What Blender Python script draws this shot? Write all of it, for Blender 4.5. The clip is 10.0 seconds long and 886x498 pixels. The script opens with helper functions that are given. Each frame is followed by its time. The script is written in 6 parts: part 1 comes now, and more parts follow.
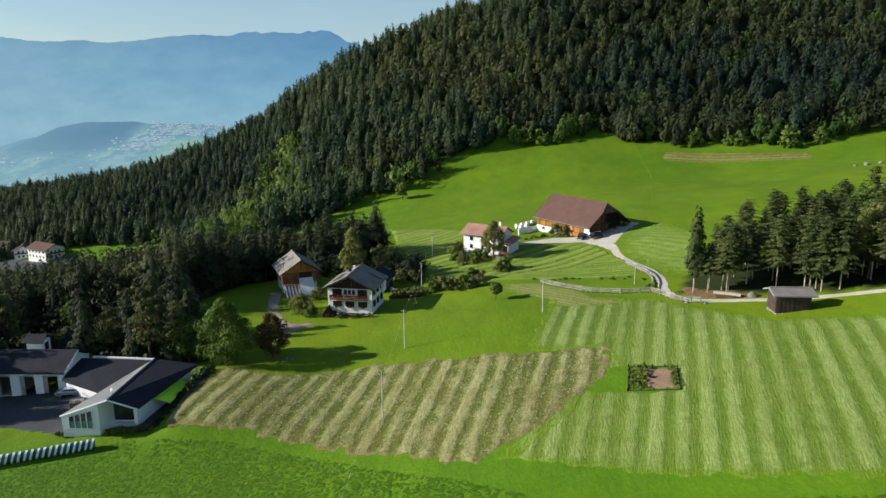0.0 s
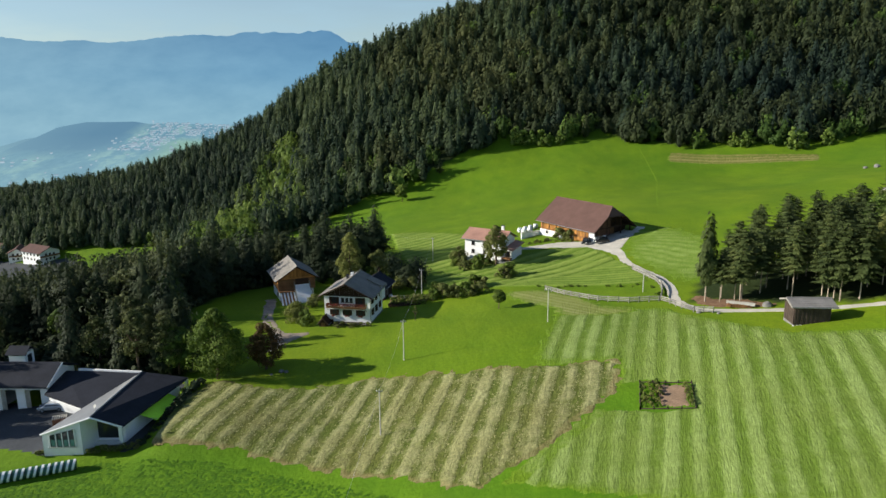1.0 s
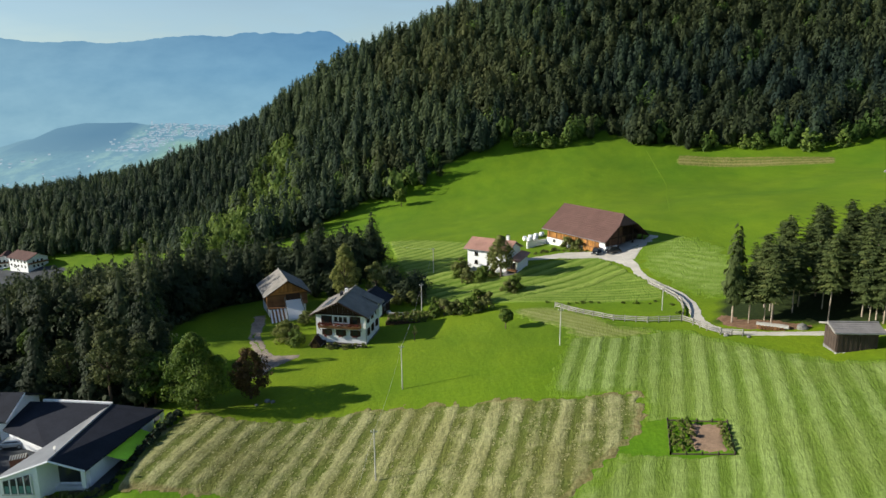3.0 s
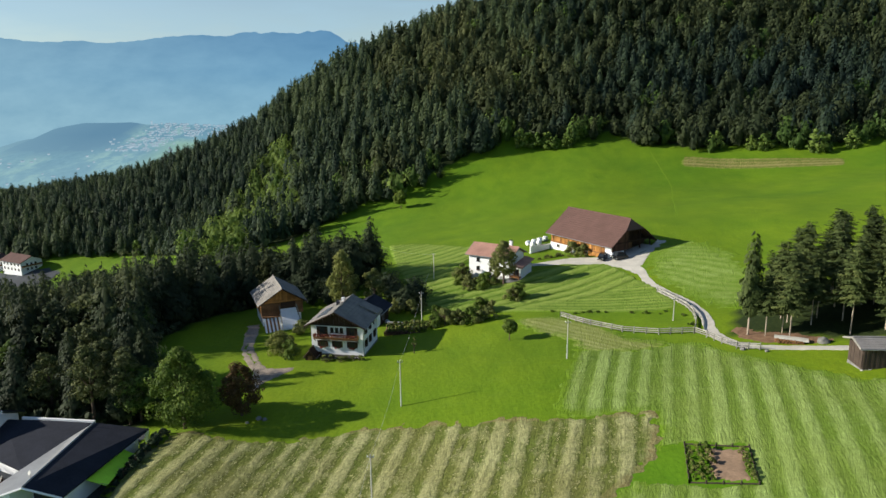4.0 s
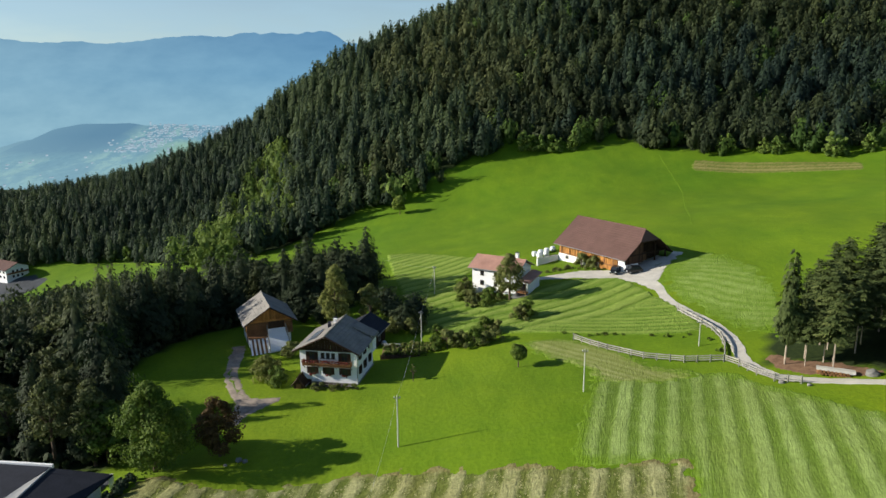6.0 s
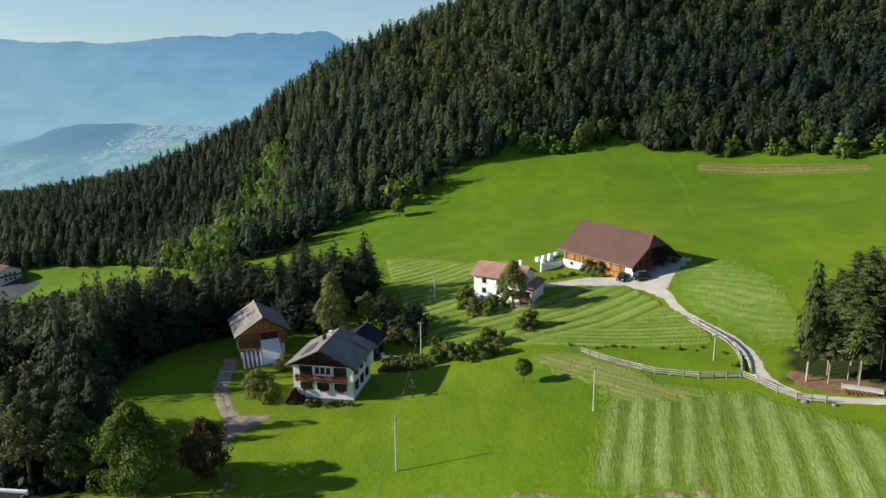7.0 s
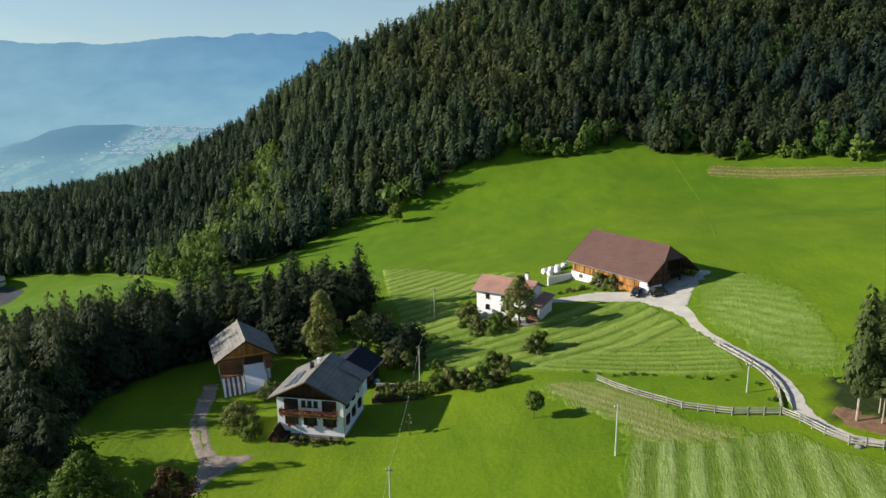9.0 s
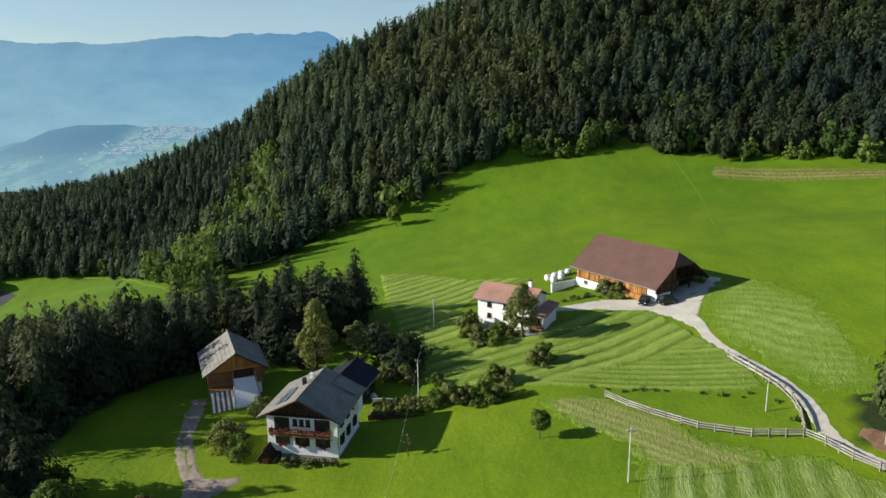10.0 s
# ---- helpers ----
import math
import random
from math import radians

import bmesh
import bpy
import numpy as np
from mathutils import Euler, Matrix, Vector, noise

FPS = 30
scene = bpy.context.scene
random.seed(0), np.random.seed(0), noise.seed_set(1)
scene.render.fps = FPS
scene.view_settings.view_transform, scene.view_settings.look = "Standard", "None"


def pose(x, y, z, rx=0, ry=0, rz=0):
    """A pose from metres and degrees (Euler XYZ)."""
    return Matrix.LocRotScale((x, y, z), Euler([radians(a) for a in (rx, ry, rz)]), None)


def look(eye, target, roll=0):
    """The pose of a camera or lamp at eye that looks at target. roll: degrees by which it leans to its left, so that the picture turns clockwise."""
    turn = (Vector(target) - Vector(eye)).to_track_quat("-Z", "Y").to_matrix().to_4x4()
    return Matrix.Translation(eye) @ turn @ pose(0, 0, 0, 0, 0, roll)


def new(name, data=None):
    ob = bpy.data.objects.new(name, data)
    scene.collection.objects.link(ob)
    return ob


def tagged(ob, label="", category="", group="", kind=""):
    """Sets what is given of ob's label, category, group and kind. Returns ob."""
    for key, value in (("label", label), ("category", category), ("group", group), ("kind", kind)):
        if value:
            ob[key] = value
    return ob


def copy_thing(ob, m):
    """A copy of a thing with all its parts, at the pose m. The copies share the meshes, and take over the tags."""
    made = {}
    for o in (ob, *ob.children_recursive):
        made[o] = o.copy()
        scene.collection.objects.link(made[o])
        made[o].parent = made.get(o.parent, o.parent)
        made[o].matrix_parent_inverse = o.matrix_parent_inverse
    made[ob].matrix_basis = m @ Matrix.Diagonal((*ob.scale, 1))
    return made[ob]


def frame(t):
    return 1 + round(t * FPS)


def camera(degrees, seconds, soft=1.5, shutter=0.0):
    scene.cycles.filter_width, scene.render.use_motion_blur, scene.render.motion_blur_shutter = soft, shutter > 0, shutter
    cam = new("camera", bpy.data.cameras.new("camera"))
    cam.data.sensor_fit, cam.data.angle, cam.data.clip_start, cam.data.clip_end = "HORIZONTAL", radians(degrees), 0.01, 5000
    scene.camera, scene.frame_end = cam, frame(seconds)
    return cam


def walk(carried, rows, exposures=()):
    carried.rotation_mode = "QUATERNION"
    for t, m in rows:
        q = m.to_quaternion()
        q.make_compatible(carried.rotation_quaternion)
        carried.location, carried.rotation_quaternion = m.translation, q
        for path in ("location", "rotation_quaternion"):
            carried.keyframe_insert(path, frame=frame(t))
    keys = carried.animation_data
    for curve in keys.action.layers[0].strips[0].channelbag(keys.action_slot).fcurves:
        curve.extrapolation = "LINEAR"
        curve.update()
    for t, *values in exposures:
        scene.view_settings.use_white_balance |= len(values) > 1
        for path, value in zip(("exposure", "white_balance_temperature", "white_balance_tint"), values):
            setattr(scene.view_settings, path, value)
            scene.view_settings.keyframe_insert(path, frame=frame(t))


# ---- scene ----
cam = camera(64, 10.0, soft=1.5)
PATH = [
    (0, (0.143, 1.201, -0.246), (0.185, 3.149, -0.695), -0.5),
    (0.5, (0.133, 4.24, -0.221), (0.175, 6.189, -0.67), -0.6),
    (1, (0.153, 7.188, -0.203), (0.194, 9.137, -0.652), -0.5),
    (1.5, (0.139, 10.18, -0.181), (0.181, 12.128, -0.63), -0.5),
    (2, (0.068, 13.289, -0.175), (0.111, 15.237, -0.623), -0.6),
    (2.5, (0.052, 16.346, -0.156), (0.094, 18.295, -0.604), -0.6),
    (4, (0.084, 25.858, -0.013), (0.125, 27.807, -0.462), -0.6),
    (4.5, (0.081, 28.937, -0.012), (0.121, 30.886, -0.46), -0.6),
    (5, (0.039, 32.162, 0.023), (0.079, 34.111, -0.425), -0.6),
    (5.5, (0.021, 35.318, 0.02), (0.062, 37.267, -0.427), -0.6),
    (7, (0.026, 44.86, 0.093), (0.068, 46.809, -0.354), -0.6),
    (7.5, (0.054, 47.964, 0.113), (0.097, 49.913, -0.335), -0.7),
    (8, (0.06, 51.095, 0.113), (0.103, 53.044, -0.334), -0.7),
    (8.5, (0.072, 54.17, 0.091), (0.116, 56.119, -0.356), -0.7),
    (9, (0.063, 57.275, 0.073), (0.108, 59.224, -0.373), -0.7),
    (9.5, (0.044, 60.347, 0.028), (0.09, 62.296, -0.418), -0.7),
    (10, (0.114, 63.422, 0.003), (0.161, 65.371, -0.443), -0.7),
]
walk(cam, [(t, look(eye, target, roll)) for t, eye, target, roll in PATH])

# ---- sky, sun, exposure ----
scene.view_settings.exposure = 0.45
SUN = Vector((-0.928, 0.02, 0.372))  # the way to the sun
world = bpy.data.worlds.new("sky")
scene.world = world
world.use_nodes = True
wn, wl = world.node_tree.nodes, world.node_tree.links
sky = wn.new("ShaderNodeTexSky")
sky.sky_type, sky.sun_disc = "NISHITA", False
sky.sun_elevation, sky.sun_rotation = math.asin(SUN.z), math.atan2(SUN.x, SUN.y)
sky.altitude, sky.air_density, sky.dust_density, sky.ozone_density = 1000, 1.0, 0.6, 2.0
wtex = wn.new("ShaderNodeTexCoord")
wmap = wn.new("ShaderNodeMapping")
wmap.inputs["Scale"].default_value = (3.0, 3.0, 14.0)
wl.new(wtex.outputs["Generated"], wmap.inputs["Vector"])
wnoise = wn.new("ShaderNodeTexNoise")
wnoise.inputs["Scale"].default_value, wnoise.inputs["Detail"].default_value = 1.7, 7
wl.new(wmap.outputs[0], wnoise.inputs["Vector"])
wramp = wn.new("ShaderNodeValToRGB")
wramp.color_ramp.elements[0].position, wramp.color_ramp.elements[0].color = 0.38, (0.28, 0.28, 0.28, 1)
wramp.color_ramp.elements[1].position, wramp.color_ramp.elements[1].color = 0.68, (1, 1, 1, 1)
wl.new(wnoise.outputs["Fac"], wramp.inputs[0])
# haze thins out from the horizon to the zenith
wsep = wn.new("ShaderNodeSeparateXYZ")
wl.new(wtex.outputs["Generated"], wsep.inputs[0])
whaze = wn.new("ShaderNodeMapRange")
whaze.interpolation_type = "SMOOTHSTEP"
whaze.inputs["From Min"].default_value, whaze.inputs["From Max"].default_value = 0.0, 0.4
whaze.inputs["To Min"].default_value, whaze.inputs["To Max"].default_value = 1.0, 0.03
wl.new(wsep.outputs["Z"], whaze.inputs["Value"])
wmul = wn.new("ShaderNodeMath")
wmul.operation = "MULTIPLY"
wl.new(wramp.outputs[0], wmul.inputs[0])
wl.new(whaze.outputs[0], wmul.inputs[1])
wmix = wn.new("ShaderNodeMix")
wmix.data_type = "RGBA"
wl.new(wmul.outputs[0], wmix.inputs["Factor"])
wl.new(sky.outputs[0], wmix.inputs["A"])
wmix.inputs["B"].default_value = (3.35, 5.1, 6.2, 1)
wl.new(wmix.outputs["Result"], wn["Background"].inputs[0])
wn["Background"].inputs[1].default_value = 0.086
sun = new("sun", bpy.data.lights.new("sun", "SUN"))
sun.data.energy, sun.data.angle, sun.data.color = 5.25, radians(0.6), (1.0, 0.94, 0.82)
sun.matrix_world = look(SUN * 200, (0, 0, 0))

# ---- materials ----
def nodes_of(name):
    m = bpy.data.materials.new(name)
    m.use_nodes = True
    return m, m.node_tree.nodes, m.node_tree.links, m.node_tree.nodes["Principled BSDF"]


def ramp(n, stops):
    r = n.new("ShaderNodeValToRGB")
    e = r.color_ramp.elements
    for i, (pos, col) in enumerate(stops):
        el = e[i] if i < 2 else e.new(pos)
        el.position, el.color = pos, (*col, 1)
    return r


def noise_at(n, l, vec, scale, detail=4, stretch=None, rough=0.6):
    if stretch:
        mp = n.new("ShaderNodeMapping")
        mp.inputs["Scale"].default_value = stretch
        l.new(vec, mp.inputs["Vector"])
        vec = mp.outputs[0]
    t = n.new("ShaderNodeTexNoise")
    t.inputs["Scale"].default_value, t.inputs["Detail"].default_value = scale, detail
    t.inputs["Roughness"].default_value = rough
    l.new(vec, t.inputs["Vector"])
    return t.outputs["Fac"]


def mixed(n, l, fac, a, b, mode="MIX"):
    x = n.new("ShaderNodeMix")
    x.data_type, x.blend_type = "RGBA", mode
    for sock, val in (("Factor", fac), ("A", a), ("B", b)):
        if isinstance(val, (int, float)):
            x.inputs[sock].default_value = val
        elif isinstance(val, tuple):
            x.inputs[sock].default_value = (*val, 1)
        else:
            l.new(val, x.inputs[sock])
    return x.outputs["Result"]


def span(n, l, value, lo, hi, a, b):
    r = n.new("ShaderNodeMapRange")
    r.inputs["From Min"].default_value, r.inputs["From Max"].default_value = lo, hi
    r.inputs["To Min"].default_value, r.inputs["To Max"].default_value = a, b
    l.new(value, r.inputs["Value"])
    return r.outputs[0]


def shade(col, k):
    return tuple(min(1, c * k) for c in col)


def plain(name, col, scale=0.6, spread=0.25, fine=9.0, rough=0.85, bump=0.25, metal=0.0, stretch=None, vary=0.0, bump_dist=0.03):
    """A worn surface: broad stains, fine grain and relief on one colour."""
    m, n, l, b = nodes_of(name)
    geo = n.new("ShaderNodeNewGeometry")
    pos = geo.outputs["Position"]
    big = noise_at(n, l, pos, scale, 4)
    small = noise_at(n, l, pos, fine, 3, stretch)
    rb = ramp(n, ((0.3, shade(col, 1 - spread)), (0.7, shade(col, 1 + spread))))
    l.new(big, rb.inputs[0])
    rs = ramp(n, ((0.25, (1 - spread * 0.9,) * 3), (0.75, (1 + spread * 0.5,) * 3)))
    l.new(small, rs.inputs[0])
    out = mixed(n, l, 1.0, rb.outputs[0], rs.outputs[0], "MULTIPLY")
    if vary:
        info = n.new("ShaderNodeObjectInfo")
        rv = ramp(n, ((0.0, (1 - vary,) * 3), (1.0, (1, 1, 1))))
        l.new(info.outputs["Random"], rv.inputs[0])
        out = mixed(n, l, 1.0, out, rv.outputs[0], "MULTIPLY")
    l.new(out, b.inputs["Base Color"])
    b.inputs["Roughness"].default_value, b.inputs["Metallic"].default_value = rough, metal
    b.inputs["Specular IOR Level"].default_value = 0.5 if rough < 0.5 else 0.2
    if bump:
        bp = n.new("ShaderNodeBump")
        bp.inputs["Strength"].default_value, bp.inputs["Distance"].default_value = bump, bump_dist
        l.new(small, bp.inputs["Height"])
        l.new(bp.outputs[0], b.inputs["Normal"])
    return m


def leafy(name, dark, light, tip=None, rough=0.75):
    """Foliage: tint of each tree, of each spray, and a little light through the leaf."""
    m, n, l, b = nodes_of(name)
    at = n.new("ShaderNodeAttribute")
    at.attribute_name = "tint"
    geo = n.new("ShaderNodeNewGeometry")
    info = n.new("ShaderNodeObjectInfo")
    add = n.new("ShaderNodeMath")
    add.operation = "ADD"
    l.new(at.outputs["Fac"], add.inputs[0])
    mul = n.new("ShaderNodeMath")
    mul.operation, mul.inputs[1].default_value = "MULTIPLY", 0.35
    l.new(info.outputs["Random"], mul.inputs[0])
    l.new(mul.outputs[0], add.inputs[1])
    r = ramp(n, ((0.05, dark), (0.95, light)) if tip is None else ((0.05, dark), (0.75, light), (1.0, tip)))
    l.new(add.outputs[0], r.inputs[0])
    isl = ramp(n, ((0.0, (0.78, 0.8, 0.76)), (1.0, (1.15, 1.13, 1.1))))
    l.new(geo.outputs["Random Per Island"], isl.inputs[0])
    out = mixed(n, l, 1.0, r.outputs[0], isl.outputs[0], "MULTIPLY")
    l.new(out, b.inputs["Base Color"])
    b.inputs["Roughness"].default_value = rough
    b.inputs["Specular IOR Level"].default_value = 0.25
    tr = n.new("ShaderNodeBsdfTranslucent")
    l.new(out, tr.inputs["Color"])
    mx = n.new("ShaderNodeMixShader")
    mx.inputs[0].default_value = 0.32
    l.new(b.outputs[0], mx.inputs[1])
    l.new(tr.outputs[0], mx.inputs[2])
    l.new(mx.outputs[0], n["Material Output"].inputs["Surface"])
    return m


def meadow_material():
    m, n, l, b = nodes_of("meadow_grass")
    geo = n.new("ShaderNodeNewGeometry")
    pos = geo.outputs["Position"]
    broad = noise_at(n, l, pos, 0.022, 3)
    mid = noise_at(n, l, pos, 0.16, 5, (1.0, 0.5, 1.0))
    fine = noise_at(n, l, pos, 1.6, 5)
    wisps = noise_at(n, l, pos, 0.5, 4, (0.25, 1.3, 1.0))
    r0 = ramp(n, ((0.32, (0.104, 0.190, 0.006)), (0.68, (0.152, 0.228, 0.007))))
    l.new(broad, r0.inputs[0])
    # darker, deeper green above the farm
    high = ramp(n, ((0.32, (0.086, 0.176, 0.005)), (0.68, (0.122, 0.204, 0.006))))
    l.new(broad, high.inputs[0])
    sep = n.new("ShaderNodeSeparateXYZ")
    l.new(pos, sep.inputs[0])
    grass = mixed(n, l, span(n, l, sep.outputs["Y"], 215, 310, 0.0, 1.0), r0.outputs[0], high.outputs[0])
    # lush unmown grass below the hay fields
    lush = ramp(n, ((0.32, (0.082, 0.188, 0.006)), (0.68, (0.118, 0.226, 0.008))))
    l.new(broad, lush.inputs[0])
    grass = mixed(n, l, span(n, l, sep.outputs["Y"], 116, 102, 0.0, 1.0), grass, lush.outputs[0])
    r1 = ramp(n, ((0.3, (0.78, 0.84, 0.78)), (0.7, (1.14, 1.08, 1.08))))
    l.new(mid, r1.inputs[0])
    c = mixed(n, l, 1.0, grass, r1.outputs[0], "MULTIPLY")
    r2 = ramp(n, ((0.3, (0.66, 0.74, 0.62)), (0.72, (1.18, 1.14, 1.15))))
    l.new(fine, r2.inputs[0])
    c = mixed(n, l, 0.55, c, r2.outputs[0], "MULTIPLY")
    r3 = ramp(n, ((0.55, (0, 0, 0)), (0.8, (0.16, 0.16, 0.16))))
    l.new(wisps, r3.inputs[0])
    c = mixed(n, l, r3.outputs[0], c, (0.19, 0.27, 0.045))
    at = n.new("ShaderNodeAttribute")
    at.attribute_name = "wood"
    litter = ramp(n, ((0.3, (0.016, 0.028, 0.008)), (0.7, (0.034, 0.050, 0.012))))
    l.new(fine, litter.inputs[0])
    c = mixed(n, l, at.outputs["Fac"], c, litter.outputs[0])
    l.new(c, b.inputs["Base Color"])
    b.inputs["Roughness"].default_value = 0.9
    b.inputs["Specular IOR Level"].default_value = 0.15
    bp = n.new("ShaderNodeBump")
    bp.inputs["Strength"].default_value, bp.inputs["Distance"].default_value = 0.45, 0.22
    l.new(fine, bp.inputs["Height"])
    bq = n.new("ShaderNodeBump")
    bq.inputs["Strength"].default_value, bq.inputs["Distance"].default_value = 0.3, 1.0
    l.new(mid, bq.inputs["Height"])
    l.new(bq.outputs[0], bp.inputs["Normal"])
    l.new(bp.outputs[0], b.inputs["Normal"])
    return m


def hay_material(name, low, high, streak, grit=0.6, comb=0.1, patchy=None, edge=((0.100, 0.180, 0.010), (0.150, 0.245, 0.016))):
    """Cut grass: the attribute row is how thick the hay lies."""
    m, n, l, b = nodes_of(name)
    geo = n.new("ShaderNodeNewGeometry")
    pos = geo.outputs["Position"]
    at = n.new("ShaderNodeAttribute")
    at.attribute_name = "row"
    fine = noise_at(n, l, pos, 2.2, 6)
    turn = n.new("ShaderNodeVectorRotate")
    turn.rotation_type = "Z_AXIS"
    turn.inputs["Angle"].default_value = radians(-72)
    l.new(pos, turn.inputs["Vector"])
    lines = noise_at(n, l, turn.outputs[0], 1.3, 4, (comb * 0.7, 1.0, 0.3))
    base = ramp(n, ((0.1, low), (0.9, high)))
    thin = noise_at(n, l, turn.outputs[0], 3.4, 5, (comb, 1.0, 0.3), 0.7)
    both = n.new("ShaderNodeMath")
    both.operation = "ADD"
    half = n.new("ShaderNodeMath")
    half.operation, half.inputs[1].default_value = "MULTIPLY_ADD", 1.3
    half.inputs[2].default_value = -0.65
    l.new(thin, half.inputs[0])
    l.new(lines, both.inputs[0])
    l.new(half.outputs[0], both.inputs[1])
    s = n.new("ShaderNodeMath")
    s.operation = "MULTIPLY_ADD"
    l.new(both.outputs[0], s.inputs[0])
    s.inputs[1].default_value = streak
    l.new(at.outputs["Fac"], s.inputs[2])
    s2 = n.new("ShaderNodeMath")
    s2.operation, s2.inputs[1].default_value = "SUBTRACT", streak * 0.5
    l.new(s.outputs[0], s2.inputs[0])
    l.new(s2.outputs[0], base.inputs[0])
    r2 = ramp(n, ((0.28, (1 - grit,) * 3), (0.72, (1 + grit * 0.35,) * 3)))
    l.new(fine, r2.inputs[0])
    c = mixed(n, l, 1.0, base.outputs[0], r2.outputs[0], "MULTIPLY")
    if patchy:
        spots = ramp(n, ((0.42, (0, 0, 0)), (0.68, (0.6, 0.6, 0.6))))
        l.new(noise_at(n, l, pos, 0.075, 5), spots.inputs[0])
        c = mixed(n, l, spots.outputs[0], c, mixed(n, l, 1.0, r2.outputs[0], patchy, "MULTIPLY"))
    # towards the rim the cut grass thins out into standing turf
    rim = n.new("ShaderNodeAttribute")
    rim.attribute_name = "rim"
    patch = n.new("ShaderNodeMath")
    patch.operation, patch.inputs[1].default_value = "MULTIPLY_ADD", 1.2
    l.new(noise_at(n, l, pos, 0.9, 5), patch.inputs[0])
    patch.inputs[2].default_value = -0.6
    rim_sum = n.new("ShaderNodeMath")
    rim_sum.operation, rim_sum.use_clamp = "ADD", True
    l.new(rim.outputs["Fac"], rim_sum.inputs[0])
    l.new(patch.outputs[0], rim_sum.inputs[1])
    soft_rim = ramp(n, ((0.15, (0, 0, 0)), (0.75, (1, 1, 1))))
    l.new(rim_sum.outputs[0], soft_rim.inputs[0])
    turf = ramp(n, ((0.3, edge[0]), (0.7, edge[1])))
    l.new(fine, turf.inputs[0])
    c = mixed(n, l, soft_rim.outputs[0], turf.outputs[0], c)
    l.new(c, b.inputs["Base Color"])
    b.inputs["Roughness"].default_value = 0.95
    b.inputs["Specular IOR Level"].default_value = 0.1
    bp = n.new("ShaderNodeBump")
    bp.inputs["Strength"].default_value, bp.inputs["Distance"].default_value = 0.8, 0.22
    l.new(both.outputs[0], bp.inputs["Height"])
    l.new(bp.outputs[0], b.inputs["Normal"])
    return m


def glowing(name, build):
    """Far distance as a glowing backdrop, with the haze put into its colours."""
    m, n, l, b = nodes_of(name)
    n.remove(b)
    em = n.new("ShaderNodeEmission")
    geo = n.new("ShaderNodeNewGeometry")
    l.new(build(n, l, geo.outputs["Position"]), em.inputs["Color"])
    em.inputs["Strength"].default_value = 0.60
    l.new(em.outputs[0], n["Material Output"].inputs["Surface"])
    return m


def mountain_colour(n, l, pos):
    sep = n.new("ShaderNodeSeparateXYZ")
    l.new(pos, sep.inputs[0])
    # haze painted in: paler low down and to the left
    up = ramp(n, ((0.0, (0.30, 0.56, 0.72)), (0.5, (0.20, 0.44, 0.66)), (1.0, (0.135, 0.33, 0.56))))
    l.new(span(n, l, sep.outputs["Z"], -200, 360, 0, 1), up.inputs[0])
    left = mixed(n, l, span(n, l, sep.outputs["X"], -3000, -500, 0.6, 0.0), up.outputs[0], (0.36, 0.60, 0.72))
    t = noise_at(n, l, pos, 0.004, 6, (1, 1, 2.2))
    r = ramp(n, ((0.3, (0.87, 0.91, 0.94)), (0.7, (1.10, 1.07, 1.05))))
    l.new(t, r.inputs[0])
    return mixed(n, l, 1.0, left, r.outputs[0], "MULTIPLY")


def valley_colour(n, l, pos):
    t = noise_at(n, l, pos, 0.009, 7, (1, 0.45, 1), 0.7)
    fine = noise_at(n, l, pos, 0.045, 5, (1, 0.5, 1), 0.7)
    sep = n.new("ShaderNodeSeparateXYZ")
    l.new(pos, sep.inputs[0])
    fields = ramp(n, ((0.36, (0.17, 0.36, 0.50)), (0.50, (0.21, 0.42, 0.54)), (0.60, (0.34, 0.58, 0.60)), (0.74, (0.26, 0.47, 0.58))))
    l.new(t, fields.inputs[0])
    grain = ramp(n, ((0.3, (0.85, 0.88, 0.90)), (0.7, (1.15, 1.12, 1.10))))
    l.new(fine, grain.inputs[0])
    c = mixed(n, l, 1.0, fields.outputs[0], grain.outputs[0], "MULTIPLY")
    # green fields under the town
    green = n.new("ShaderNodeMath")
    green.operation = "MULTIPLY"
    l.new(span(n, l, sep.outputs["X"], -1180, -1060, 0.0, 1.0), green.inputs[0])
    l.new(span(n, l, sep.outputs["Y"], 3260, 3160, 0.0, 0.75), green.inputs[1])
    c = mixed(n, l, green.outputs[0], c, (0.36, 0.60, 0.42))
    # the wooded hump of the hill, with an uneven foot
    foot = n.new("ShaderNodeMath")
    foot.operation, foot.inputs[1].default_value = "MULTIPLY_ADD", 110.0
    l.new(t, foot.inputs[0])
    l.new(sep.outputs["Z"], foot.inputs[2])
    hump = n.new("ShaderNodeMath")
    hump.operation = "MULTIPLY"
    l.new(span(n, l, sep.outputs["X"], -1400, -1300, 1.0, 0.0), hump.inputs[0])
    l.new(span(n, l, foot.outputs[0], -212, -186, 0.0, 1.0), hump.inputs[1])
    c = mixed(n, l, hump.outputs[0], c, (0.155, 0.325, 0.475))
    # haze painted over the left end and the valley floor
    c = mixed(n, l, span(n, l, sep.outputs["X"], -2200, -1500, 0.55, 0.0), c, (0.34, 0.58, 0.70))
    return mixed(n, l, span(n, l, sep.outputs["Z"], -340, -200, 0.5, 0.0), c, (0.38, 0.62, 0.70))


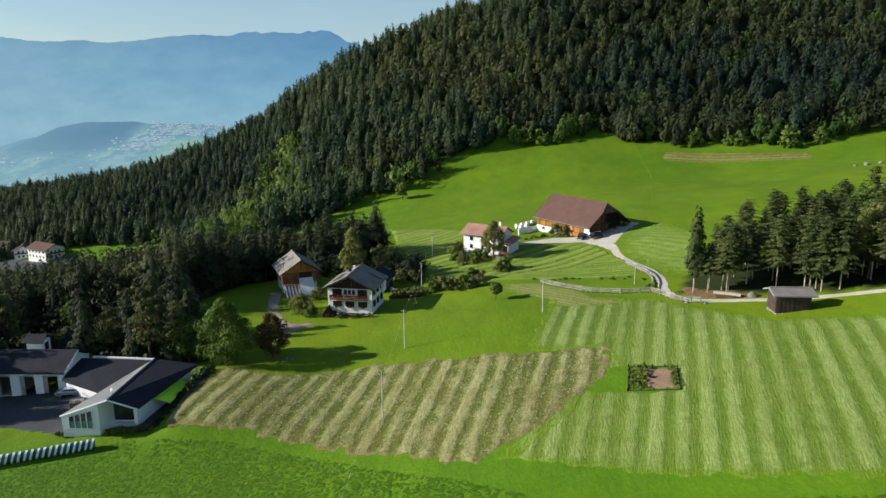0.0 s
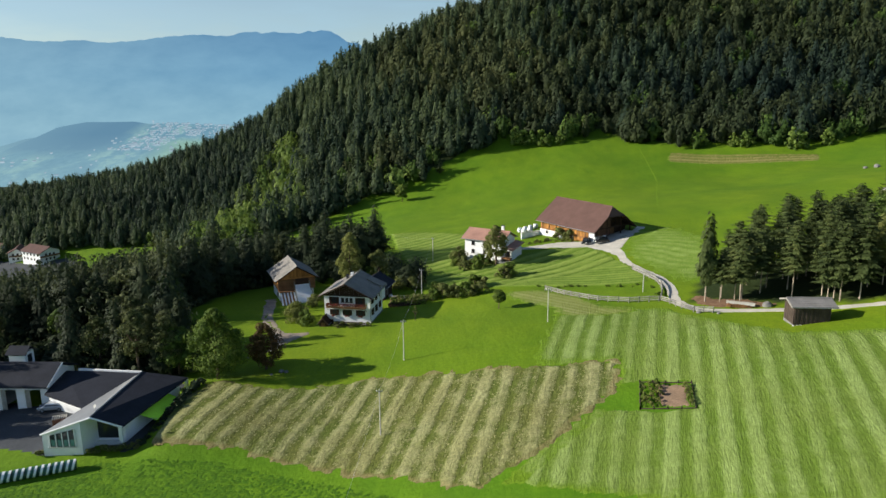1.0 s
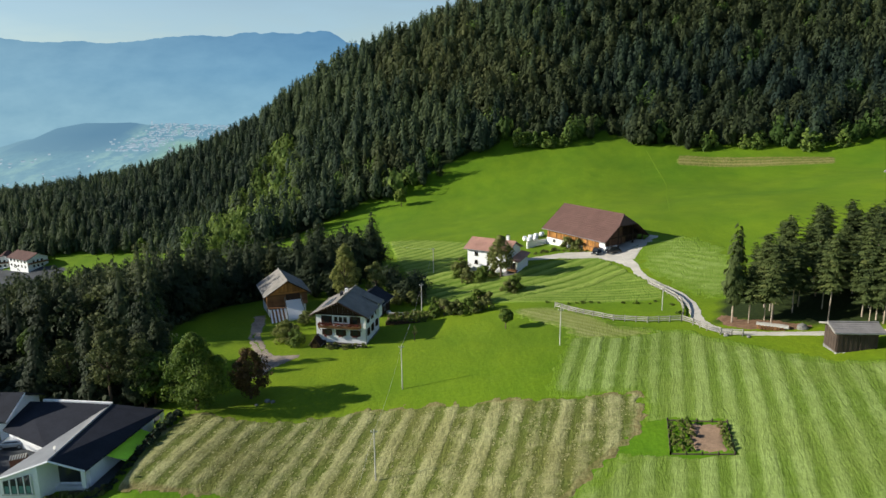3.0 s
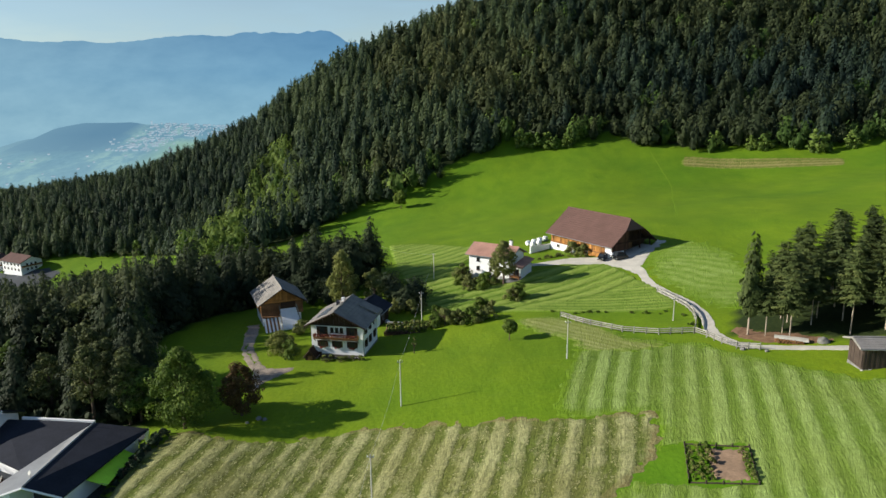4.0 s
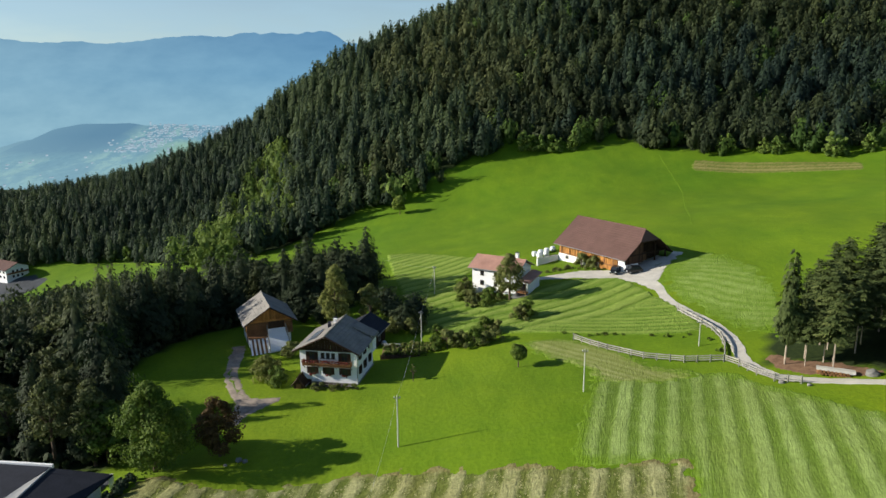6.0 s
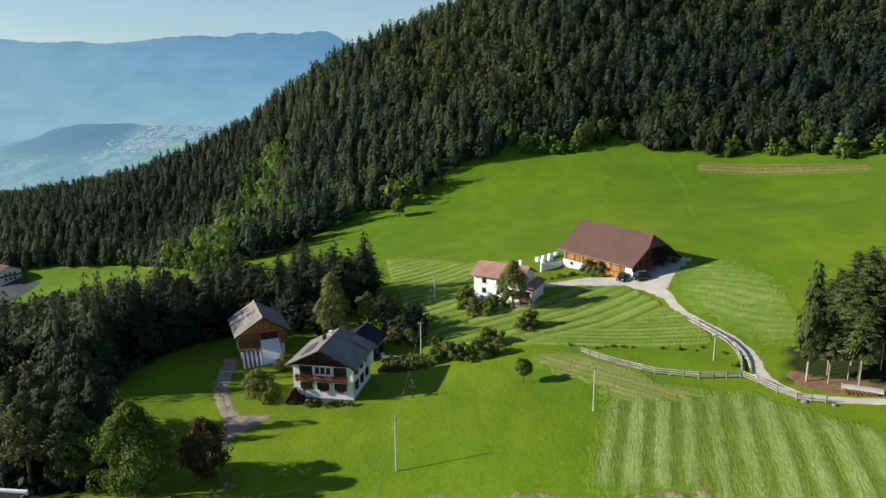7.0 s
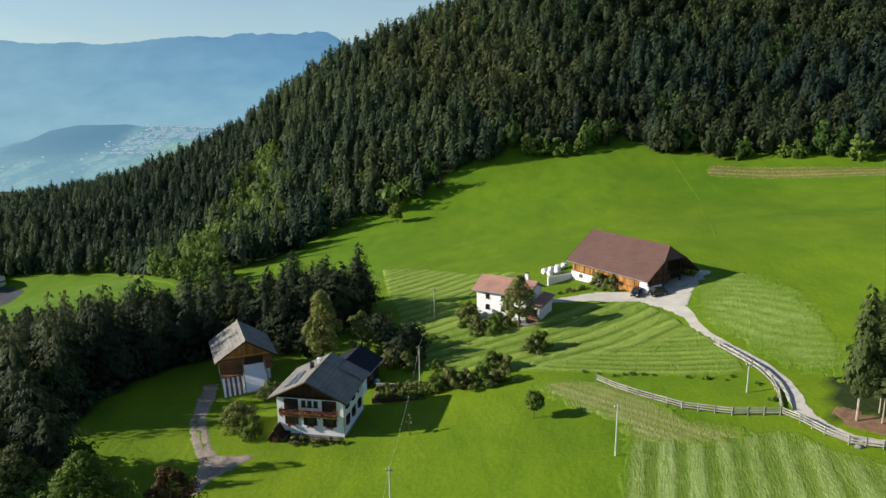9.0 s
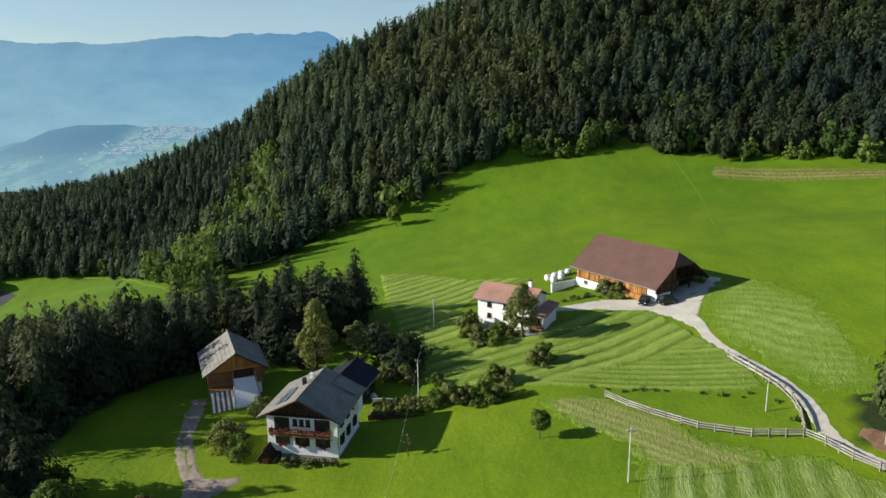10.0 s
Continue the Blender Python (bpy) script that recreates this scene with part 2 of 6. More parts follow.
M = {}
M["meadow"] = meadow_material()
M["hay_tan"] = hay_material("tan_hay", (0.118, 0.150, 0.028), (0.375, 0.372, 0.168), 0.85, 0.42, 0.45, (0.190, 0.180, 0.055), ((0.150, 0.130, 0.045), (0.270, 0.225, 0.100)))
M["hay_pale"] = hay_material("pale_cut_grass", (0.126, 0.200, 0.026), (0.265, 0.352, 0.100), 0.15, 0.24, 0.3, (0.190, 0.255, 0.052))
M["hay_green"] = hay_material("green_cut_grass", (0.112, 0.196, 0.020), (0.262, 0.345, 0.070), 0.3, 0.18, 0.5, (0.200, 0.285, 0.045))
M["hay_worn"] = hay_material("worn_hay", (0.180, 0.225, 0.042), (0.330, 0.345, 0.130), 0.3, 0.2, 0.6, (0.235, 0.255, 0.075))
M["hay_bank"] = hay_material("pale_bank_hay", (0.150, 0.245, 0.026), (0.270, 0.365, 0.092), 0.3, 0.18, 0.6, (0.150, 0.245, 0.022))
M["stubble"] = hay_material("stubble", (0.14, 0.17, 0.03), (0.27, 0.245, 0.085), 0.6, 0.3)
M["gravel"] = plain("pale_gravel", (0.50, 0.47, 0.41), 0.35, 0.15, 3.0, 0.95, 0.3)
M["asphalt"] = plain("worn_asphalt", (0.062, 0.068, 0.076), 0.12, 0.3, 4.0, 0.9, 0.2)
M["dirt"] = plain("trodden_dirt", (0.31, 0.255, 0.205), 0.5, 0.3, 3.0, 0.95, 0.4)
M["needle_earth"] = plain("needle_strewn_earth", (0.21, 0.125, 0.075), 0.8, 0.3, 4.0, 0.95, 0.4)
M["soil"] = plain("garden_soil", (0.26, 0.175, 0.115), 0.8, 0.25, 5.0, 0.95, 0.5)
M["plaster"] = plain("white_plaster", (0.84, 0.84, 0.84), 0.3, 0.06, 5.0, 0.9, 0.1)
M["concrete"] = plain("pale_concrete", (0.52, 0.51, 0.48), 0.4, 0.15, 4.0, 0.9, 0.2)
M["wood"] = plain("brown_boards", (0.27, 0.135, 0.060), 0.5, 0.25, 6.0, 0.8, 0.4, stretch=(1, 1, 0.15), vary=0.35)
M["brown_wood"] = plain("red_brown_boards", (0.125, 0.062, 0.040), 0.5, 0.25, 6.0, 0.8, 0.3, stretch=(1, 1, 0.15), vary=0.3)
M["orange_wood"] = plain("honey_boards", (0.52, 0.24, 0.065), 0.5, 0.25, 6.0, 0.75, 0.4, stretch=(1, 1, 0.15), vary=0.45)
M["shingle"] = plain("weathered_shingle", (0.255, 0.238, 0.225), 0.5, 0.15, 3.5, 0.85, 0.5, stretch=(1, 1, 3), bump_dist=0.05)
M["dark_wood"] = plain("dark_stained_boards", (0.055, 0.030, 0.019), 0.5, 0.3, 6.0, 0.8, 0.4, stretch=(1, 1, 0.15), vary=0.3)
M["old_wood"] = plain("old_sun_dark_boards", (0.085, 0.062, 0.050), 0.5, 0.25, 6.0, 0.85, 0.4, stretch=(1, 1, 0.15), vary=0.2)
M["grey_wood"] = plain("weathered_grey_wood", (0.36, 0.34, 0.30), 0.8, 0.25, 7.0, 0.85, 0.4, vary=0.35)
M["slate"] = plain("grey_roof_slate", (0.235, 0.218, 0.195), 0.5, 0.2, 3.5, 0.85, 0.12, stretch=(1, 1, 3), bump_dist=0.03)
M["dark_slate"] = plain("dark_roof_tile", (0.022, 0.025, 0.036), 0.5, 0.2, 3.5, 0.85, 0.5, stretch=(1, 1, 3), bump_dist=0.05)
M["brown_tile"] = plain("brown_roof_tile", (0.125, 0.070, 0.058), 0.4, 0.14, 3.5, 0.75, 0.5, stretch=(1, 1, 3), bump_dist=0.05)
M["red_tile"] = plain("faded_red_roof_tile", (0.40, 0.225, 0.175), 0.4, 0.18, 3.5, 0.8, 0.5, stretch=(1, 1, 3), bump_dist=0.05)
M["metal_roof"] = plain("zinc_sheet", (0.32, 0.32, 0.32), 0.4, 0.12, 2.0, 0.45, 0.1, metal=0.4)
M["glass"] = plain("dark_window_glass", (0.03, 0.035, 0.04), 1.0, 0.1, 3.0, 0.08, 0.0)
M["panel"] = plain("solar_glass", (0.16, 0.19, 0.23), 1.0, 0.1, 3.0, 0.12, 0.0)
M["lime"] = plain("lime_awning_cloth", (0.50, 0.90, 0.06), 0.6, 0.06, 3.0, 0.8, 0.1)
M["white_cloth"] = plain("white_film", (0.82, 0.83, 0.84), 0.8, 0.06, 4.0, 0.35, 0.2)
M["green_film"] = plain("dark_green_film", (0.022, 0.10, 0.075), 0.8, 0.2, 4.0, 0.35, 0.3)
M["pole"] = plain("bleached_pole_wood", (0.50, 0.48, 0.42), 0.8, 0.12, 6.0, 0.8, 0.2)
M["wire"] = plain("bare_wire", (0.45, 0.45, 0.43), 1.0, 0.1, 3.0, 0.6, 0.0)
M["bark"] = plain("tree_bark", (0.115, 0.082, 0.058), 0.6, 0.3, 5.0, 0.95, 0.6, stretch=(1, 1, 0.25))
M["pale_bark"] = plain("pale_pine_bark", (0.44, 0.36, 0.28), 0.6, 0.25, 5.0, 0.95, 0.5, stretch=(1, 1, 0.25))
M["stone"] = plain("grey_field_stone", (0.20, 0.195, 0.18), 0.6, 0.2, 4.0, 0.9, 0.5)
M["flower"] = plain("red_balcony_flowers", (0.16, 0.035, 0.025), 2.0, 0.45, 9.0, 0.8, 0.4)
M["silver_paint"] = plain("silver_car_paint", (0.50, 0.53, 0.57), 1.0, 0.03, 3.0, 0.25, 0.0, metal=0.5)
M["black_paint"] = plain("black_car_paint", (0.018, 0.020, 0.024), 1.0, 0.03, 3.0, 0.2, 0.0)
M["tyre"] = plain("tyre_rubber", (0.02, 0.02, 0.02), 1.0, 0.1, 6.0, 0.9, 0.0)
# the blue in these needles stands in for haze over the hill
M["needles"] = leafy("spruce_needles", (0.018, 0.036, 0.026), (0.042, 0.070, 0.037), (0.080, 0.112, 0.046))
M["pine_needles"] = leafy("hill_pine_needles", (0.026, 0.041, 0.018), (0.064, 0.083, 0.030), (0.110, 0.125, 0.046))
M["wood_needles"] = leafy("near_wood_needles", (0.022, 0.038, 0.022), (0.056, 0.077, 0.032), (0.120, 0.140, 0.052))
M["olive_pine"] = leafy("olive_pine_needles", (0.034, 0.050, 0.020), (0.085, 0.104, 0.036), (0.150, 0.165, 0.058))
M["birch_leaves"] = leafy("light_olive_leaves", (0.098, 0.128, 0.028), (0.235, 0.25, 0.068))
M["tuft"] = leafy("hay_tufts", (0.20, 0.205, 0.065), (0.42, 0.40, 0.19))
M["grass_tuft"] = leafy("grass_tufts", (0.068, 0.182, 0.006), (0.108, 0.236, 0.009))
# spruce needles coloured lighter, for the sun on the grove
M["grove_needles"] = leafy("sunlit_spruce_needles", (0.030, 0.048, 0.016), (0.096, 0.128, 0.038), (0.17, 0.195, 0.062))
M["leaves"] = leafy("broad_leaves", (0.050, 0.098, 0.014), (0.125, 0.185, 0.026), (0.20, 0.25, 0.042))
M["forest_leaves"] = leafy("forest_leaves", (0.042, 0.084, 0.016), (0.110, 0.178, 0.034), (0.175, 0.245, 0.050))
M["olive_leaves"] = leafy("olive_leaves", (0.082, 0.110, 0.028), (0.205, 0.222, 0.066))
M["red_leaves"] = leafy("copper_leaves", (0.052, 0.040, 0.015), (0.115, 0.068, 0.026), (0.12, 0.11, 0.03))
M["teal_glass"] = plain("teal_curtained_glass", (0.12, 0.26, 0.25), 1.0, 0.15, 3.0, 0.15, 0.0)
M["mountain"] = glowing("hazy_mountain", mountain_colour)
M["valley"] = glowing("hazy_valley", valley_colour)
M["far_wall"] = glowing("hazy_far_wall", lambda n, l, p: mixed(n, l, noise_at(n, l, p, 0.03, 3), (0.24, 0.43, 0.58), (0.66, 0.80, 0.90)))
M["far_roof"] = glowing("hazy_far_roof", lambda n, l, p: mixed(n, l, 0.0, (0.24, 0.33, 0.42), (0, 0, 0)))


# ---- building blocks of meshes ----
def part(name, bm, material, parent=None, label=""):
    me = bpy.data.meshes.new(name)
    bm.to_mesh(me)
    bm.free()
    if material is not None:
        me.materials.append(material)
    ob = new(name, me)
    ob.parent = parent
    if label:
        tagged(ob, label)
    return ob


def thing(name, m, label, category, group="", kind=""):
    ob = new(name)
    ob.matrix_world = m
    ob.empty_display_size = 0.5
    return tagged(ob, label, category, group, kind)


def mesh_of(name, verts, tris, material, attr=None, values=None, parent=None):
    """A mesh of triangles from arrays."""
    verts, tris = np.asarray(verts, np.float32), np.asarray(tris, np.int32)
    me = bpy.data.meshes.new(name)
    me.vertices.add(len(verts))
    me.vertices.foreach_set("co", verts.ravel())
    me.loops.add(tris.size)
    me.loops.foreach_set("vertex_index", tris.ravel())
    me.polygons.add(len(tris))
    me.polygons.foreach_set("loop_start", np.arange(0, tris.size, 3, dtype=np.int32))
    me.update(calc_edges=True)
    if attr:
        me.attributes.new(attr, "FLOAT", "POINT").data.foreach_set("value", np.asarray(values, np.float32))
    me.materials.append(material)
    ob = new(name, me)
    ob.parent = parent
    return ob


def box(bm, x0, x1, y0, y1, z0, z1, m=None):
    c = Matrix.Translation(((x0 + x1) / 2, (y0 + y1) / 2, (z0 + z1) / 2)) @ Matrix.Diagonal((x1 - x0, y1 - y0, z1 - z0, 1))
    return bmesh.ops.create_cube(bm, size=1, matrix=(m @ c) if m else c)["verts"]


def boxed(*dims, bevel=0.0):
    bm = bmesh.new()
    box(bm, *dims)
    if bevel:
        bmesh.ops.bevel(bm, geom=bm.edges[:], offset=bevel, segments=2, affect="EDGES")
    return bm


def extruded(outline, push):
    """A flat outline pushed along a vector."""
    bm = bmesh.new()
    vs = [bm.verts.new(p) for p in outline]
    f = bm.faces.new(vs)
    r = bmesh.ops.extrude_face_region(bm, geom=[f])
    bmesh.ops.translate(bm, verts=[v for v in r["geom"] if isinstance(v, bmesh.types.BMVert)], vec=push)
    bmesh.ops.recalc_face_normals(bm, faces=bm.faces[:])
    return bm


def rod(bm, a, b, r0, r1=None, sides=6):
    a, b = Vector(a), Vector(b)
    d = b - a
    q = d.to_track_quat("Z", "Y").to_matrix().to_4x4()
    bmesh.ops.create_cone(bm, cap_ends=True, segments=sides, radius1=r0, radius2=r0 if r1 is None else r1, depth=d.length,
                          matrix=Matrix.Translation((a + b) / 2) @ q)


def roded(*args, **kw):
    bm = bmesh.new()
    rod(bm, *args, **kw)
    return bm


# ---- the land ----
RELIEF_X = (-340, -210, -120, -60, -20, 20, 65, 130, 300)
RELIEF_Y = (20, 95, 135, 180, 235, 300, 350, 400, 470, 560, 660)
RELIEF = (
    (-78.7, -66, -60, -58, -56, -52, -43, -26, 6),
    (-82, -67, -57, -54.7, -53.9, -46.2, -37.6, -24, 3),
    (-87, -69.5, -60, -53.6, -51, -45, -39.9, -26, 0),
    (-92, -74, -64, -52.5, -51.2, -47.6, -41.6, -29, -4),
    (-100, -81, -68, -62, -53.5, -47.5, -41.0, -33, -6),
    (-111, -88, -70, -64, -57.2, -51, -44.0, -38, -9),
    (-115, -97, -76, -63, -53.5, -46.6, -38.0, -31, -4),
    (-113, -88, -77, -50, -34, -26, -24.5, -18, 14),
    (-96, -71, -56, -20, -4, 1, 10, 14, 42),
    (-86, -67, -26, 11, 28, 44, 54, 68, 86),
    (-136, -112, -62, -14, 13, 33, 56, 85, 120),
)


def knots(values, v):
    """Weights of a smooth curve through the values of a line of control heights."""
    k = np.array(values, float)
    v = np.clip(v, k[0], k[-1])
    n, r = len(k), np.arange(len(v))
    i = np.clip(np.searchsorted(k, v, side="right") - 1, 0, n - 2)
    h = k[i + 1] - k[i]
    t = (v - k[i]) / h
    w = np.zeros((len(v), n))
    w[r, i] += 2 * t ** 3 - 3 * t ** 2 + 1
    w[r, i + 1] += 3 * t ** 2 - 2 * t ** 3
    for j, c in ((i, t ** 3 - 2 * t ** 2 + t), (i + 1, t ** 3 - t ** 2)):
        lo, hi = np.clip(j - 1, 0, n - 1), np.clip(j + 1, 0, n - 1)
        d = k[hi] - k[lo]
        np.add.at(w, (r, hi), c * h / d)
        np.add.at(w, (r, lo), -c * h / d)
    return w


def heights(x, y):
    """Heights of the ground at arrays of x and y."""
    x, y = np.asarray(x, float), np.asarray(y, float)
    shape = x.shape
    x, y = x.ravel(), y.ravel()
    z = np.einsum("ni,ij,nj->n", knots(RELIEF_Y, y), np.array(RELIEF), knots(RELIEF_X, x))
    # past the ridge the land drops into the wide valley
    beyond = np.maximum(np.maximum(y - 660, 0), np.maximum(-340 - x, 0))
    z = z - np.minimum(beyond * 0.45, np.maximum(0, z + 330)) * (1 - np.exp(-beyond / 60))
    z = z + 0.35 * np.sin(x / 9.1 + y / 13.7) * np.sin(y / 11.3 - x / 21) * np.clip((y - 20) / 60, 0, 1)
    # the hay field lies higher than the workshop yard, behind a steep bank
    rise = np.clip((x + 44.2) / 2.6, 0, 1)
    z = z + 1.7 * rise * rise * (3 - 2 * rise) * np.exp(-(np.maximum(0, x + 38) / 13) ** 2) * np.exp(-(np.maximum(0, np.abs(y - 116) - 8) / 5) ** 2)
    return z.reshape(shape)


def ground(x, y):
    return float(heights([x], [y])[0])


def inside(poly, x, y):
    """Which of the points lie inside the outline."""
    x, y = np.asarray(x), np.asarray(y)
    res = np.zeros(x.shape, bool)
    px, py = poly[-1]
    for qx, qy in poly:
        with np.errstate(divide="ignore", invalid="ignore"):
            res ^= ((qy > y) != (py > y)) & (x < (px - qx) * (y - qy) / (py - qy) + qx)
        px, py = qx, qy
    return res


def wavy(x, y, s, seed=0.0):
    """Cheap smooth noise, about -1 to 1."""
    return (np.sin(x / s + 1.7 * np.sin(y / (1.3 * s) + seed)) + np.sin(y / (0.8 * s) - 1.3 * np.sin(x / (1.1 * s) + 2 * seed))) / 2


# outlines of the woods, in metres
HILL_WOOD = [(-350, 640), (-350, 391), (-205, 395), (-150, 386), (-116, 341), (-100, 318), (-62, 316), (-57, 324), (-43, 341), (-26, 352), (-3, 357),
             (19, 373), (38, 382), (40, 390), (58, 384), (78, 381), (96, 388), (104, 369), (123, 351), (146, 346), (174, 328), (260, 318), (330, 640)]
NEAR_WOOD = [(-48, 131), (-45.5, 138), (-50, 147), (-57, 156), (-57, 168), (-53, 180), (-47, 190), (-40, 196), (-28, 200), (-18, 203), (-14, 212), (-14, 224), (-24, 236), (-38, 246),
             (-54, 250), (-74, 240), (-100, 226), (-150, 222), (-230, 236), (-230, 84), (-100, 84), (-86, 100), (-88, 128), (-94, 142), (-76, 139), (-60, 133)]
GROVE = [(52, 140), (57, 136), (66, 130.5), (78, 122.5), (90, 115), (106, 105), (125, 97), (125, 150), (84, 160), (68, 158), (57, 152)]

dense_x, dense_y = np.arange(-120, 200, 2.5), np.arange(55, 400, 2.5)
grow = np.array([200, 230, 270, 330, 420, 560, 800, 1200, 1900, 3000, 4600], float)
gx = np.concatenate([-grow[::-1], [-180, -160, -140], dense_x, grow + 10])
gy = np.concatenate([[-1500, -600, -200, -60, 0, 20, 35, 48], dense_y, np.arange(402, 700, 12), [720, 780, 900, 1100, 1500, 2200, 3200, 4700]])
X, Y = np.meshgrid(gx, gy)
Z = heights(X, Y)
idx = np.arange(X.size).reshape(X.shape)
a, b_, c_, d_ = idx[:-1, :-1].ravel(), idx[:-1, 1:].ravel(), idx[1:, 1:].ravel(), idx[1:, :-1].ravel()
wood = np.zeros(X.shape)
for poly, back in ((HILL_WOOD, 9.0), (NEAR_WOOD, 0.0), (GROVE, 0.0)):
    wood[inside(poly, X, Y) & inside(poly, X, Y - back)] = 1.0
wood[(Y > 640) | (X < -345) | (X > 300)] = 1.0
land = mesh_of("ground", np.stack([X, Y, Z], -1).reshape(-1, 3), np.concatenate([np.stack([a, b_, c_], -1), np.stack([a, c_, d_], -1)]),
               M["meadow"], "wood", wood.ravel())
for p in land.data.polygons:
    p.use_smooth = True
tagged(land, "rolling green alpine meadow sloping up to wooded hills", "ground", kind="structure")


grain_rng = np.random.RandomState(4)
GRAIN = grain_rng.uniform(-1, 1, (512, 512))


def clumps(x, y, s):
    """Uneven small lumps, -1 to 1, about s metres across."""
    u, v = np.asarray(x) / s, np.asarray(y) / s
    i, j = np.floor(u).astype(int), np.floor(v).astype(int)
    fu, fv = u - i, v - j
    fu, fv = fu * fu * (3 - 2 * fu), fv * fv * (3 - 2 * fv)
    g = lambda a, b: GRAIN[a % 512, b % 512]
    return (g(i, j) * (1 - fu) + g(i + 1, j) * fu) * (1 - fv) + (g(i, j + 1) * (1 - fu) + g(i + 1, j + 1) * fu) * fv


def draped(name, poly, step, lift, material, row=None, bump=0.0, label="", category="field", ragged=0.28, holes=(), soft=1.8):
    """A sheet of cut grass or gravel that lies on the ground within an outline, its rim let into the turf."""
    xs = np.arange(min(p[0] for p in poly) - 1, max(p[0] for p in poly) + 1, step)
    ys = np.arange(min(p[1] for p in poly) - 1, max(p[1] for p in poly) + 1, step)
    gx, gy = np.meshgrid(xs, ys)
    cx, cy = gx[:-1, :-1] + step / 2, gy[:-1, :-1] + step / 2
    jx, jy = cx + ragged * (clumps(cx, cy, 1.1) + clumps(cx, cy, 3.0)), cy + ragged * (clumps(cy, cx, 1.0) + clumps(cy, cx, 2.6))
    keep = inside(poly, jx, jy)
    for hole in holes:
        keep &= ~inside(hole, jx, jy)
    amount = row(gx, gy) if row else np.zeros(gx.shape)
    full = np.zeros(gx.shape, bool)
    full[1:-1, 1:-1] = keep[:-1, :-1] & keep[:-1, 1:] & keep[1:, :-1] & keep[1:, 1:]
    rim = np.ones(gx.shape)
    if row:
        near = sum(inside(poly, gx + soft * a, gy + soft * b).astype(float) for a, b in ((1, 0), (-1, 0), (0, 1), (0, -1), (0.5, 0.5), (-0.5, 0.5), (0.5, -0.5), (-0.5, -0.5)))
        rim = np.clip(near / 8 * 1.6 - 0.55, 0, 1)
    gz = heights(gx, gy) + np.where(full, lift + bump * amount * rim, -0.03)
    idx = np.arange(gx.size).reshape(gx.shape)
    q = np.stack([idx[:-1, :-1], idx[:-1, 1:], idx[1:, 1:], idx[1:, :-1]], -1).reshape(-1, 4)[keep.ravel()]
    used, inv = np.unique(q, return_inverse=True)
    q = inv.reshape(-1, 4)
    v = np.stack([gx, gy, gz], -1).reshape(-1, 3)[used]
    ob = mesh_of(name, v, np.concatenate([q[:, :3], q[:, [0, 2, 3]]]), material, "row", amount.ravel()[used])
    ob.data.polygons.foreach_set("use_smooth", np.ones(len(ob.data.polygons), bool))
    if row:
        ob.data.attributes.new("rim", "FLOAT", "POINT").data.foreach_set("value", rim.ravel()[used].astype(np.float32))
    return tagged(ob, label, category, kind="structure")


def rows_at(angle, pitch, sharp, wander, seed, lumpy=0.2, depth=1.0, fine=1.0, square=False, phase=0.0):
    """Windrows: how thick the hay lies across rows that run at an angle."""
    ca, sa = math.cos(radians(angle)), math.sin(radians(angle))

    def f(x, y):
        along = x * ca + y * sa
        across = x * sa - y * ca + wander * wavy(x, y, 11.0, seed)
        k = (across - phase) / pitch + (0.02 if square else 0.06) * clumps(along, across, 3.0)
        own = clumps(np.floor(k + 0.5) * 7.3 + seed * 31, np.zeros_like(k), 1.0)
        wave = np.cos(k * 2 * np.pi)
        w = (0.5 + 0.5 * np.tanh(3 * (wave + 0.25 * own))) * (0.85 + 0.3 * own) if square else (0.5 + 0.5 * wave) ** sharp * (0.85 + 0.35 * own)
        w += fine * (0.16 * np.cos(k * 6 * np.pi + own) + 0.22 * clumps(across * 1.6, along * 0.35, 1.0) + 0.34 * clumps(across * 3.0, along * 0.22, 1.0))
        w = 0.42 + depth * (w - 0.42)
        return np.clip(w + lumpy * (clumps(x, y, 0.6) + clumps(x, y, 1.5)), 0, 1.2)
    return f


TAN_FIELD = [(-38.8, 127.5), (-33, 124.6), (-26.9, 123.4), (-10.4, 124.8), (2, 121.6), (16.8, 117), (31.5, 114.6), (26.5, 103), (20, 97.5), (16.5, 93.2),
             (9, 88), (6, 86), (-2, 91.5), (-13.7, 97.6), (-29.6, 104.6), (-44, 107.3), (-42.6, 117), (-40, 124)]
PALE_FIELD = [(24.6, 139.5), (27.4, 145.8), (31.3, 146.4), (36.3, 142.6), (41.4, 140.0), (46.2, 137.8), (47.8, 132.4), (58.7, 114.2), (75, 106), (96, 98), (92, 58), (50, 69.5), (38, 73.5), (29.5, 76.7), (23, 79.6),
              (8.4, 86.5), (16, 93.4), (20.2, 97.6), (26.6, 103), (31.4, 114.4), (17, 117.2), (20.4, 127.6)]
GRASS_ISLAND = [(31.4, 106.4), (38.4, 103.0), (36.4, 95.0), (29.2, 97.6), (25.0, 99.0), (23.6, 101.6), (27.0, 104.6)]
HAY_ROWS = rows_at(74, 3.37, 1.0, 0.3, 0.3, 0.22, 0.76, 0.85, True, -26.2)
draped("hay_field", TAN_FIELD, 0.33, 0.05, M["hay_tan"], HAY_ROWS, 0.14, "mown field with tan rows of drying hay", holes=[GRASS_ISLAND], ragged=0.8, soft=1.6)
SWATHS = rows_at(71.25, 3.3, 1.0, 0.1, 2.2, 0.14, 0.80, 0.22, True, 7.1)
draped("mown_field", PALE_FIELD, 0.34, 0.04, M["hay_pale"], SWATHS, 0.08, "pale mown field with straight swaths of cut grass", ragged=0.5, holes=[GRASS_ISLAND], soft=3.5)
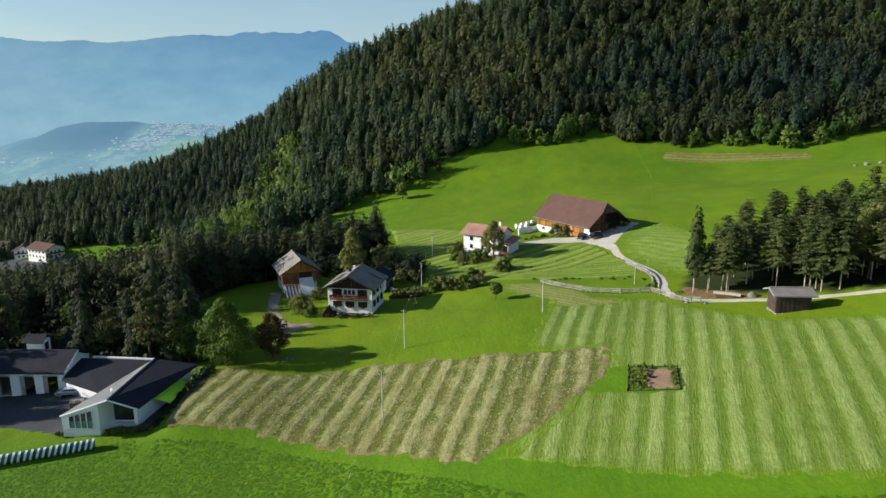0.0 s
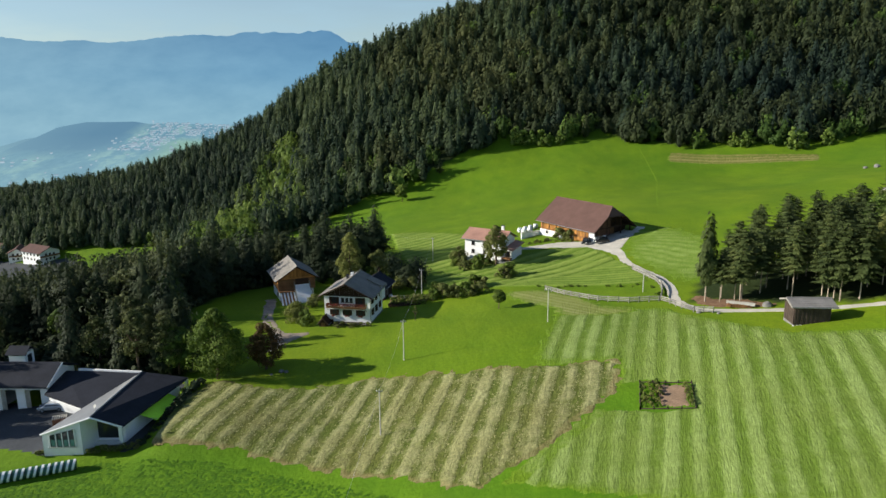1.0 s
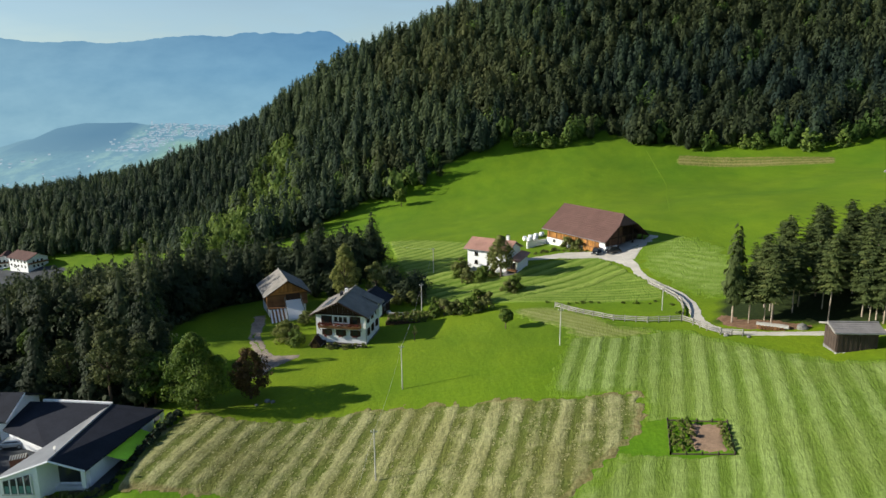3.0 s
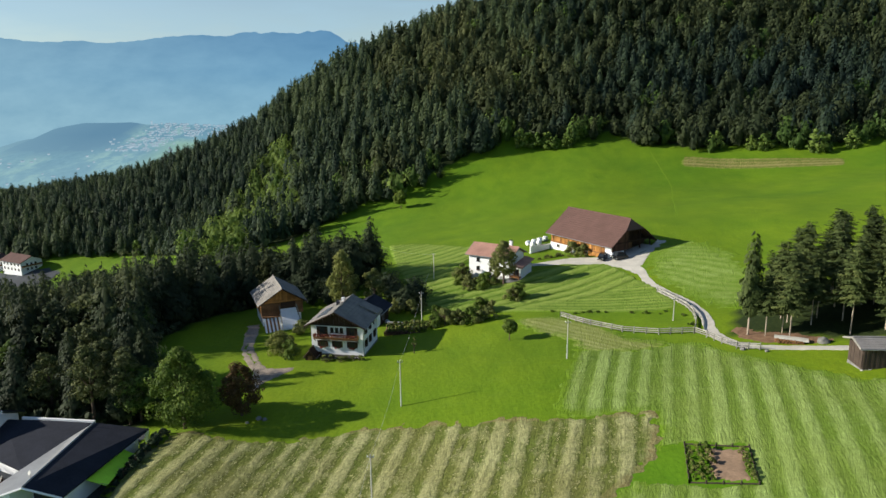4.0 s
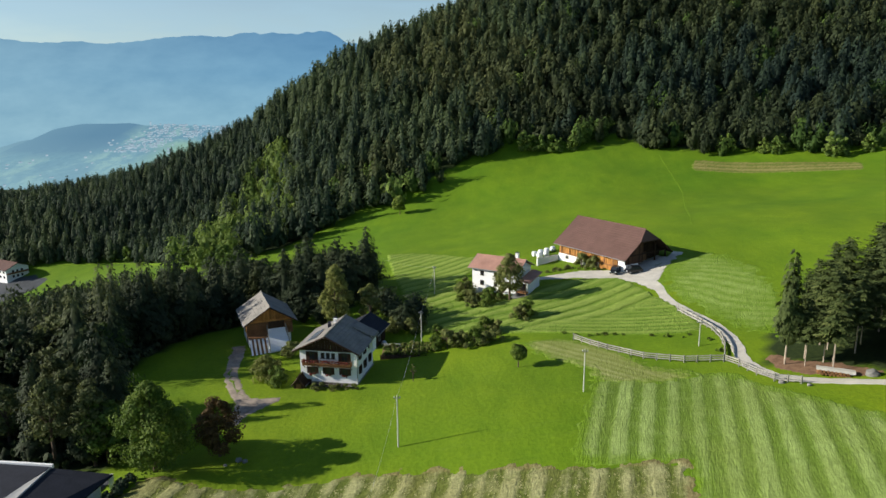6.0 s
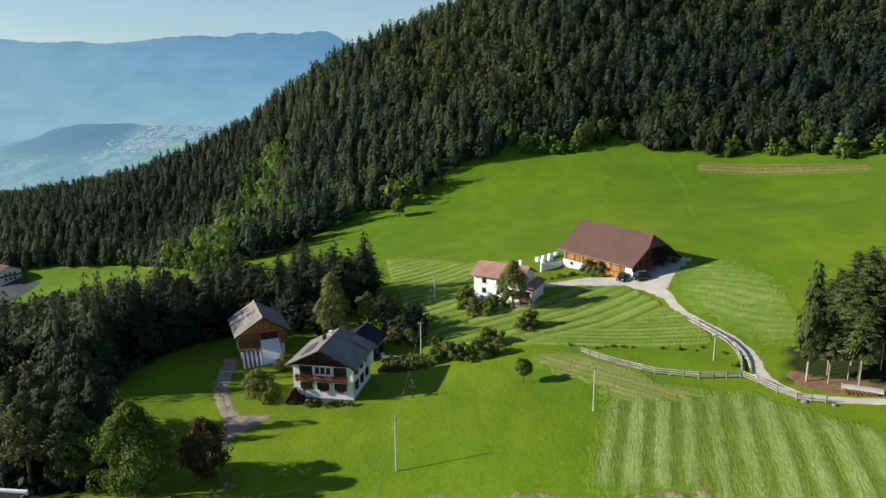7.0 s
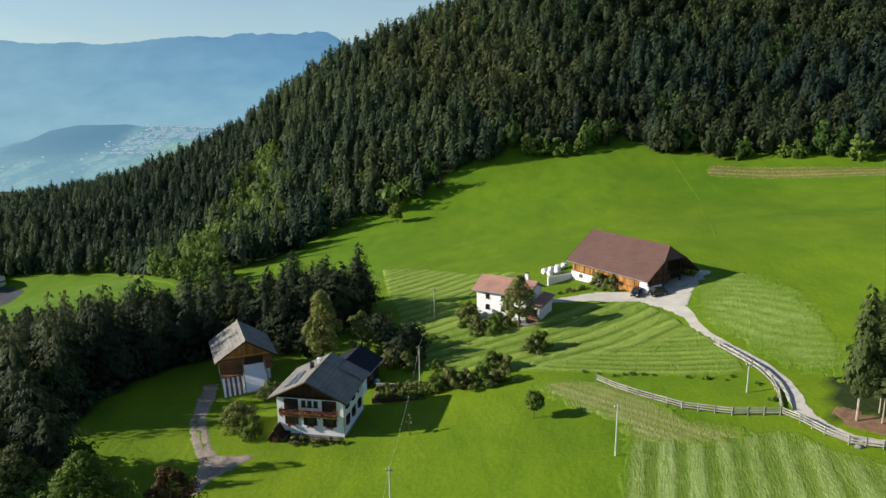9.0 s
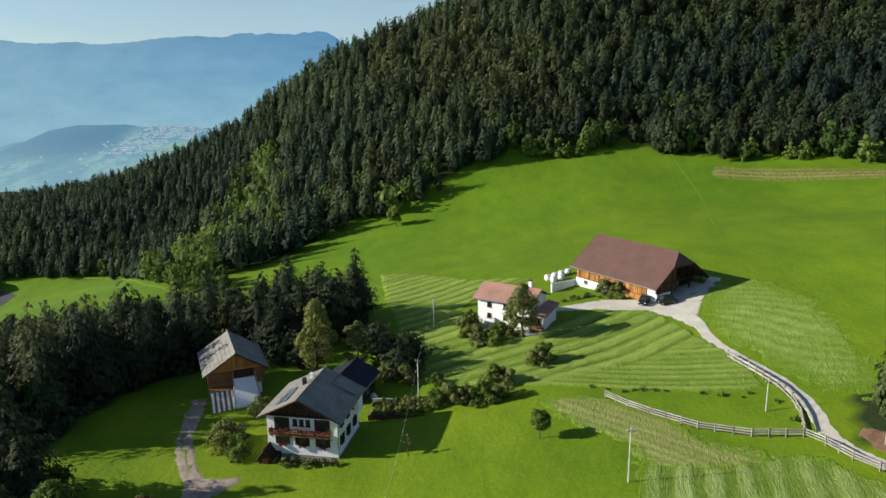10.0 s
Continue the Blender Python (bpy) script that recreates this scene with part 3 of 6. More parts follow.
YARD_FIELD = [(-3, 180), (6, 173), (15, 170), (27, 165.5), (31, 163.2), (38, 160), (45, 157.4), (49, 158), (50.2, 165), (50.0, 177), (47.6, 189), (45, 199), (36, 203), (24, 200),
              (9.5, 203), (7, 214), (14, 226), (27, 232), (12, 240), (-4, 262), (-14, 268), (-10, 230), (-5, 200)]
SLANT_ROWS, LEVEL_ROWS = rows_at(29, 4.2, 0.5, 1.4, 1.1, 0.12, 1.05, 0.45), rows_at(-20, 2.3, 0.8, 0.7, 2.1, 0.10, 0.7, 0.4)


def orchard_rows(x, y):
    """Swaths up the slope under the yard, level ones below them."""
    k = np.clip((y - 171 - 0.25 * (x - 30)) / 6, 0, 1)
    return k * SLANT_ROWS(x, y) + (1 - k) * LEVEL_ROWS(x, y)


draped("mown_orchard", YARD_FIELD, 0.4, 0.05, M["hay_green"], orchard_rows, 0.34, "freshly mown green slope below the white house", soft=1.2)
BANK_FIELD = [(53, 195), (57, 204), (65, 211), (73, 204), (74, 190), (71, 172), (66, 158), (60, 147), (57, 149), (54, 160), (53, 172), (51.3, 184)]
draped("mown_bank", BANK_FIELD, 0.5, 0.05, M["hay_bank"], rows_at(-46, 3.4, 0.8, 4.5, 4.1, 0.16, 0.42, 0.8), 0.10, "pale mown bank beside the gravel drive", ragged=1.6, soft=7.0)
draped("stubble_strip", [(117, 350.5), (140, 336), (167, 319.5), (172, 315), (166, 303), (150, 312), (112, 335.5)], 1.0, 0.06, M["stubble"],
       rows_at(-31, 4.6, 1.0, 0.6, 0.7), 0.15, "narrow tan strip of stubble below the wood", ragged=0.4)
draped("worn_track", [(16.2, 163.4), (18.2, 158.0), (20.4, 152.4), (23.0, 149.2), (25.4, 147.0), (26.0, 145.0), (25.0, 139.4), (29.6, 138.0), (36.6, 136.4), (44.0, 138.4), (39.0, 141.6), (35.6, 143.8),
                      (34.2, 147.8), (32.4, 153.4), (29.8, 158.2), (26.8, 161.2), (22.4, 163.6)], 0.4, 0.13, M["hay_worn"],
       rows_at(-56, 1.7, 0.8, 1.6, 0.2, 0.10, 0.7, 0.4), 0.04, "worn yellowish wheel track in the meadow", ragged=1.2, soft=3.2)


def ribbon(name, line, width, lift, material, label, kind_name="road", ends=None):
    """A lane along a line of points, a slab with its edges let into the ground."""
    pts = [Vector(p).to_3d() for p in line]
    fine_pts = []
    for i in range(len(pts) - 1):
        p0, p1, p2, p3 = pts[max(i - 1, 0)], pts[i], pts[i + 1], pts[min(i + 2, len(pts) - 1)]
        for k in range(10):
            t = k / 10
            fine_pts.append(0.5 * (2 * p1 + (p2 - p0) * t + (2 * p0 - 5 * p1 + 4 * p2 - p3) * t * t + (3 * p1 - p0 - 3 * p2 + p3) * t ** 3))
    fine_pts.append(pts[-1])
    bm = bmesh.new()
    rings = []
    for i, p in enumerate(fine_pts):
        d = (fine_pts[min(i + 1, len(fine_pts) - 1)] - fine_pts[max(i - 1, 0)]).normalized()
        nrm = Vector((-d.y, d.x, 0))
        s = i / (len(fine_pts) - 1)
        w = width * (1 + 0.08 * math.sin(i * 0.9) + 0.06 * math.sin(i * 2.3)) * (ends(s) if ends else 1)
        ring = []
        for k in (-0.54, -0.5, -0.25, 0, 0.25, 0.5, 0.54):
            q = p + nrm * (k * w)
            ring.append(bm.verts.new((q.x, q.y, ground(q.x, q.y) + (lift if abs(k) < 0.52 else -0.1))))
        rings.append(ring)
    for r0, r1 in zip(rings, rings[1:]):
        for k in range(6):
            bm.faces.new((r0[k], r0[k + 1], r1[k + 1], r1[k]))
    bmesh.ops.recalc_face_normals(bm, faces=bm.faces[:])
    ob = part(name, bm, material)
    return tagged(ob, label, "road", kind="structure")


ribbon("road", [(46, 202), (50.5, 198), (50.8, 190), (50.0, 180), (50.9, 170), (51.8, 160), (51.2, 150), (49.6, 143.5), (49.4, 139), (51.0, 134.0), (55.0, 131.0), (60.5, 128.4), (71, 123.0), (80, 118.4), (92, 111), (112, 98)],
       1.95, 0.06, M["gravel"], "pale gravel farm drive winding down the slope")
draped("gravel_yard", [(26, 208), (31, 208.5), (38, 209.5), (44, 206.5), (50, 203), (56, 204), (60, 210), (62.6, 213.4), (64.6, 210.8), (62.2, 206.5), (56, 199.5), (53, 194), (51.6, 187), (49.2, 187), (47.2, 193.5), (43.6, 198.6), (36, 203.4), (27, 205.5)], 0.35, 0.05,
       M["gravel"], label="pale gravel yard in front of the barn", category="yard", ragged=0.14)
barn_turn = pose(54.0, 206.0, 0, 0, 0, 32.5)
apron = [(barn_turn @ Vector((x, y, 0))) for x, y in ((-7.4, 3.0), (6.6, 3.0), (6.8, -1.0), (4.2, -2.6), (-7.4, -2.6))]
draped("barn_apron", [(p.x, p.y) for p in apron], 0.4, 0.075, M["gravel"], label="pale gravel under the barn's open gable", category="yard", ragged=0.2)
PATH_LINE = [(-38.9, 177), (-38.4, 172.3), (-37.8, 168.0), (-36.8, 162.0), (-34.2, 155.0), (-31.4, 149.0), (-30.6, 144.6), (-31.6, 141.0)]
path_sides = [[(x + sg * 1.35, y + sg * 0.25) for x, y in PATH_LINE] for sg in (-1, 1)]
draped("farm_path", path_sides[0] + path_sides[1][::-1], 0.25, 0.06, M["dirt"], label="trodden grey-brown dirt path to the hay barn", category="path", ragged=0.22)
draped("path_verge", [(-37.9, 165.5), (-37.1, 165.0), (-36.2, 161.0), (-33.6, 155.0), (-31.6, 151.0), (-32.2, 150.8), (-34.6, 155.4), (-37.2, 161.6)], 0.25, 0.11, M["hay_green"], label="grass strip between the wheel ruts", category="grass", ragged=0.35)
draped("dirt_fork", [(-33.6, 152.5), (-30.4, 150.6), (-27.6, 150.0), (-24.8, 149.8), (-25.4, 148.6), (-27.6, 147.0), (-29.4, 144.6), (-31.6, 145)], 0.35, 0.075, M["dirt"], label="bare dirt where the path forks", category="path", ragged=0.35)
draped("grove_floor", [(51.6, 141.5), (52.6, 136.6), (55.4, 133.0), (61.4, 130.4), (66, 130.5), (62, 136), (56, 139.5), (53.5, 143)], 0.35, 0.06, M["needle_earth"], label="bare reddish earth under the grove", category="earth", ragged=0.5)
draped("asphalt_lot", [(-95, 134), (-60, 120.5), (-55, 117), (-54.5, 106), (-59, 106), (-63, 107.5), (-95, 118)], 0.6, 0.05, M["asphalt"], label="dark asphalt yard before the workshop", category="yard", ragged=0.2)

# dark sheet laid where the workshop's shadow falls
draped("side_shade_strip", [(-50.0, 106.6), (-46.4, 106.4), (-44.6, 107.2), (-43.8, 110.6), (-43.4, 116), (-43.2, 122), (-43.4, 126), (-44.2, 129), (-46, 130), (-49, 126), (-50, 112)], 0.5, 0.045, M["asphalt"], label="dark strip standing in for shade beside the workshop", category="yard", ragged=0.3)
# lots between the houses, drawn wider to stand in for shade too
draped("village_lot", [(-262, 320), (-196, 322), (-186, 350), (-184, 380), (-262, 404)], 2.0, 0.15, M["asphalt"], label="grey asphalt lots between the far houses, partly standing in for shade", category="yard", ragged=1.0)

# the far valley, its low hill and the range behind it, in haze
ridge_x = np.array([-4300, -2645, -2474, -2300, -2160, -2021, -1810, -1632, -1420, -1245, -1137, -1067, -1032, -961, -785, -738, -714, -660, -590, -538, -497, -433, -398, 300, 1500])
ridge_z = np.array([330, 318, 296, 291, 297, 282, 290, 316, 324, 316, 339, 338, 328, 338, 329, 342, 335, 345, 338, 307, 275, 271, 244, 225, 200])
mx = np.linspace(-4300, 1500, 520)
mt = np.linspace(0, 1, 30)
MX, MT = np.meshgrid(mx, mt)
top = np.interp(mx, ridge_x, ridge_z) + 1.5 * np.sin(mx / 61) + 1.5 * np.sin(mx / 17 + 1) + 1.0 * np.sin(mx / 9)
MZ = -360 + (top[None, :] + 360) * MT ** 0.9
MY = 4200 + 480 * MT + 60 * np.sin(MX / 210 + 3 * MT) * (1 - MT)
idx = np.arange(MX.size).reshape(MX.shape)
q = np.stack([idx[:-1, :-1], idx[:-1, 1:], idx[1:, 1:], idx[1:, :-1]], -1).reshape(-1, 4)
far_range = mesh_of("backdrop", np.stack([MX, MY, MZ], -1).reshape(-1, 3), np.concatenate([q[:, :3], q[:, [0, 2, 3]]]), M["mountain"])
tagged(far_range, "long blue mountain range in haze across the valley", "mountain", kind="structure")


def valley_z(x, y):
    crest = np.interp(x, (-2700, -2300, -2081, -1960, -1853, -1790, -1662, -1431, -1356, -1249, -922, -702, 400), (-345, -318, -278, -233, -221, -180, -158, -155, -170, -166, -182, -190, -200))
    t = np.clip((y - 2300) / 1250, 0, 1)
    return -352 + (crest + 352) * t ** 1.1 - np.clip(y - 3550, 0, 600) * 0.25 + 4 * wavy(x, y, 70.0, 1.0) * (1 - 0.6 * t)


VX, VY = np.meshgrid(np.linspace(-3400, 500, 200), np.linspace(2000, 4150, 70))
VZ = valley_z(VX, VY)
idx = np.arange(VX.size).reshape(VX.shape)
q = np.stack([idx[:-1, :-1], idx[:-1, 1:], idx[1:, 1:], idx[1:, :-1]], -1).reshape(-1, 4)
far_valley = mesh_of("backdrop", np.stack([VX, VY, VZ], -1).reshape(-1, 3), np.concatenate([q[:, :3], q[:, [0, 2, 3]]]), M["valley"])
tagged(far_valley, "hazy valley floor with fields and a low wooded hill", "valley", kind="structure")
# ---- buildings ----
def facing(x, y, z, turn):
    """A place on a wall; turn 0 looks to -y, 90 to +x, -90 to -x, 180 to +y."""
    return pose(x, y, z, 0, 0, turn)


def window(parent, m, w, h, rim=None, shutters=None, sill=True, name="window"):
    """A window set on a wall: casing, pane set back in it, bars, sill and, where wanted, open shutters."""
    rim = rim or M["grey_wood"]
    bm = bmesh.new()
    t = 0.09
    for dims in ((-w / 2, -w / 2 + t, 0, h), (w / 2 - t, w / 2, 0, h), (-w / 2 + t, w / 2 - t, 0, t), (-w / 2 + t, w / 2 - t, h - t, h), (-0.03, 0.03, t, h - t)):
        box(bm, dims[0], dims[1], -0.09, 0.02, dims[2], dims[3])
    win = part(name, bm, rim, parent)
    win.matrix_local = m
    part("pane", boxed(-w / 2 + t, w / 2 - t, -0.03, 0.01, t, h - t), M["glass"], win)
    if sill:
        part("sill", boxed(-w / 2 - 0.1, w / 2 + 0.1, -0.2, 0.0, -0.08, -0.002), rim, win)
    if shutters:
        for s in (-1, 1):
            bm = bmesh.new()
            x0 = s * (w / 2 + w * 0.26)
            box(bm, x0 - w * 0.24, x0 + w * 0.24, -0.07, -0.01, 0.0, h)
            for k in range(4):
                box(bm, x0 - w * 0.2, x0 + w * 0.2, -0.085, -0.07, h * (0.06 + k * 0.235), h * (0.06 + k * 0.235) + h * 0.18)
            part("shutter", bm, shutters, win)
    return win


def gable_body(parent, hw, y0, y1, z0, z_wall, z_peak, material, name="wall", label=""):
    bm = extruded([(-hw, y0, z0), (hw, y0, z0), (hw, y0, z_wall), (0, y0, z_peak), (-hw, y0, z_wall)], (0, y1 - y0, 0))
    return part(name, bm, material, parent, label)


def gable_roof(parent, w, y0, y1, z_eave, z_ridge, material, thick=0.22, trim=None, label="", courses=0, wl=None, zl=None, hip=0.0, hip_drop=0.4):
    """Two slopes with depth, a ridge cap and barge boards; wl and zl set another left eave, hip clips the front gable's peak."""
    wl, zl = wl or w, z_eave if zl is None else zl
    for side, ww, ze in ((-1, wl, zl), (1, w, z_eave)):
        knee = (side * ww * hip_drop, y0, z_ridge + (ze - z_ridge) * hip_drop) if hip else (0, y0, z_ridge)
        out = ([(0, y0 + hip, z_ridge)] if hip else []) + [knee, (side * ww, y0, ze), (side * ww, y1, ze), (0, y1, z_ridge)]
        slope = part("roof_slope", extruded(out, (0, 0, -thick)), material, parent, label)
        if courses:
            bm = bmesh.new()
            for k in range(1, courses):
                f = k / courses
                cx, cz = side * ww * f, z_ridge + (ze - z_ridge) * f
                box(bm, cx - 0.05, cx + 0.05, y0 + 0.05 + hip * max(0.0, 1 - f / hip_drop), y1 - 0.05, cz - 0.02, cz + 0.022)
            part("tile_course", bm, material, slope)
        part("barge_board", roded((knee[0], y0 - 0.05, knee[2] - 0.14), (side * ww, y0 - 0.05, ze - 0.14), 0.13, sides=4), trim or M["dark_wood"], parent)
        part("barge_board", roded((0, y1 + 0.05, z_ridge - 0.14), (side * ww, y1 + 0.05, ze - 0.14), 0.13, sides=4), trim or M["dark_wood"], parent)
        part("gutter", roded((side * (ww + 0.06), y0, ze - 0.16), (side * (ww + 0.06), y1, ze - 0.16), 0.08), M["metal_roof"], parent)
    if hip:
        zk = z_ridge + (z_eave - z_ridge) * hip_drop
        part("hip_slope", extruded([(0, y0 + hip, z_ridge), (-w * hip_drop, y0, zk), (w * hip_drop, y0, zk)], (0, 0.03, -thick)), material, parent)
        part("hip_gutter", roded((-w * hip_drop, y0 - 0.06, zk - 0.12), (w * hip_drop, y0 - 0.06, zk - 0.12), 0.09), M["dark_wood"], parent)
    part("ridge_cap", roded((0, y0 + hip - 0.04, z_ridge + 0.02), (0, y1 + 0.04, z_ridge + 0.02), 0.16), material, parent)


def boards(parent, m, width, z0, z1, step, material, gap=0.04, tall=None, name="board"):
    """Upright boards side by side on a wall, each its own piece."""
    n = max(1, round(width / step))
    step = width / n
    for k in range(n):
        x = -width / 2 + (k + 0.5) * step
        top = tall(x) if tall else z1
        if top - z0 < 0.15:
            continue
        ob = part(name, boxed(-step / 2 + gap / 2, step / 2 - gap / 2, -0.07 - 0.02 * (k % 2), 0.0, z0, top), material, parent)
        ob.matrix_local = m @ pose(x, 0, 0)


def chimney(parent, x, y, z0, z1, s=0.55, material=None):
    bm = bmesh.new()
    box(bm, x - s / 2, x + s / 2, y - s / 2, y + s / 2, z0, z1)
    box(bm, x - s * 0.62, x + s * 0.62, y - s * 0.62, y + s * 0.62, z1, z1 + 0.12)
    ch = part("chimney", bm, material or M["plaster"], parent)
    part("chimney_cap", boxed(x - s * 0.55, x + s * 0.55, y - s * 0.55, y + s * 0.55, z1 + 0.32, z1 + 0.40), M["dark_slate"], ch)


# the farmhouse with balconies
fz = -50.9
farm = thing("farmhouse", pose(-17.6, 154.3, fz, 0, 0, -12), "white plastered farmhouse with a grey gabled roof and wooden balcony", "house")
gable_body(farm, 5.15, 0, 9.6, -0.8, 6.75, 9.3, M["plaster"])
part("plinth", boxed(-5.25, 5.25, -0.12, 9.7, -0.9, 0.9), M["stone"], farm, "grey stone plinth")
gable_roof(farm, 6.05, -1.25, 10.6, 6.75, 9.75, M["slate"], 0.24, label="", courses=9)
boards(farm, facing(0, -0.02, 0, 0), 9.6, 6.8, 9.2, 0.52, M["dark_wood"], tall=lambda x: 9.2 - abs(x) * 0.475)
part("gable_beam", boxed(-5.2, 5.2, -0.3, -0.06, 6.66, 6.88), M["dark_wood"], farm)
for x in (-2.9, 3.0):
    window(farm, facing(x, -0.02, 4.4, 0), 1.1, 2.0, M["dark_wood"], M["dark_wood"], False, "balcony_door")
for x in (-0.95, 0.0, 0.95):
    window(farm, facing(x, -0.02, 5.3, 0), 0.62, 0.95, M["dark_wood"], None, True)
for x in (-2.9, 0.0, 3.0):
    window(farm, facing(x, -0.02, 2.35, 0), 1.05, 1.25, M["dark_wood"], M["dark_wood"], True)
deck = part("balcony", boxed(-4.35, 4.35, -1.15, -0.05, 4.16, 4.30), M["wood"], farm, "long wooden balcony with red flower boxes")
bm = bmesh.new()
for k in range(35):
    x = -4.3 + k * 8.6 / 34
    box(bm, x - 0.045, x + 0.045, -1.14, -1.08, 4.3, 5.1)
for s in (-4.33, 4.27):
    for k in range(5):
        box(bm, s, s + 0.06, -1.05 + k * 0.2, -0.98 + k * 0.2, 4.3, 5.1)
tagged(part("baluster_row", bm, M["wood"], deck), kind="stuff")
part("rail", boxed(-4.4, 4.4, -1.2, -1.04, 5.1, 5.2), M["dark_wood"], deck)
for x in (-4.3, -1.5, 1.5, 4.3):
    part("bracket", roded((x, -1.0, 4.16), (x, -0.05, 3.4), 0.07, sides=4), M["dark_wood"], deck)
rng = random.Random(5)


def blossoms(parent, x0, x1, y0, y1, z0, z1, count, label):
    bm = bmesh.new()
    for k in range(count):
        p = (rng.uniform(x0, x1), rng.uniform(y0, y1), rng.uniform(z0, z1))
        bmesh.ops.create_icosphere(bm, subdivisions=1, radius=rng.uniform(0.07, 0.15), matrix=Matrix.Translation(p))
    tagged(part("flower_box", bm, M["flower"], parent, label), kind="stuff")


for x0, x1 in ((-4.3, -1.6), (-1.4, 1.3), (1.6, 4.3)):
    blossoms(deck, x0, x1, -1.42, -1.18, 4.75, 5.3, 40, "spilling red geraniums")
for x in (-2.9, 0.0, 3.0):
    blossoms(farm, x - 0.5, x + 0.5, -0.36, -0.18, 2.1, 2.4, 14, "small red window flowers")
for y in (1.8, 4.6, 7.6):
    window(farm, facing(5.17, y, 4.9, 90), 0.95, 1.3, M["dark_wood"], M["dark_wood"])
    window(farm, facing(5.17, y, 2.3, 90), 0.95, 1.3, M["dark_wood"], M["dark_wood"])
for y in (2.4, 6.8):
    window(farm, facing(-5.17, y, 4.3, -90), 0.95, 1.3, M["dark_wood"], M["dark_wood"])
part("drainpipe", roded((5.24, -0.1, 0), (5.24, -0.1, 6.4), 0.07), M["metal_roof"], farm)
# skylights and chimneys on the sunny slope
up = math.atan2(3.0, 6.2)
for x, y, w in ((-3.6, 1.2, 0.8), (-2.6, 1.2, 0.8), (-3.6, 2.9, 0.8), (-2.6, 2.9, 0.8), (-3.1, 4.6, 1.5)):
    zz = 9.75 + x * 3.0 / 6.2
    bm = bmesh.new()
    box(bm, -w / 2, w / 2, -0.7, 0.7, 0.03, 0.14)
    ob = part("roof_panel", bm, M["panel"], farm, "bluish glass roof panel")
    ob.matrix_local = Matrix.Translation((x, y, zz)) @ Matrix.Rotation(-up, 4, "Y")
chimney(farm, -1.5, 5.6, 8.4, 9.55, 0.5, M["dark_slate"])
chimney(farm, -1.1, 7.6, 8.8, 9.8, 0.5)
# cross gable on the shady side
part("dormer_wall", boxed(3.2, 5.9, 7.2, 9.5, 4.0, 7.0), M["plaster"], farm)
part("dormer_roof", extruded([(2.4, 6.9, 8.75), (6.3, 6.9, 7.15), (6.3, 9.9, 7.15), (2.4, 9.9, 8.75)], (0, 0, -0.2)), M["slate"], farm)
# terrace before the cellar
part("terrace", boxed(-2.6, 5.4, -1.0, -0.13, -1.0, 0.7), M["stone"], farm, "low terrace of grey stone")
for k in range(13):
    part("terrace_post", boxed(-2.5 + k * 0.65, -2.42 + k * 0.65, -1.16, -1.08, -0.3, 1.15), M["dark_wood"], farm)
for zz in (0.75, 1.12):
    part("terrace_rail", boxed(-2.6, 5.45, -1.2, -1.16, zz - 0.06, zz + 0.06), M["dark_wood"], farm)
part("terrace_coping", boxed(-2.7, 5.5, -1.3, -1.22, -0.2, 0.1), M["concrete"], farm, "pale stone edge of the terrace")
part("cellar_door", boxed(-4.2, -3.2, -0.18, -0.125, -0.6, 1.3), M["dark_wood"], farm)

tent = thing("tool_shed", pose(-22.5, 154.6, -51.6, 0, 0, -12), "small dark wooden tool shed at the house corner", "shed")
gable_body(tent, 1.0, -1.2, 1.2, -0.2, 1.7, 2.9, M["dark_wood"])
gable_roof(tent, 1.2, -1.4, 1.4, 1.5, 3.05, M["dark_wood"], 0.1)
part("door", boxed(-0.45, 0.45, -1.27, -1.2, 0, 1.7), M["wood"], tent)

# low house behind the farmhouse
annex = thing("outbuilding", pose(-14.0, 171.6, -51.0, 0, 0, -16), "dark-roofed outbuilding behind the farmhouse", "house")
gable_body(annex, 3.4, 0, 6.2, -0.6, 3.7, 5.5, M["dark_wood"])
gable_roof(annex, 4.1, -0.7, 7.0, 3.7, 5.85, M["dark_slate"], 0.2, courses=6)
window(annex, facing(0, -0.02, 1.6, 0), 0.9, 1.1, M["grey_wood"])
window(annex, facing(3.42, 2.6, 1.6, 90), 0.9, 1.1, M["grey_wood"])
part("door", boxed(3.4, 3.47, 4.2, 5.1, 0, 2.0), M["dark_wood"], annex)

# the hay barn with its ramp
hz = -51.7
hayb = thing("hay_barn", pose(-32.6, 177.0, hz, 0, 0, 21), "log hay barn with a grey roof above a white ramp", "barn")
gable_body(hayb, 4.35, 0, 9.6, 2.55, 5.75, 8.35, M["wood"], "log_wall")
part("base_wall", boxed(-4.2, 4.2, 0.3, 9.5, -1.0, 2.55), M["plaster"], hayb, "whitewashed stone lower storey")
gable_roof(hayb, 5.3, -1.7, 10.6, 5.55, 8.9, M["slate"], 0.22, courses=8)
for k in range(9):
    ob = part("log", roded((-4.6, -0.08, 2.75 + k * 0.36), (4.6, -0.08, 2.75 + k * 0.36), 0.19, sides=7), M["wood"], hayb)
boards(hayb, facing(0, -0.2, 0, 0), 8.4, 5.6, 8.2, 0.42, M["orange_wood"], tall=lambda x: 8.25 - abs(x) * 0.6)
boards(hayb, facing(-4.37, 4.8, 0, -90), 9.4, 2.6, 5.6, 0.47, M["orange_wood"])
part("barn_door", boxed(-0.3, 2.9, -0.32, -0.27, 3.9, 5.4), M["dark_wood"], hayb)
part("tie_beam", boxed(-5.0, 5.0, -0.5, -0.3, 5.5, 5.8), M["orange_wood"], hayb)
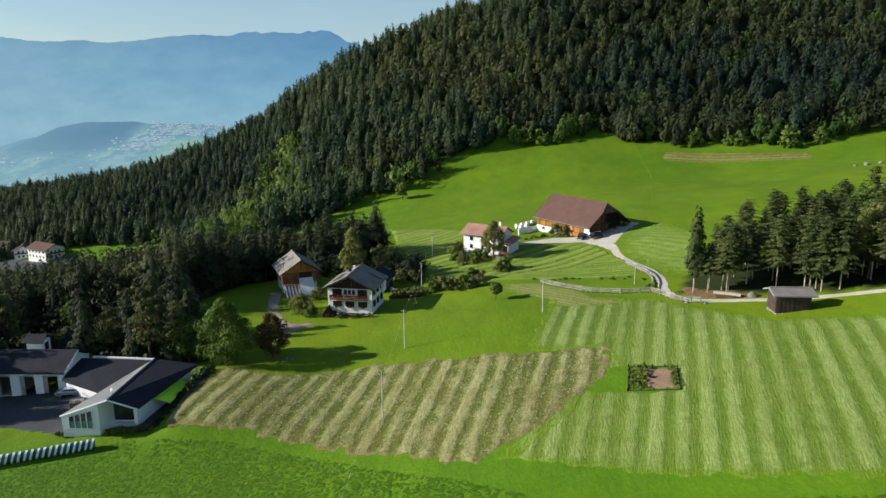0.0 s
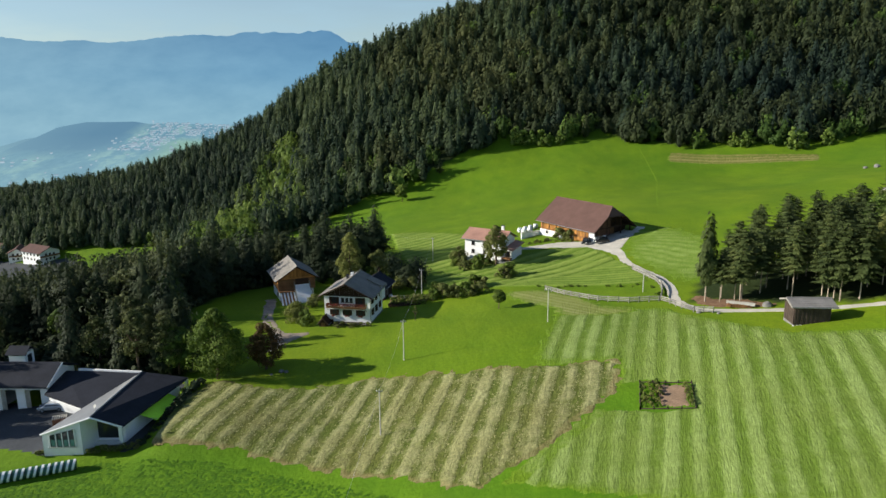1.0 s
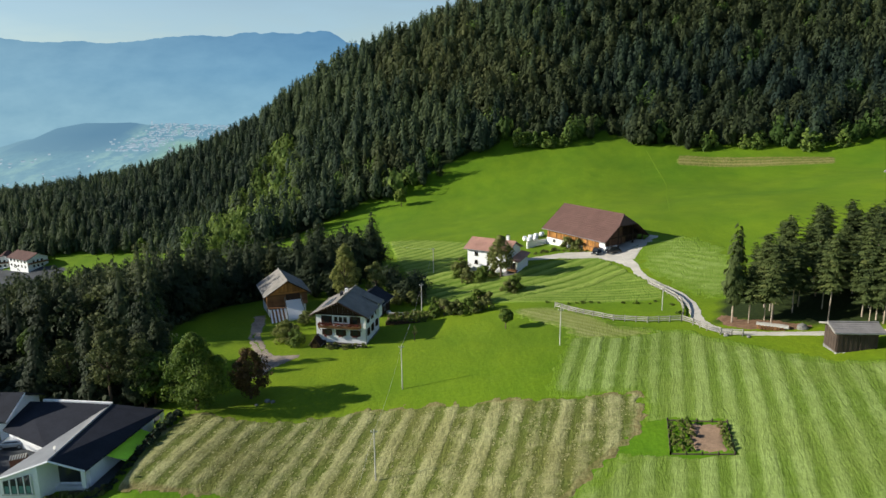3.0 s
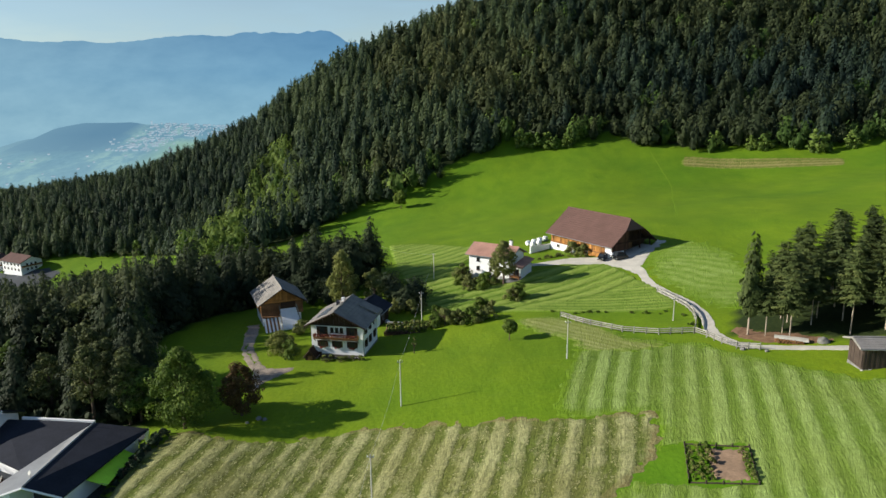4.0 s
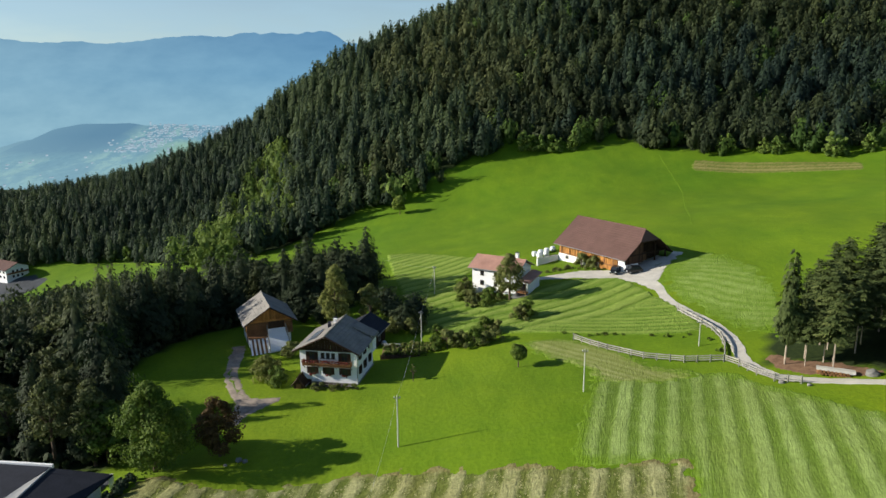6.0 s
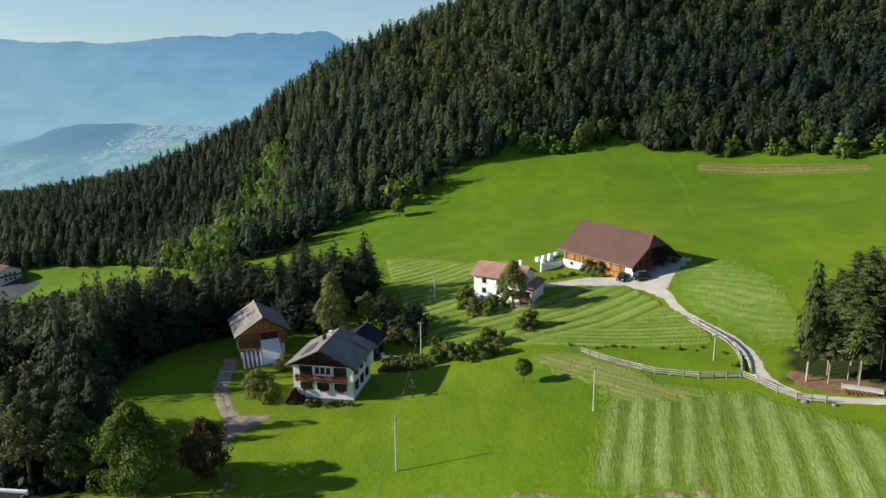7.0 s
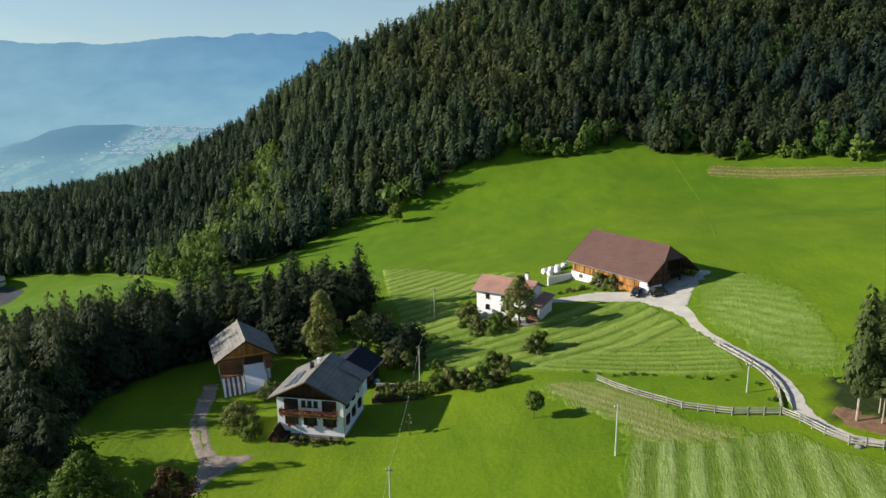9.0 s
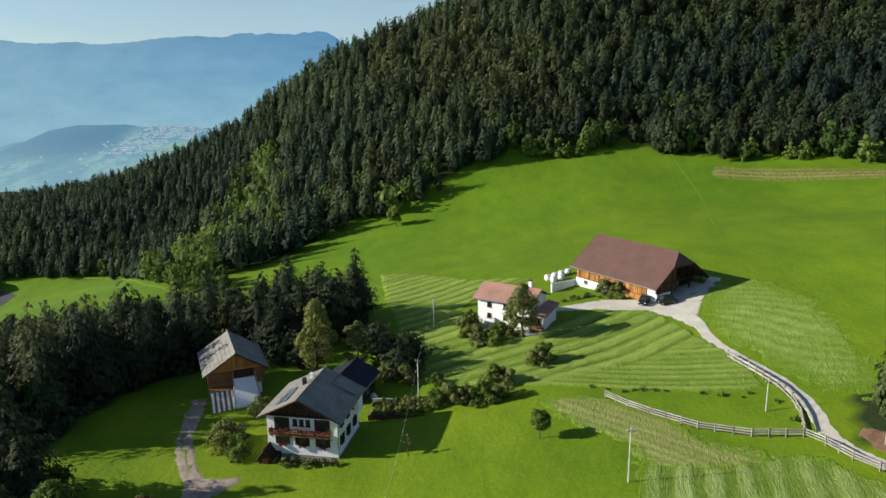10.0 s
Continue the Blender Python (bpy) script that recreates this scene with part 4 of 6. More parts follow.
ramp_top = [(-0.5, -0.3, 3.9), (3.0, -0.3, 3.9), (3.2, -4.6, 0.6), (-0.7, -4.6, 0.6)]
part("ramp", extruded(ramp_top, (0, 0, -3.4)), M["plaster"], hayb, "white concrete ramp to the hay loft")
for xa, xb in ((-0.6, -0.8), (3.1, 3.3)):
    part("ramp_rail", roded((xa, -0.3, 4.6), (xb, -4.6, 1.3), 0.09, sides=5), M["grey_wood"], hayb)
    for k in range(4):
        f = k / 3
        x, y, z = xa + (xb - xa) * f, -0.3 - 4.3 * f, 3.9 - 3.3 * f
        part("rail_post", boxed(x - 0.07, x + 0.07, y - 0.07, y + 0.07, z - 0.3, z + 0.85), M["grey_wood"], hayb)
for x in (-4.2, -2.4, -0.8):
    part("porch_post", roded((x, -1.5, -0.8), (x, -1.5, 2.7), 0.12), M["wood"], hayb)
for k in range(9):
    x = -4.35 + k * 0.40
    part("ramp_plank", extruded([(x, -1.6, 2.5), (x + 0.36, -1.6, 2.5), (x + 0.30, -5.0, -0.1), (x - 0.06, -5.0, -0.1)], (0, 0, -0.14)), M[("plaster", "wood")[k % 2]], hayb)
part("porch_deck", boxed(-4.5, -0.7, -1.7, 0.25, 2.56, 2.72), M["wood"], hayb)
window(hayb, facing(-4.22, 3.0, 0.6, -90), 1.0, 1.0)

# the large barn
bz = -44.6
barn = thing("barn", pose(54.0, 206.0, bz, 0, 0, 32.5), "large barn with brown tiled roof and honey-coloured boards", "barn")
gable_body(barn, 7.5, 3.0, 23.6, -1.0, 4.1, 9.4, M["dark_wood"])
gable_roof(barn, 8.6, -0.2, 24.8, 3.75, 10.15, M["brown_tile"], 0.28, courses=14, hip=1.6)
part("base_wall", boxed(-7.62, -7.3, 2.9, 23.7, -1.2, 1.35), M["plaster"], barn, "whitewashed lower wall")
part("end_wall", boxed(-7.6, -3.2, 0.5, 0.9, -1.2, 2.3), M["plaster"], barn)
part("corner_wall", boxed(-7.62, -7.3, 0.9, 2.9, -1.2, 3.7), M["plaster"], barn)
boards(barn, facing(-4.5, 0.62, 0, 0), 6.0, 2.3, 9.0, 0.5, M["brown_wood"], tall=lambda x: 9.55 - abs(x - 4.5) * 0.744, name="gable_board")
boards(barn, facing(-7.66, 6.0, 0, -90), 6.0, -0.9, 1.3, 0.5, M["orange_wood"], name="low_board")
boards(barn, facing(-7.52, 13.3, 0, -90), 20.4, 1.3, 4.1, 0.6, M["orange_wood"], gap=0.12)
for k in range(7):
    y = 4.4 + k * 3.05
    part("wall_post", boxed(-7.72, -7.52, y - 0.14, y + 0.14, 1.2, 4.1), M["wood"], barn)
part("wall_beam", boxed(-7.75, -7.55, 3.0, 23.6, 1.25, 1.5), M["wood"], barn)
for y in (13.0, 16.5, 20.5):
    window(barn, facing(-7.63, y, 0.1, -90), 1.2, 0.85, M["grey_wood"])
part("stable_door", boxed(-7.70, -7.62, 9.6, 11.2, -0.8, 1.2), M["wood"], barn)
boards(barn, facing(0, 2.98, 0, 0), 14.6, 0.0, 9.0, 0.73, M["dark_wood"], tall=lambda x: 9.2 - abs(x) * 0.63)
part("gate", boxed(-2.4, 2.4, 2.8, 2.9, -0.2, 3.9), M["wood"], barn, "tall wooden barn gate")
for x in (-6.8, -2.9, 2.9, 6.8):
    part("porch_post", boxed(x - 0.15, x + 0.15, 0.5, 0.8, -1.0, 9.6 - abs(x) * 0.745), M["dark_wood"], barn)
part("tie_beam", boxed(-7.4, 7.4, 0.48, 0.82, 4.2, 4.5), M["dark_wood"], barn)

# the white house
wz = -48.9
white = thing("white_house", pose(12.6, 205.6, wz, 0, 0, -122), "bright white house with a faded red tiled roof", "house")
gable_body(white, 4.0, 0, 11.6, -0.8, 6.95, 8.8, M["plaster"])
gable_roof(white, 4.75, -0.8, 12.2, 7.0, 9.15, M["red_tile"], 0.2, M["grey_wood"], courses=7)
for y, z in ((2.6, 5.3), (6.2, 5.3), (9.6, 5.3), (2.6, 3.0), (6.2, 3.0), (9.6, 3.0)):
    window(white, facing(4.02, y, z, 90), 0.85, 1.0, M["dark_wood"])
for x in (-1.8, 1.8):
    window(white, facing(x, -0.02, 5.0, 0), 0.85, 1.0, M["dark_wood"])
chimney(white, -0.6, 9.6, 8.6, 10.2, 0.7)
wing = part("wing_wall", boxed(-3.2, 3.4, 11.6, 14.2, -0.8, 4.6), M["plaster"], white)
part("wing_roof", extruded([(-3.6, 12.22, 6.2), (3.9, 12.22, 5.2), (3.9, 14.8, 4.8), (-3.6, 14.8, 5.8)], (0, 0, -0.2)), M["red_tile"], white)
part("balcony", boxed(3.4, 4.9, 11.8, 14.4, 2.4, 2.6), M["wood"], white)
for y in (11.9, 13.1, 14.3):
    part("balcony_post", boxed(4.75, 4.88, y - 0.07, y + 0.07, -0.8, 5.0), M["wood"], white)
part("balcony_rail", boxed(4.78, 4.88, 11.8, 14.4, 3.4, 3.55), M["dark_wood"], white)
window(white, facing(3.42, 13.0, 2.65, 90), 1.1, 1.7, M["dark_wood"])
part("car_port", extruded([(3.5, 11.2, 2.1), (6.6, 11.2, 1.6), (6.6, 14.6, 1.6), (3.5, 14.6, 2.1)], (0, 0, -0.15)), M["metal_roof"], white, "grey sheet canopy")
for x, y in ((6.4, 11.4), (6.4, 14.4)):
    part("canopy_post", boxed(x - 0.08, x + 0.08, y - 0.08, y + 0.08, -1.0, 1.5), M["grey_wood"], white)

# the field shed
shed = thing("field_shed", pose(66.5, 118.2, -39.25, 0, 0, 85), "dark wooden field shed with a grey roof on stone footing", "shed")
gable_body(shed, 1.95, 0.5, 6.3, 0.2, 3.45, 4.05, M["old_wood"])
part("footing", boxed(-2.0, 2.0, 0.45, 6.35, -0.9, 0.2), M["stone"], shed, "rough stone footing")
gable_roof(shed, 2.55, -0.25, 6.95, 3.45, 4.25, M["shingle"], 0.14, M["grey_wood"], courses=5)
boards(shed, facing(-1.97, 3.4, 0, -90), 5.7, 0.25, 3.42, 0.36, M["old_wood"])
boards(shed, facing(0, 6.32, 0, 180), 3.8, 0.25, 4.0, 0.38, M["old_wood"], tall=lambda x: 3.95 - abs(x) * 0.3)
for k in range(7):
    bm = bmesh.new()
    bmesh.ops.create_icosphere(bm, subdivisions=1, radius=0.24 + 0.05 * (k % 3))
    part("footing_stone", bm, M["concrete"], shed).matrix_local = pose(-2.0 + 0.12 * (k % 2), 6.3 - 0.55 * k, -0.05, 20 * k, 10 * k, 35 * k)

# the workshop with skewed roofs
ox, oy, oz = -52.0, 108.8, -54.2
hall = thing("workshop", pose(ox, oy, oz), "low white workshop with dark sheet roofs and wide windows", "workshop")


def at(x, y, z):
    return (x - ox, y - oy, z - oz)


RF, RB, FL, FR, BL, BR = at(-51.1, 106.6, -48.3), at(-50.2, 124.4, -48.5), at(-58.2, 105.5, -50.4), at(-46.8, 107.4, -50.3), at(-53.0, 122.9, -49.9), at(-42.6, 125.2, -50.05)
part("roof_slope", extruded([RF, FL, BL, RB], (0, 0, -0.25)), M["metal_roof"], hall, "pale grey sheet roof")
dark_side = part("roof_slope", extruded([RF, FR, BR, RB], (0, 0, -0.25)), M["dark_slate"], hall)
for k in range(1, 14):
    f = k / 14
    p, q2 = Vector(RF).lerp(Vector(RB), f), Vector(FR).lerp(Vector(BR), f)
    part("seam", roded(p, q2, 0.05, sides=4), M["dark_slate"], dark_side)
part("ridge_cap", roded(RF, RB, 0.15), M["metal_roof"], hall)
for p, q2 in ((FL, RF), (RF, FR)):
    part("barge_board", roded(Vector(p) - Vector((0, 0.06, 0.12)), Vector(q2) - Vector((0, 0.06, 0.12)), 0.16, sides=4), M["plaster"], hall)
# bay under the pale slope, main wall under the dark one
bay = extruded([at(-58.4, 106.2, -55.2), at(-52.6, 106.3, -55.2), at(-52.6, 106.3, -49.05), at(-58.4, 106.2, -50.7)], Vector((4.7, 14.5, 0)))
part("bay_wall", bay, M["plaster"], hall)
main = extruded([at(-52.4, 109.6, -55.2), at(-47.4, 109.4, -55.2), at(-47.2, 109.4, -50.7), at(-51.9, 109.6, -48.85)], Vector((3.4, 14.6, 0)))
part("main_wall", main, M["plaster"], hall)
glass_top = lambda x: -51.05 + (x + 57.4) * 0.26
glazed = part("window_band", extruded([at(-57.3, 106.16, -52.85), at(-53.5, 106.16, -52.85), at(-53.5, 106.16, glass_top(-53.5)), at(-57.3, 106.16, glass_top(-57.3))], (0, 0.06, 0)), M["glass"], hall, "wide dark window with a slanted head")
for k in range(5):
    x = -57.3 + 3.8 * k / 4
    part("mullion", boxed(*(c for p in ((x - 0.07 - ox, x + 0.07 - ox), (106.07 - oy, 106.17 - oy), (-52.9 - oz, glass_top(x) - oz)) for c in p)), M["plaster"], glazed)
    if k < 4:
        part("pane", boxed(x + 0.22 - ox, x + 0.78 - ox, 106.11 - oy, 106.15 - oy, -52.75 - oz, -51.7 - oz), M["teal_glass"], glazed, "teal curtained pane")
part("window_sill", boxed(-57.5 - ox, -53.3 - ox, 106.0 - oy, 106.16 - oy, -53.0 - oz, -52.88 - oz), M["concrete"], hall)
part("large_window", extruded([at(-51.7, 109.5, -53.2), at(-48.0, 109.38, -53.2), at(-48.0, 109.38, -50.95), at(-51.7, 109.5, -50.1)], (0, 0.1, 0)), M["glass"], hall, "tall dark window under the slanted eave")
part("sill_wall", boxed(-52.3 - ox, -47.6 - ox, 108.7 - oy, 109.3 - oy, -54.6 - oz, -53.5 - oz), M["plaster"], hall)
part("doorway", boxed(-52.56 - ox, -52.48 - ox, 107.2 - oy, 108.1 - oy, -53.9 - oz, -51.7 - oz), M["glass"], hall)
for f in (0.0, 1.0):
    p = Vector(FR).lerp(Vector(BR), f)
    part("corner_post", boxed(-0.25, 0.25, -0.25, 0.25, -4.2, -0.3), M["plaster"], hall).matrix_local = Matrix.Translation(p + Vector((-0.5, 0.4, 0)))
# awning along the eave
aw = extruded([at(-46.1, 112.2, -50.75), at(-43.5, 112.3, -51.75), at(-42.9, 120.6, -51.75), at(-45.4, 120.9, -50.75)], (0, 0, -0.05))
awn = part("awning", aw, M["lime"], hall, "bright lime green awning")
for yy in (112.4, 116.5, 120.4):
    part("awning_arm", roded(at(-45.6, yy, -51.2), at(-43.4, yy, -51.62), 0.04, sides=5), M["grey_wood"], awn)
dish = bmesh.new()
bmesh.ops.create_cone(dish, cap_ends=True, segments=14, radius1=0.08, radius2=0.3, depth=0.12, matrix=Matrix.Translation(Vector(RF).lerp(Vector(RB), 0.12) + Vector((-0.2, 0, 0.75))) @ pose(0, 0, 0, 60, 0, -35))
dish_ob = part("satellite_dish", dish, M["concrete"], hall, "round pale satellite dish on the ridge")
foot_at = Vector(RF).lerp(Vector(RB), 0.12)
part("mast", roded(foot_at - Vector((0.2, 0, 0.1)), foot_at + Vector((-0.2, 0, 0.75)), 0.05), M["metal_roof"], dish_ob)
# slatted crate under the eave of the link
crate = thing("slatted_crate", pose(-60.6, 115.6, ground(-60.6, 115.6) + 0.05, 0, 0, 22), "brown wooden crate with a pale slatted lid", "crate")
part("body", boxed(-1.1, 1.1, -0.7, 0.7, 0, 1.3, bevel=0.03), M["brown_wood"], crate)
for k in range(7):
    part("slat", boxed(-1.12 + k * 0.33, -0.95 + k * 0.33, -0.8, 0.8, 1.31, 1.37), M["pole"], crate)
# flat link building and its parapet
link = thing("workshop_link", pose(-60, 121, -54.4), "dark flat-roofed link with a white parapet", "workshop")
part("roof", extruded([(-5.8, 0.2, 3.4), (3.6, -5.6, 3.4), (7.2, 1.6, 3.7), (8.2, 6.6, 4.5), (-6.2, 8.0, 4.5)], (0, 0, -0.25)), M["dark_slate"], link)
part("wall", extruded([(-5.4, 0.8, -0.6), (2.0, -3.0, -0.6), (7.6, 6.2, -0.6), (-5.6, 7.4, -0.6)], (0, 0, 3.6)), M["plaster"], link)
part("parapet", extruded([(-3.6, 8.0, 4.2), (8.4, 6.2, 4.2), (8.4, 6.6, 4.2), (-3.6, 8.4, 4.2)], (0, 0, 0.55)), M["plaster"], link, "white painted parapet")
# garage wing with three gates
garage = thing("garage", pose(-66.0, 122.6, -54.8, 0, 0, -3), "white garage wing with dark roof and open gates", "garage")
bm = bmesh.new()
for x0, x1 in ((-22, -12.9), (-10.1, -8.4), (-5.6, -4.1), (-1.3, 0)):
    box(bm, x0, x1, 0, 0.3, -0.6, 4.9)
box(bm, -22, 0, 0, 0.3, 4.0, 4.9)
part("front_wall", bm, M["plaster"], garage)
part("back_wall", boxed(-22, 0, 8.5, 8.8, -0.6, 4.9), M["plaster"], garage)
part("side_wall", extruded([(0, 0.3, -0.6), (0, 8.5, -0.6), (0, 8.5, 4.9), (0, 4.4, 6.9), (0, 0.3, 4.9)], (-0.3, 0, 0)), M["plaster"], garage)
part("floor_slab", boxed(-22, -0.3, 0.3, 8.5, -0.5, 0.02), M["concrete"], garage)
part("roof_slope", extruded([(-22, -0.9, 4.85), (0.6, -0.9, 4.85), (0.6, 4.4, 7.4), (-22, 4.4, 7.4)], (0, 0, -0.25)), M["dark_slate"], garage)
part("roof_slope", extruded([(-22, 4.4, 7.4), (0.6, 4.4, 7.4), (0.6, 9.6, 4.85), (-22, 9.6, 4.85)], (0, 0, -0.25)), M["dark_slate"], garage)
part("verge_board", roded((0.62, -0.9, 4.75), (0.62, 4.4, 7.25), 0.15, sides=4), M["plaster"], garage)
for x0 in (-12.9, -8.4, -4.1):
    part("gate_leaf", boxed(x0 + 0.02, x0 + 0.85, 0.1, 0.2, 0, 3.95), M["grey_wood"], garage)
lant = part("roof_house", boxed(-9.4, -6.4, 5.0, 7.6, 5.0, 8.6), M["plaster"], garage, "small white house on the roof")
part("cap_roof", extruded([(-9.8, 4.6, 8.5), (-6.0, 4.6, 8.5), (-6.0, 6.3, 9.7), (-9.8, 6.3, 9.7)], (0, 0, -0.12)), M["dark_slate"], lant)
part("cap_roof", extruded([(-9.8, 6.3, 9.7), (-6.0, 6.3, 9.7), (-6.0, 8.0, 8.5), (-9.8, 8.0, 8.5)], (0, 0, -0.12)), M["dark_slate"], lant)
part("hatch", boxed(-6.42, -6.36, 5.7, 6.9, 6.6, 8.1), M["glass"], lant)

# houses beyond the wood on the far left
for k, (x, y, turn, hw, ln, wall_h) in enumerate(((-204, 384, 60, 5.6, 16, 5.5), (-226, 392, 20, 4.5, 11, 5.0), (-240, 404, 80, 4.5, 12, 5.0), (-252, 388, 30, 4.5, 11, 5.0))):
    z = ground(x, y)
    far_house = thing("far_house", pose(x, y, z, 0, 0, turn), "white house with a brown roof beyond the wood", "house", "houses beyond the wood")
    gable_body(far_house, hw, 0, ln, -2, wall_h, wall_h + 2.2, M["plaster"])
    gable_roof(far_house, hw + 0.9, -0.9, ln + 0.9, wall_h - 0.2, wall_h + 2.5, M["brown_tile"], 0.2)
    for yy in np.arange(2, ln - 1, 3.0):
        for zz in (0.9, 3.4):
            window(far_house, facing(hw + 0.02, yy, zz, 90), 1.0, 1.2, M["dark_wood"], None, False)
            window(far_house, facing(-hw - 0.02, yy, zz, -90), 1.0, 1.2, M["dark_wood"], None, False)
    for xx in (-2.2, 0, 2.2):
        for zz in (0.9, 3.4):
            window(far_house, facing(xx, -0.02, zz, 0), 1.0, 1.2, M["dark_wood"], None, False)
    part("balcony", boxed(-hw + 0.4, hw - 0.4, -1.1, -0.03, 2.9, 3.5), M["wood"], far_house)

# ---- trees ----
def leafy_arrays(rng, h, r, lumps, leaves, size, bottom=0.22, taper=0.55):
    """A broad crown: uneven lumps, each a shell of small tilted leaf sprays."""
    V, T, C = [], [], []
    cz, rz = h * (1 + bottom) / 2, h * (1 - bottom) / 2
    for i in range(lumps):
        u = rng.uniform(-0.95, 0.98)
        an = rng.uniform(0, 6.283)
        s = math.sqrt(1 - u * u)
        k = rng.uniform(0.35, 0.74)
        wide = 1 + taper * (0.35 - u)
        c = np.array((math.cos(an) * s * r * k * wide, math.sin(an) * s * r * k * wide, cz + u * rz * 0.76))
        lr = r * rng.uniform(0.2, 0.44) * (1 - 0.5 * taper * max(0.0, u))
        base = rng.uniform(0.1, 0.6)
        for j in range(leaves):
            d = np.array((rng.gauss(0, 1), rng.gauss(0, 1), rng.gauss(0.25, 1)))
            d /= np.linalg.norm(d)
            p = c + d * lr * rng.uniform(0.65, 1.08) * np.array((1, 1, 0.85))
            e1 = np.cross(d, (rng.uniform(-1, 1), rng.uniform(-1, 1), rng.uniform(-1, 1)))
            e1 /= np.linalg.norm(e1) + 1e-6
            e2 = np.cross(d, e1) * rng.uniform(0.5, 1.0)
            tilt = d * rng.uniform(-0.5, 0.5)
            w = size * rng.uniform(0.6, 1.3)
            n = len(V)
            V.extend((p - e1 * w, p + e2 * w * 0.8 + tilt * w, p + e1 * w, p - e2 * w * 0.8 + tilt * w * 0.4))
            T.extend(((n, n + 1, n + 2), (n, n + 2, n + 3)))
            t = base + rng.uniform(-0.1, 0.3)
            C.extend((t, t, t, t))
    return np.array(V), np.array(T), np.array(C)


def fuzzy_arrays(rng, h, r, sprays, size, belly=0.3, point=1.0, bare=0.06, core=0.7, rough=1.0, thin=False, boughs=0, reach=0.16):
    """A conifer: boughs on an uneven tapering envelope round a core coloured dark for inner shade, each a group of
    overlapping sprays that lie along it.
    """
    V, T, C = [], [], []
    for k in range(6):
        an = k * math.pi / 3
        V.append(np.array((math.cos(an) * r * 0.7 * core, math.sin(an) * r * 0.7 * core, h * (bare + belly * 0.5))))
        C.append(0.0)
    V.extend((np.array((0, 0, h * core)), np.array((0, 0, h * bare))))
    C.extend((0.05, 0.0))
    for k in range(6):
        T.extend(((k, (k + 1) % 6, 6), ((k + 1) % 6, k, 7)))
    lob = [rng.uniform(0, 6.28) for _ in range(4)]
    up = np.array((0, 0, 1.0))

    def profile(f, an):
        body = (max(f, 0.001) / belly) ** 0.5 if f < belly else (max(0.0, 1 - f) / (1 - belly)) ** point
        return body * (1 + rough * (0.15 * math.sin(2 * an + lob[0] + 5 * f) + 0.12 * math.sin(3 * an + lob[1] - 9 * f)))

    boughs = boughs or max(20, sprays // 6)
    loose = reach > 0.2
    for b in range(boughs):
        fb = 1 - math.sqrt(max(0.0, 1 - 0.985 * (b + rng.random()) / boughs))
        ab = 2.39996 * b + rng.uniform(-0.5, 0.5)
        push = 1 + rng.uniform(-reach, reach) * (1 - 0.6 * fb)
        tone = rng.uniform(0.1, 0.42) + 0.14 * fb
        for q in range(sprays // boughs):
            along = rng.uniform(0.45, 1.05) if loose else rng.uniform(0.92, 1.05)
            f = min(0.985, max(0.0, fb + rng.gauss(0, 0.012 if loose else 0.022) + (0.03 * (1 - along) if loose else 0)))
            an = ab + rng.gauss(0, 0.2) / (0.35 + profile(fb, ab))
            body = profile(f, an)
            rad = r * body * push * along + 0.1
            steep = min(0.35, max(-2.0, (profile(min(1.0, f + 0.03), an) - profile(max(0.0, f - 0.03), an)) * r / (0.06 * h)))
            out = np.array((math.cos(an), math.sin(an), 0.0))
            face = out - up * steep + np.array((rng.gauss(0, 0.2), rng.gauss(0, 0.2), rng.gauss(0.12, 0.2)))
            face /= np.linalg.norm(face)
            down = face * face[2] - up
            down /= np.linalg.norm(down) + 1e-6
            side = np.cross(face, down)
            p = out * rad + up * h * (bare + (1 - bare) * f)
            w = size * (0.55 + 0.6 * min(1.1, body)) * rng.uniform(0.75, 1.2)
            n = len(V)
            t = tone + rng.uniform(-0.07, 0.07)
            if thin:
                turn = side * rng.uniform(-0.35, 0.35)
                V.extend((p - down * w * 0.5 + side * w * 0.5 - face * w * 0.15, p - down * w * 0.6 - side * w * 0.5 - face * w * 0.15, p + (down + turn) * w * rng.uniform(0.9, 1.3) + face * w * 0.35))
                T.append((n, n + 1, n + 2))
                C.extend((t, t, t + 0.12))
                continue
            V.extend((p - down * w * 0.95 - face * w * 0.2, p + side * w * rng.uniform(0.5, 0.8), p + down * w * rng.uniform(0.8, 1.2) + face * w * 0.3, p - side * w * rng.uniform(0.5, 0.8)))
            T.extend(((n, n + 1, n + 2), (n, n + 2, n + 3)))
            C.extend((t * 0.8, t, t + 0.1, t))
    return np.array(V), np.array(T), np.array(C)


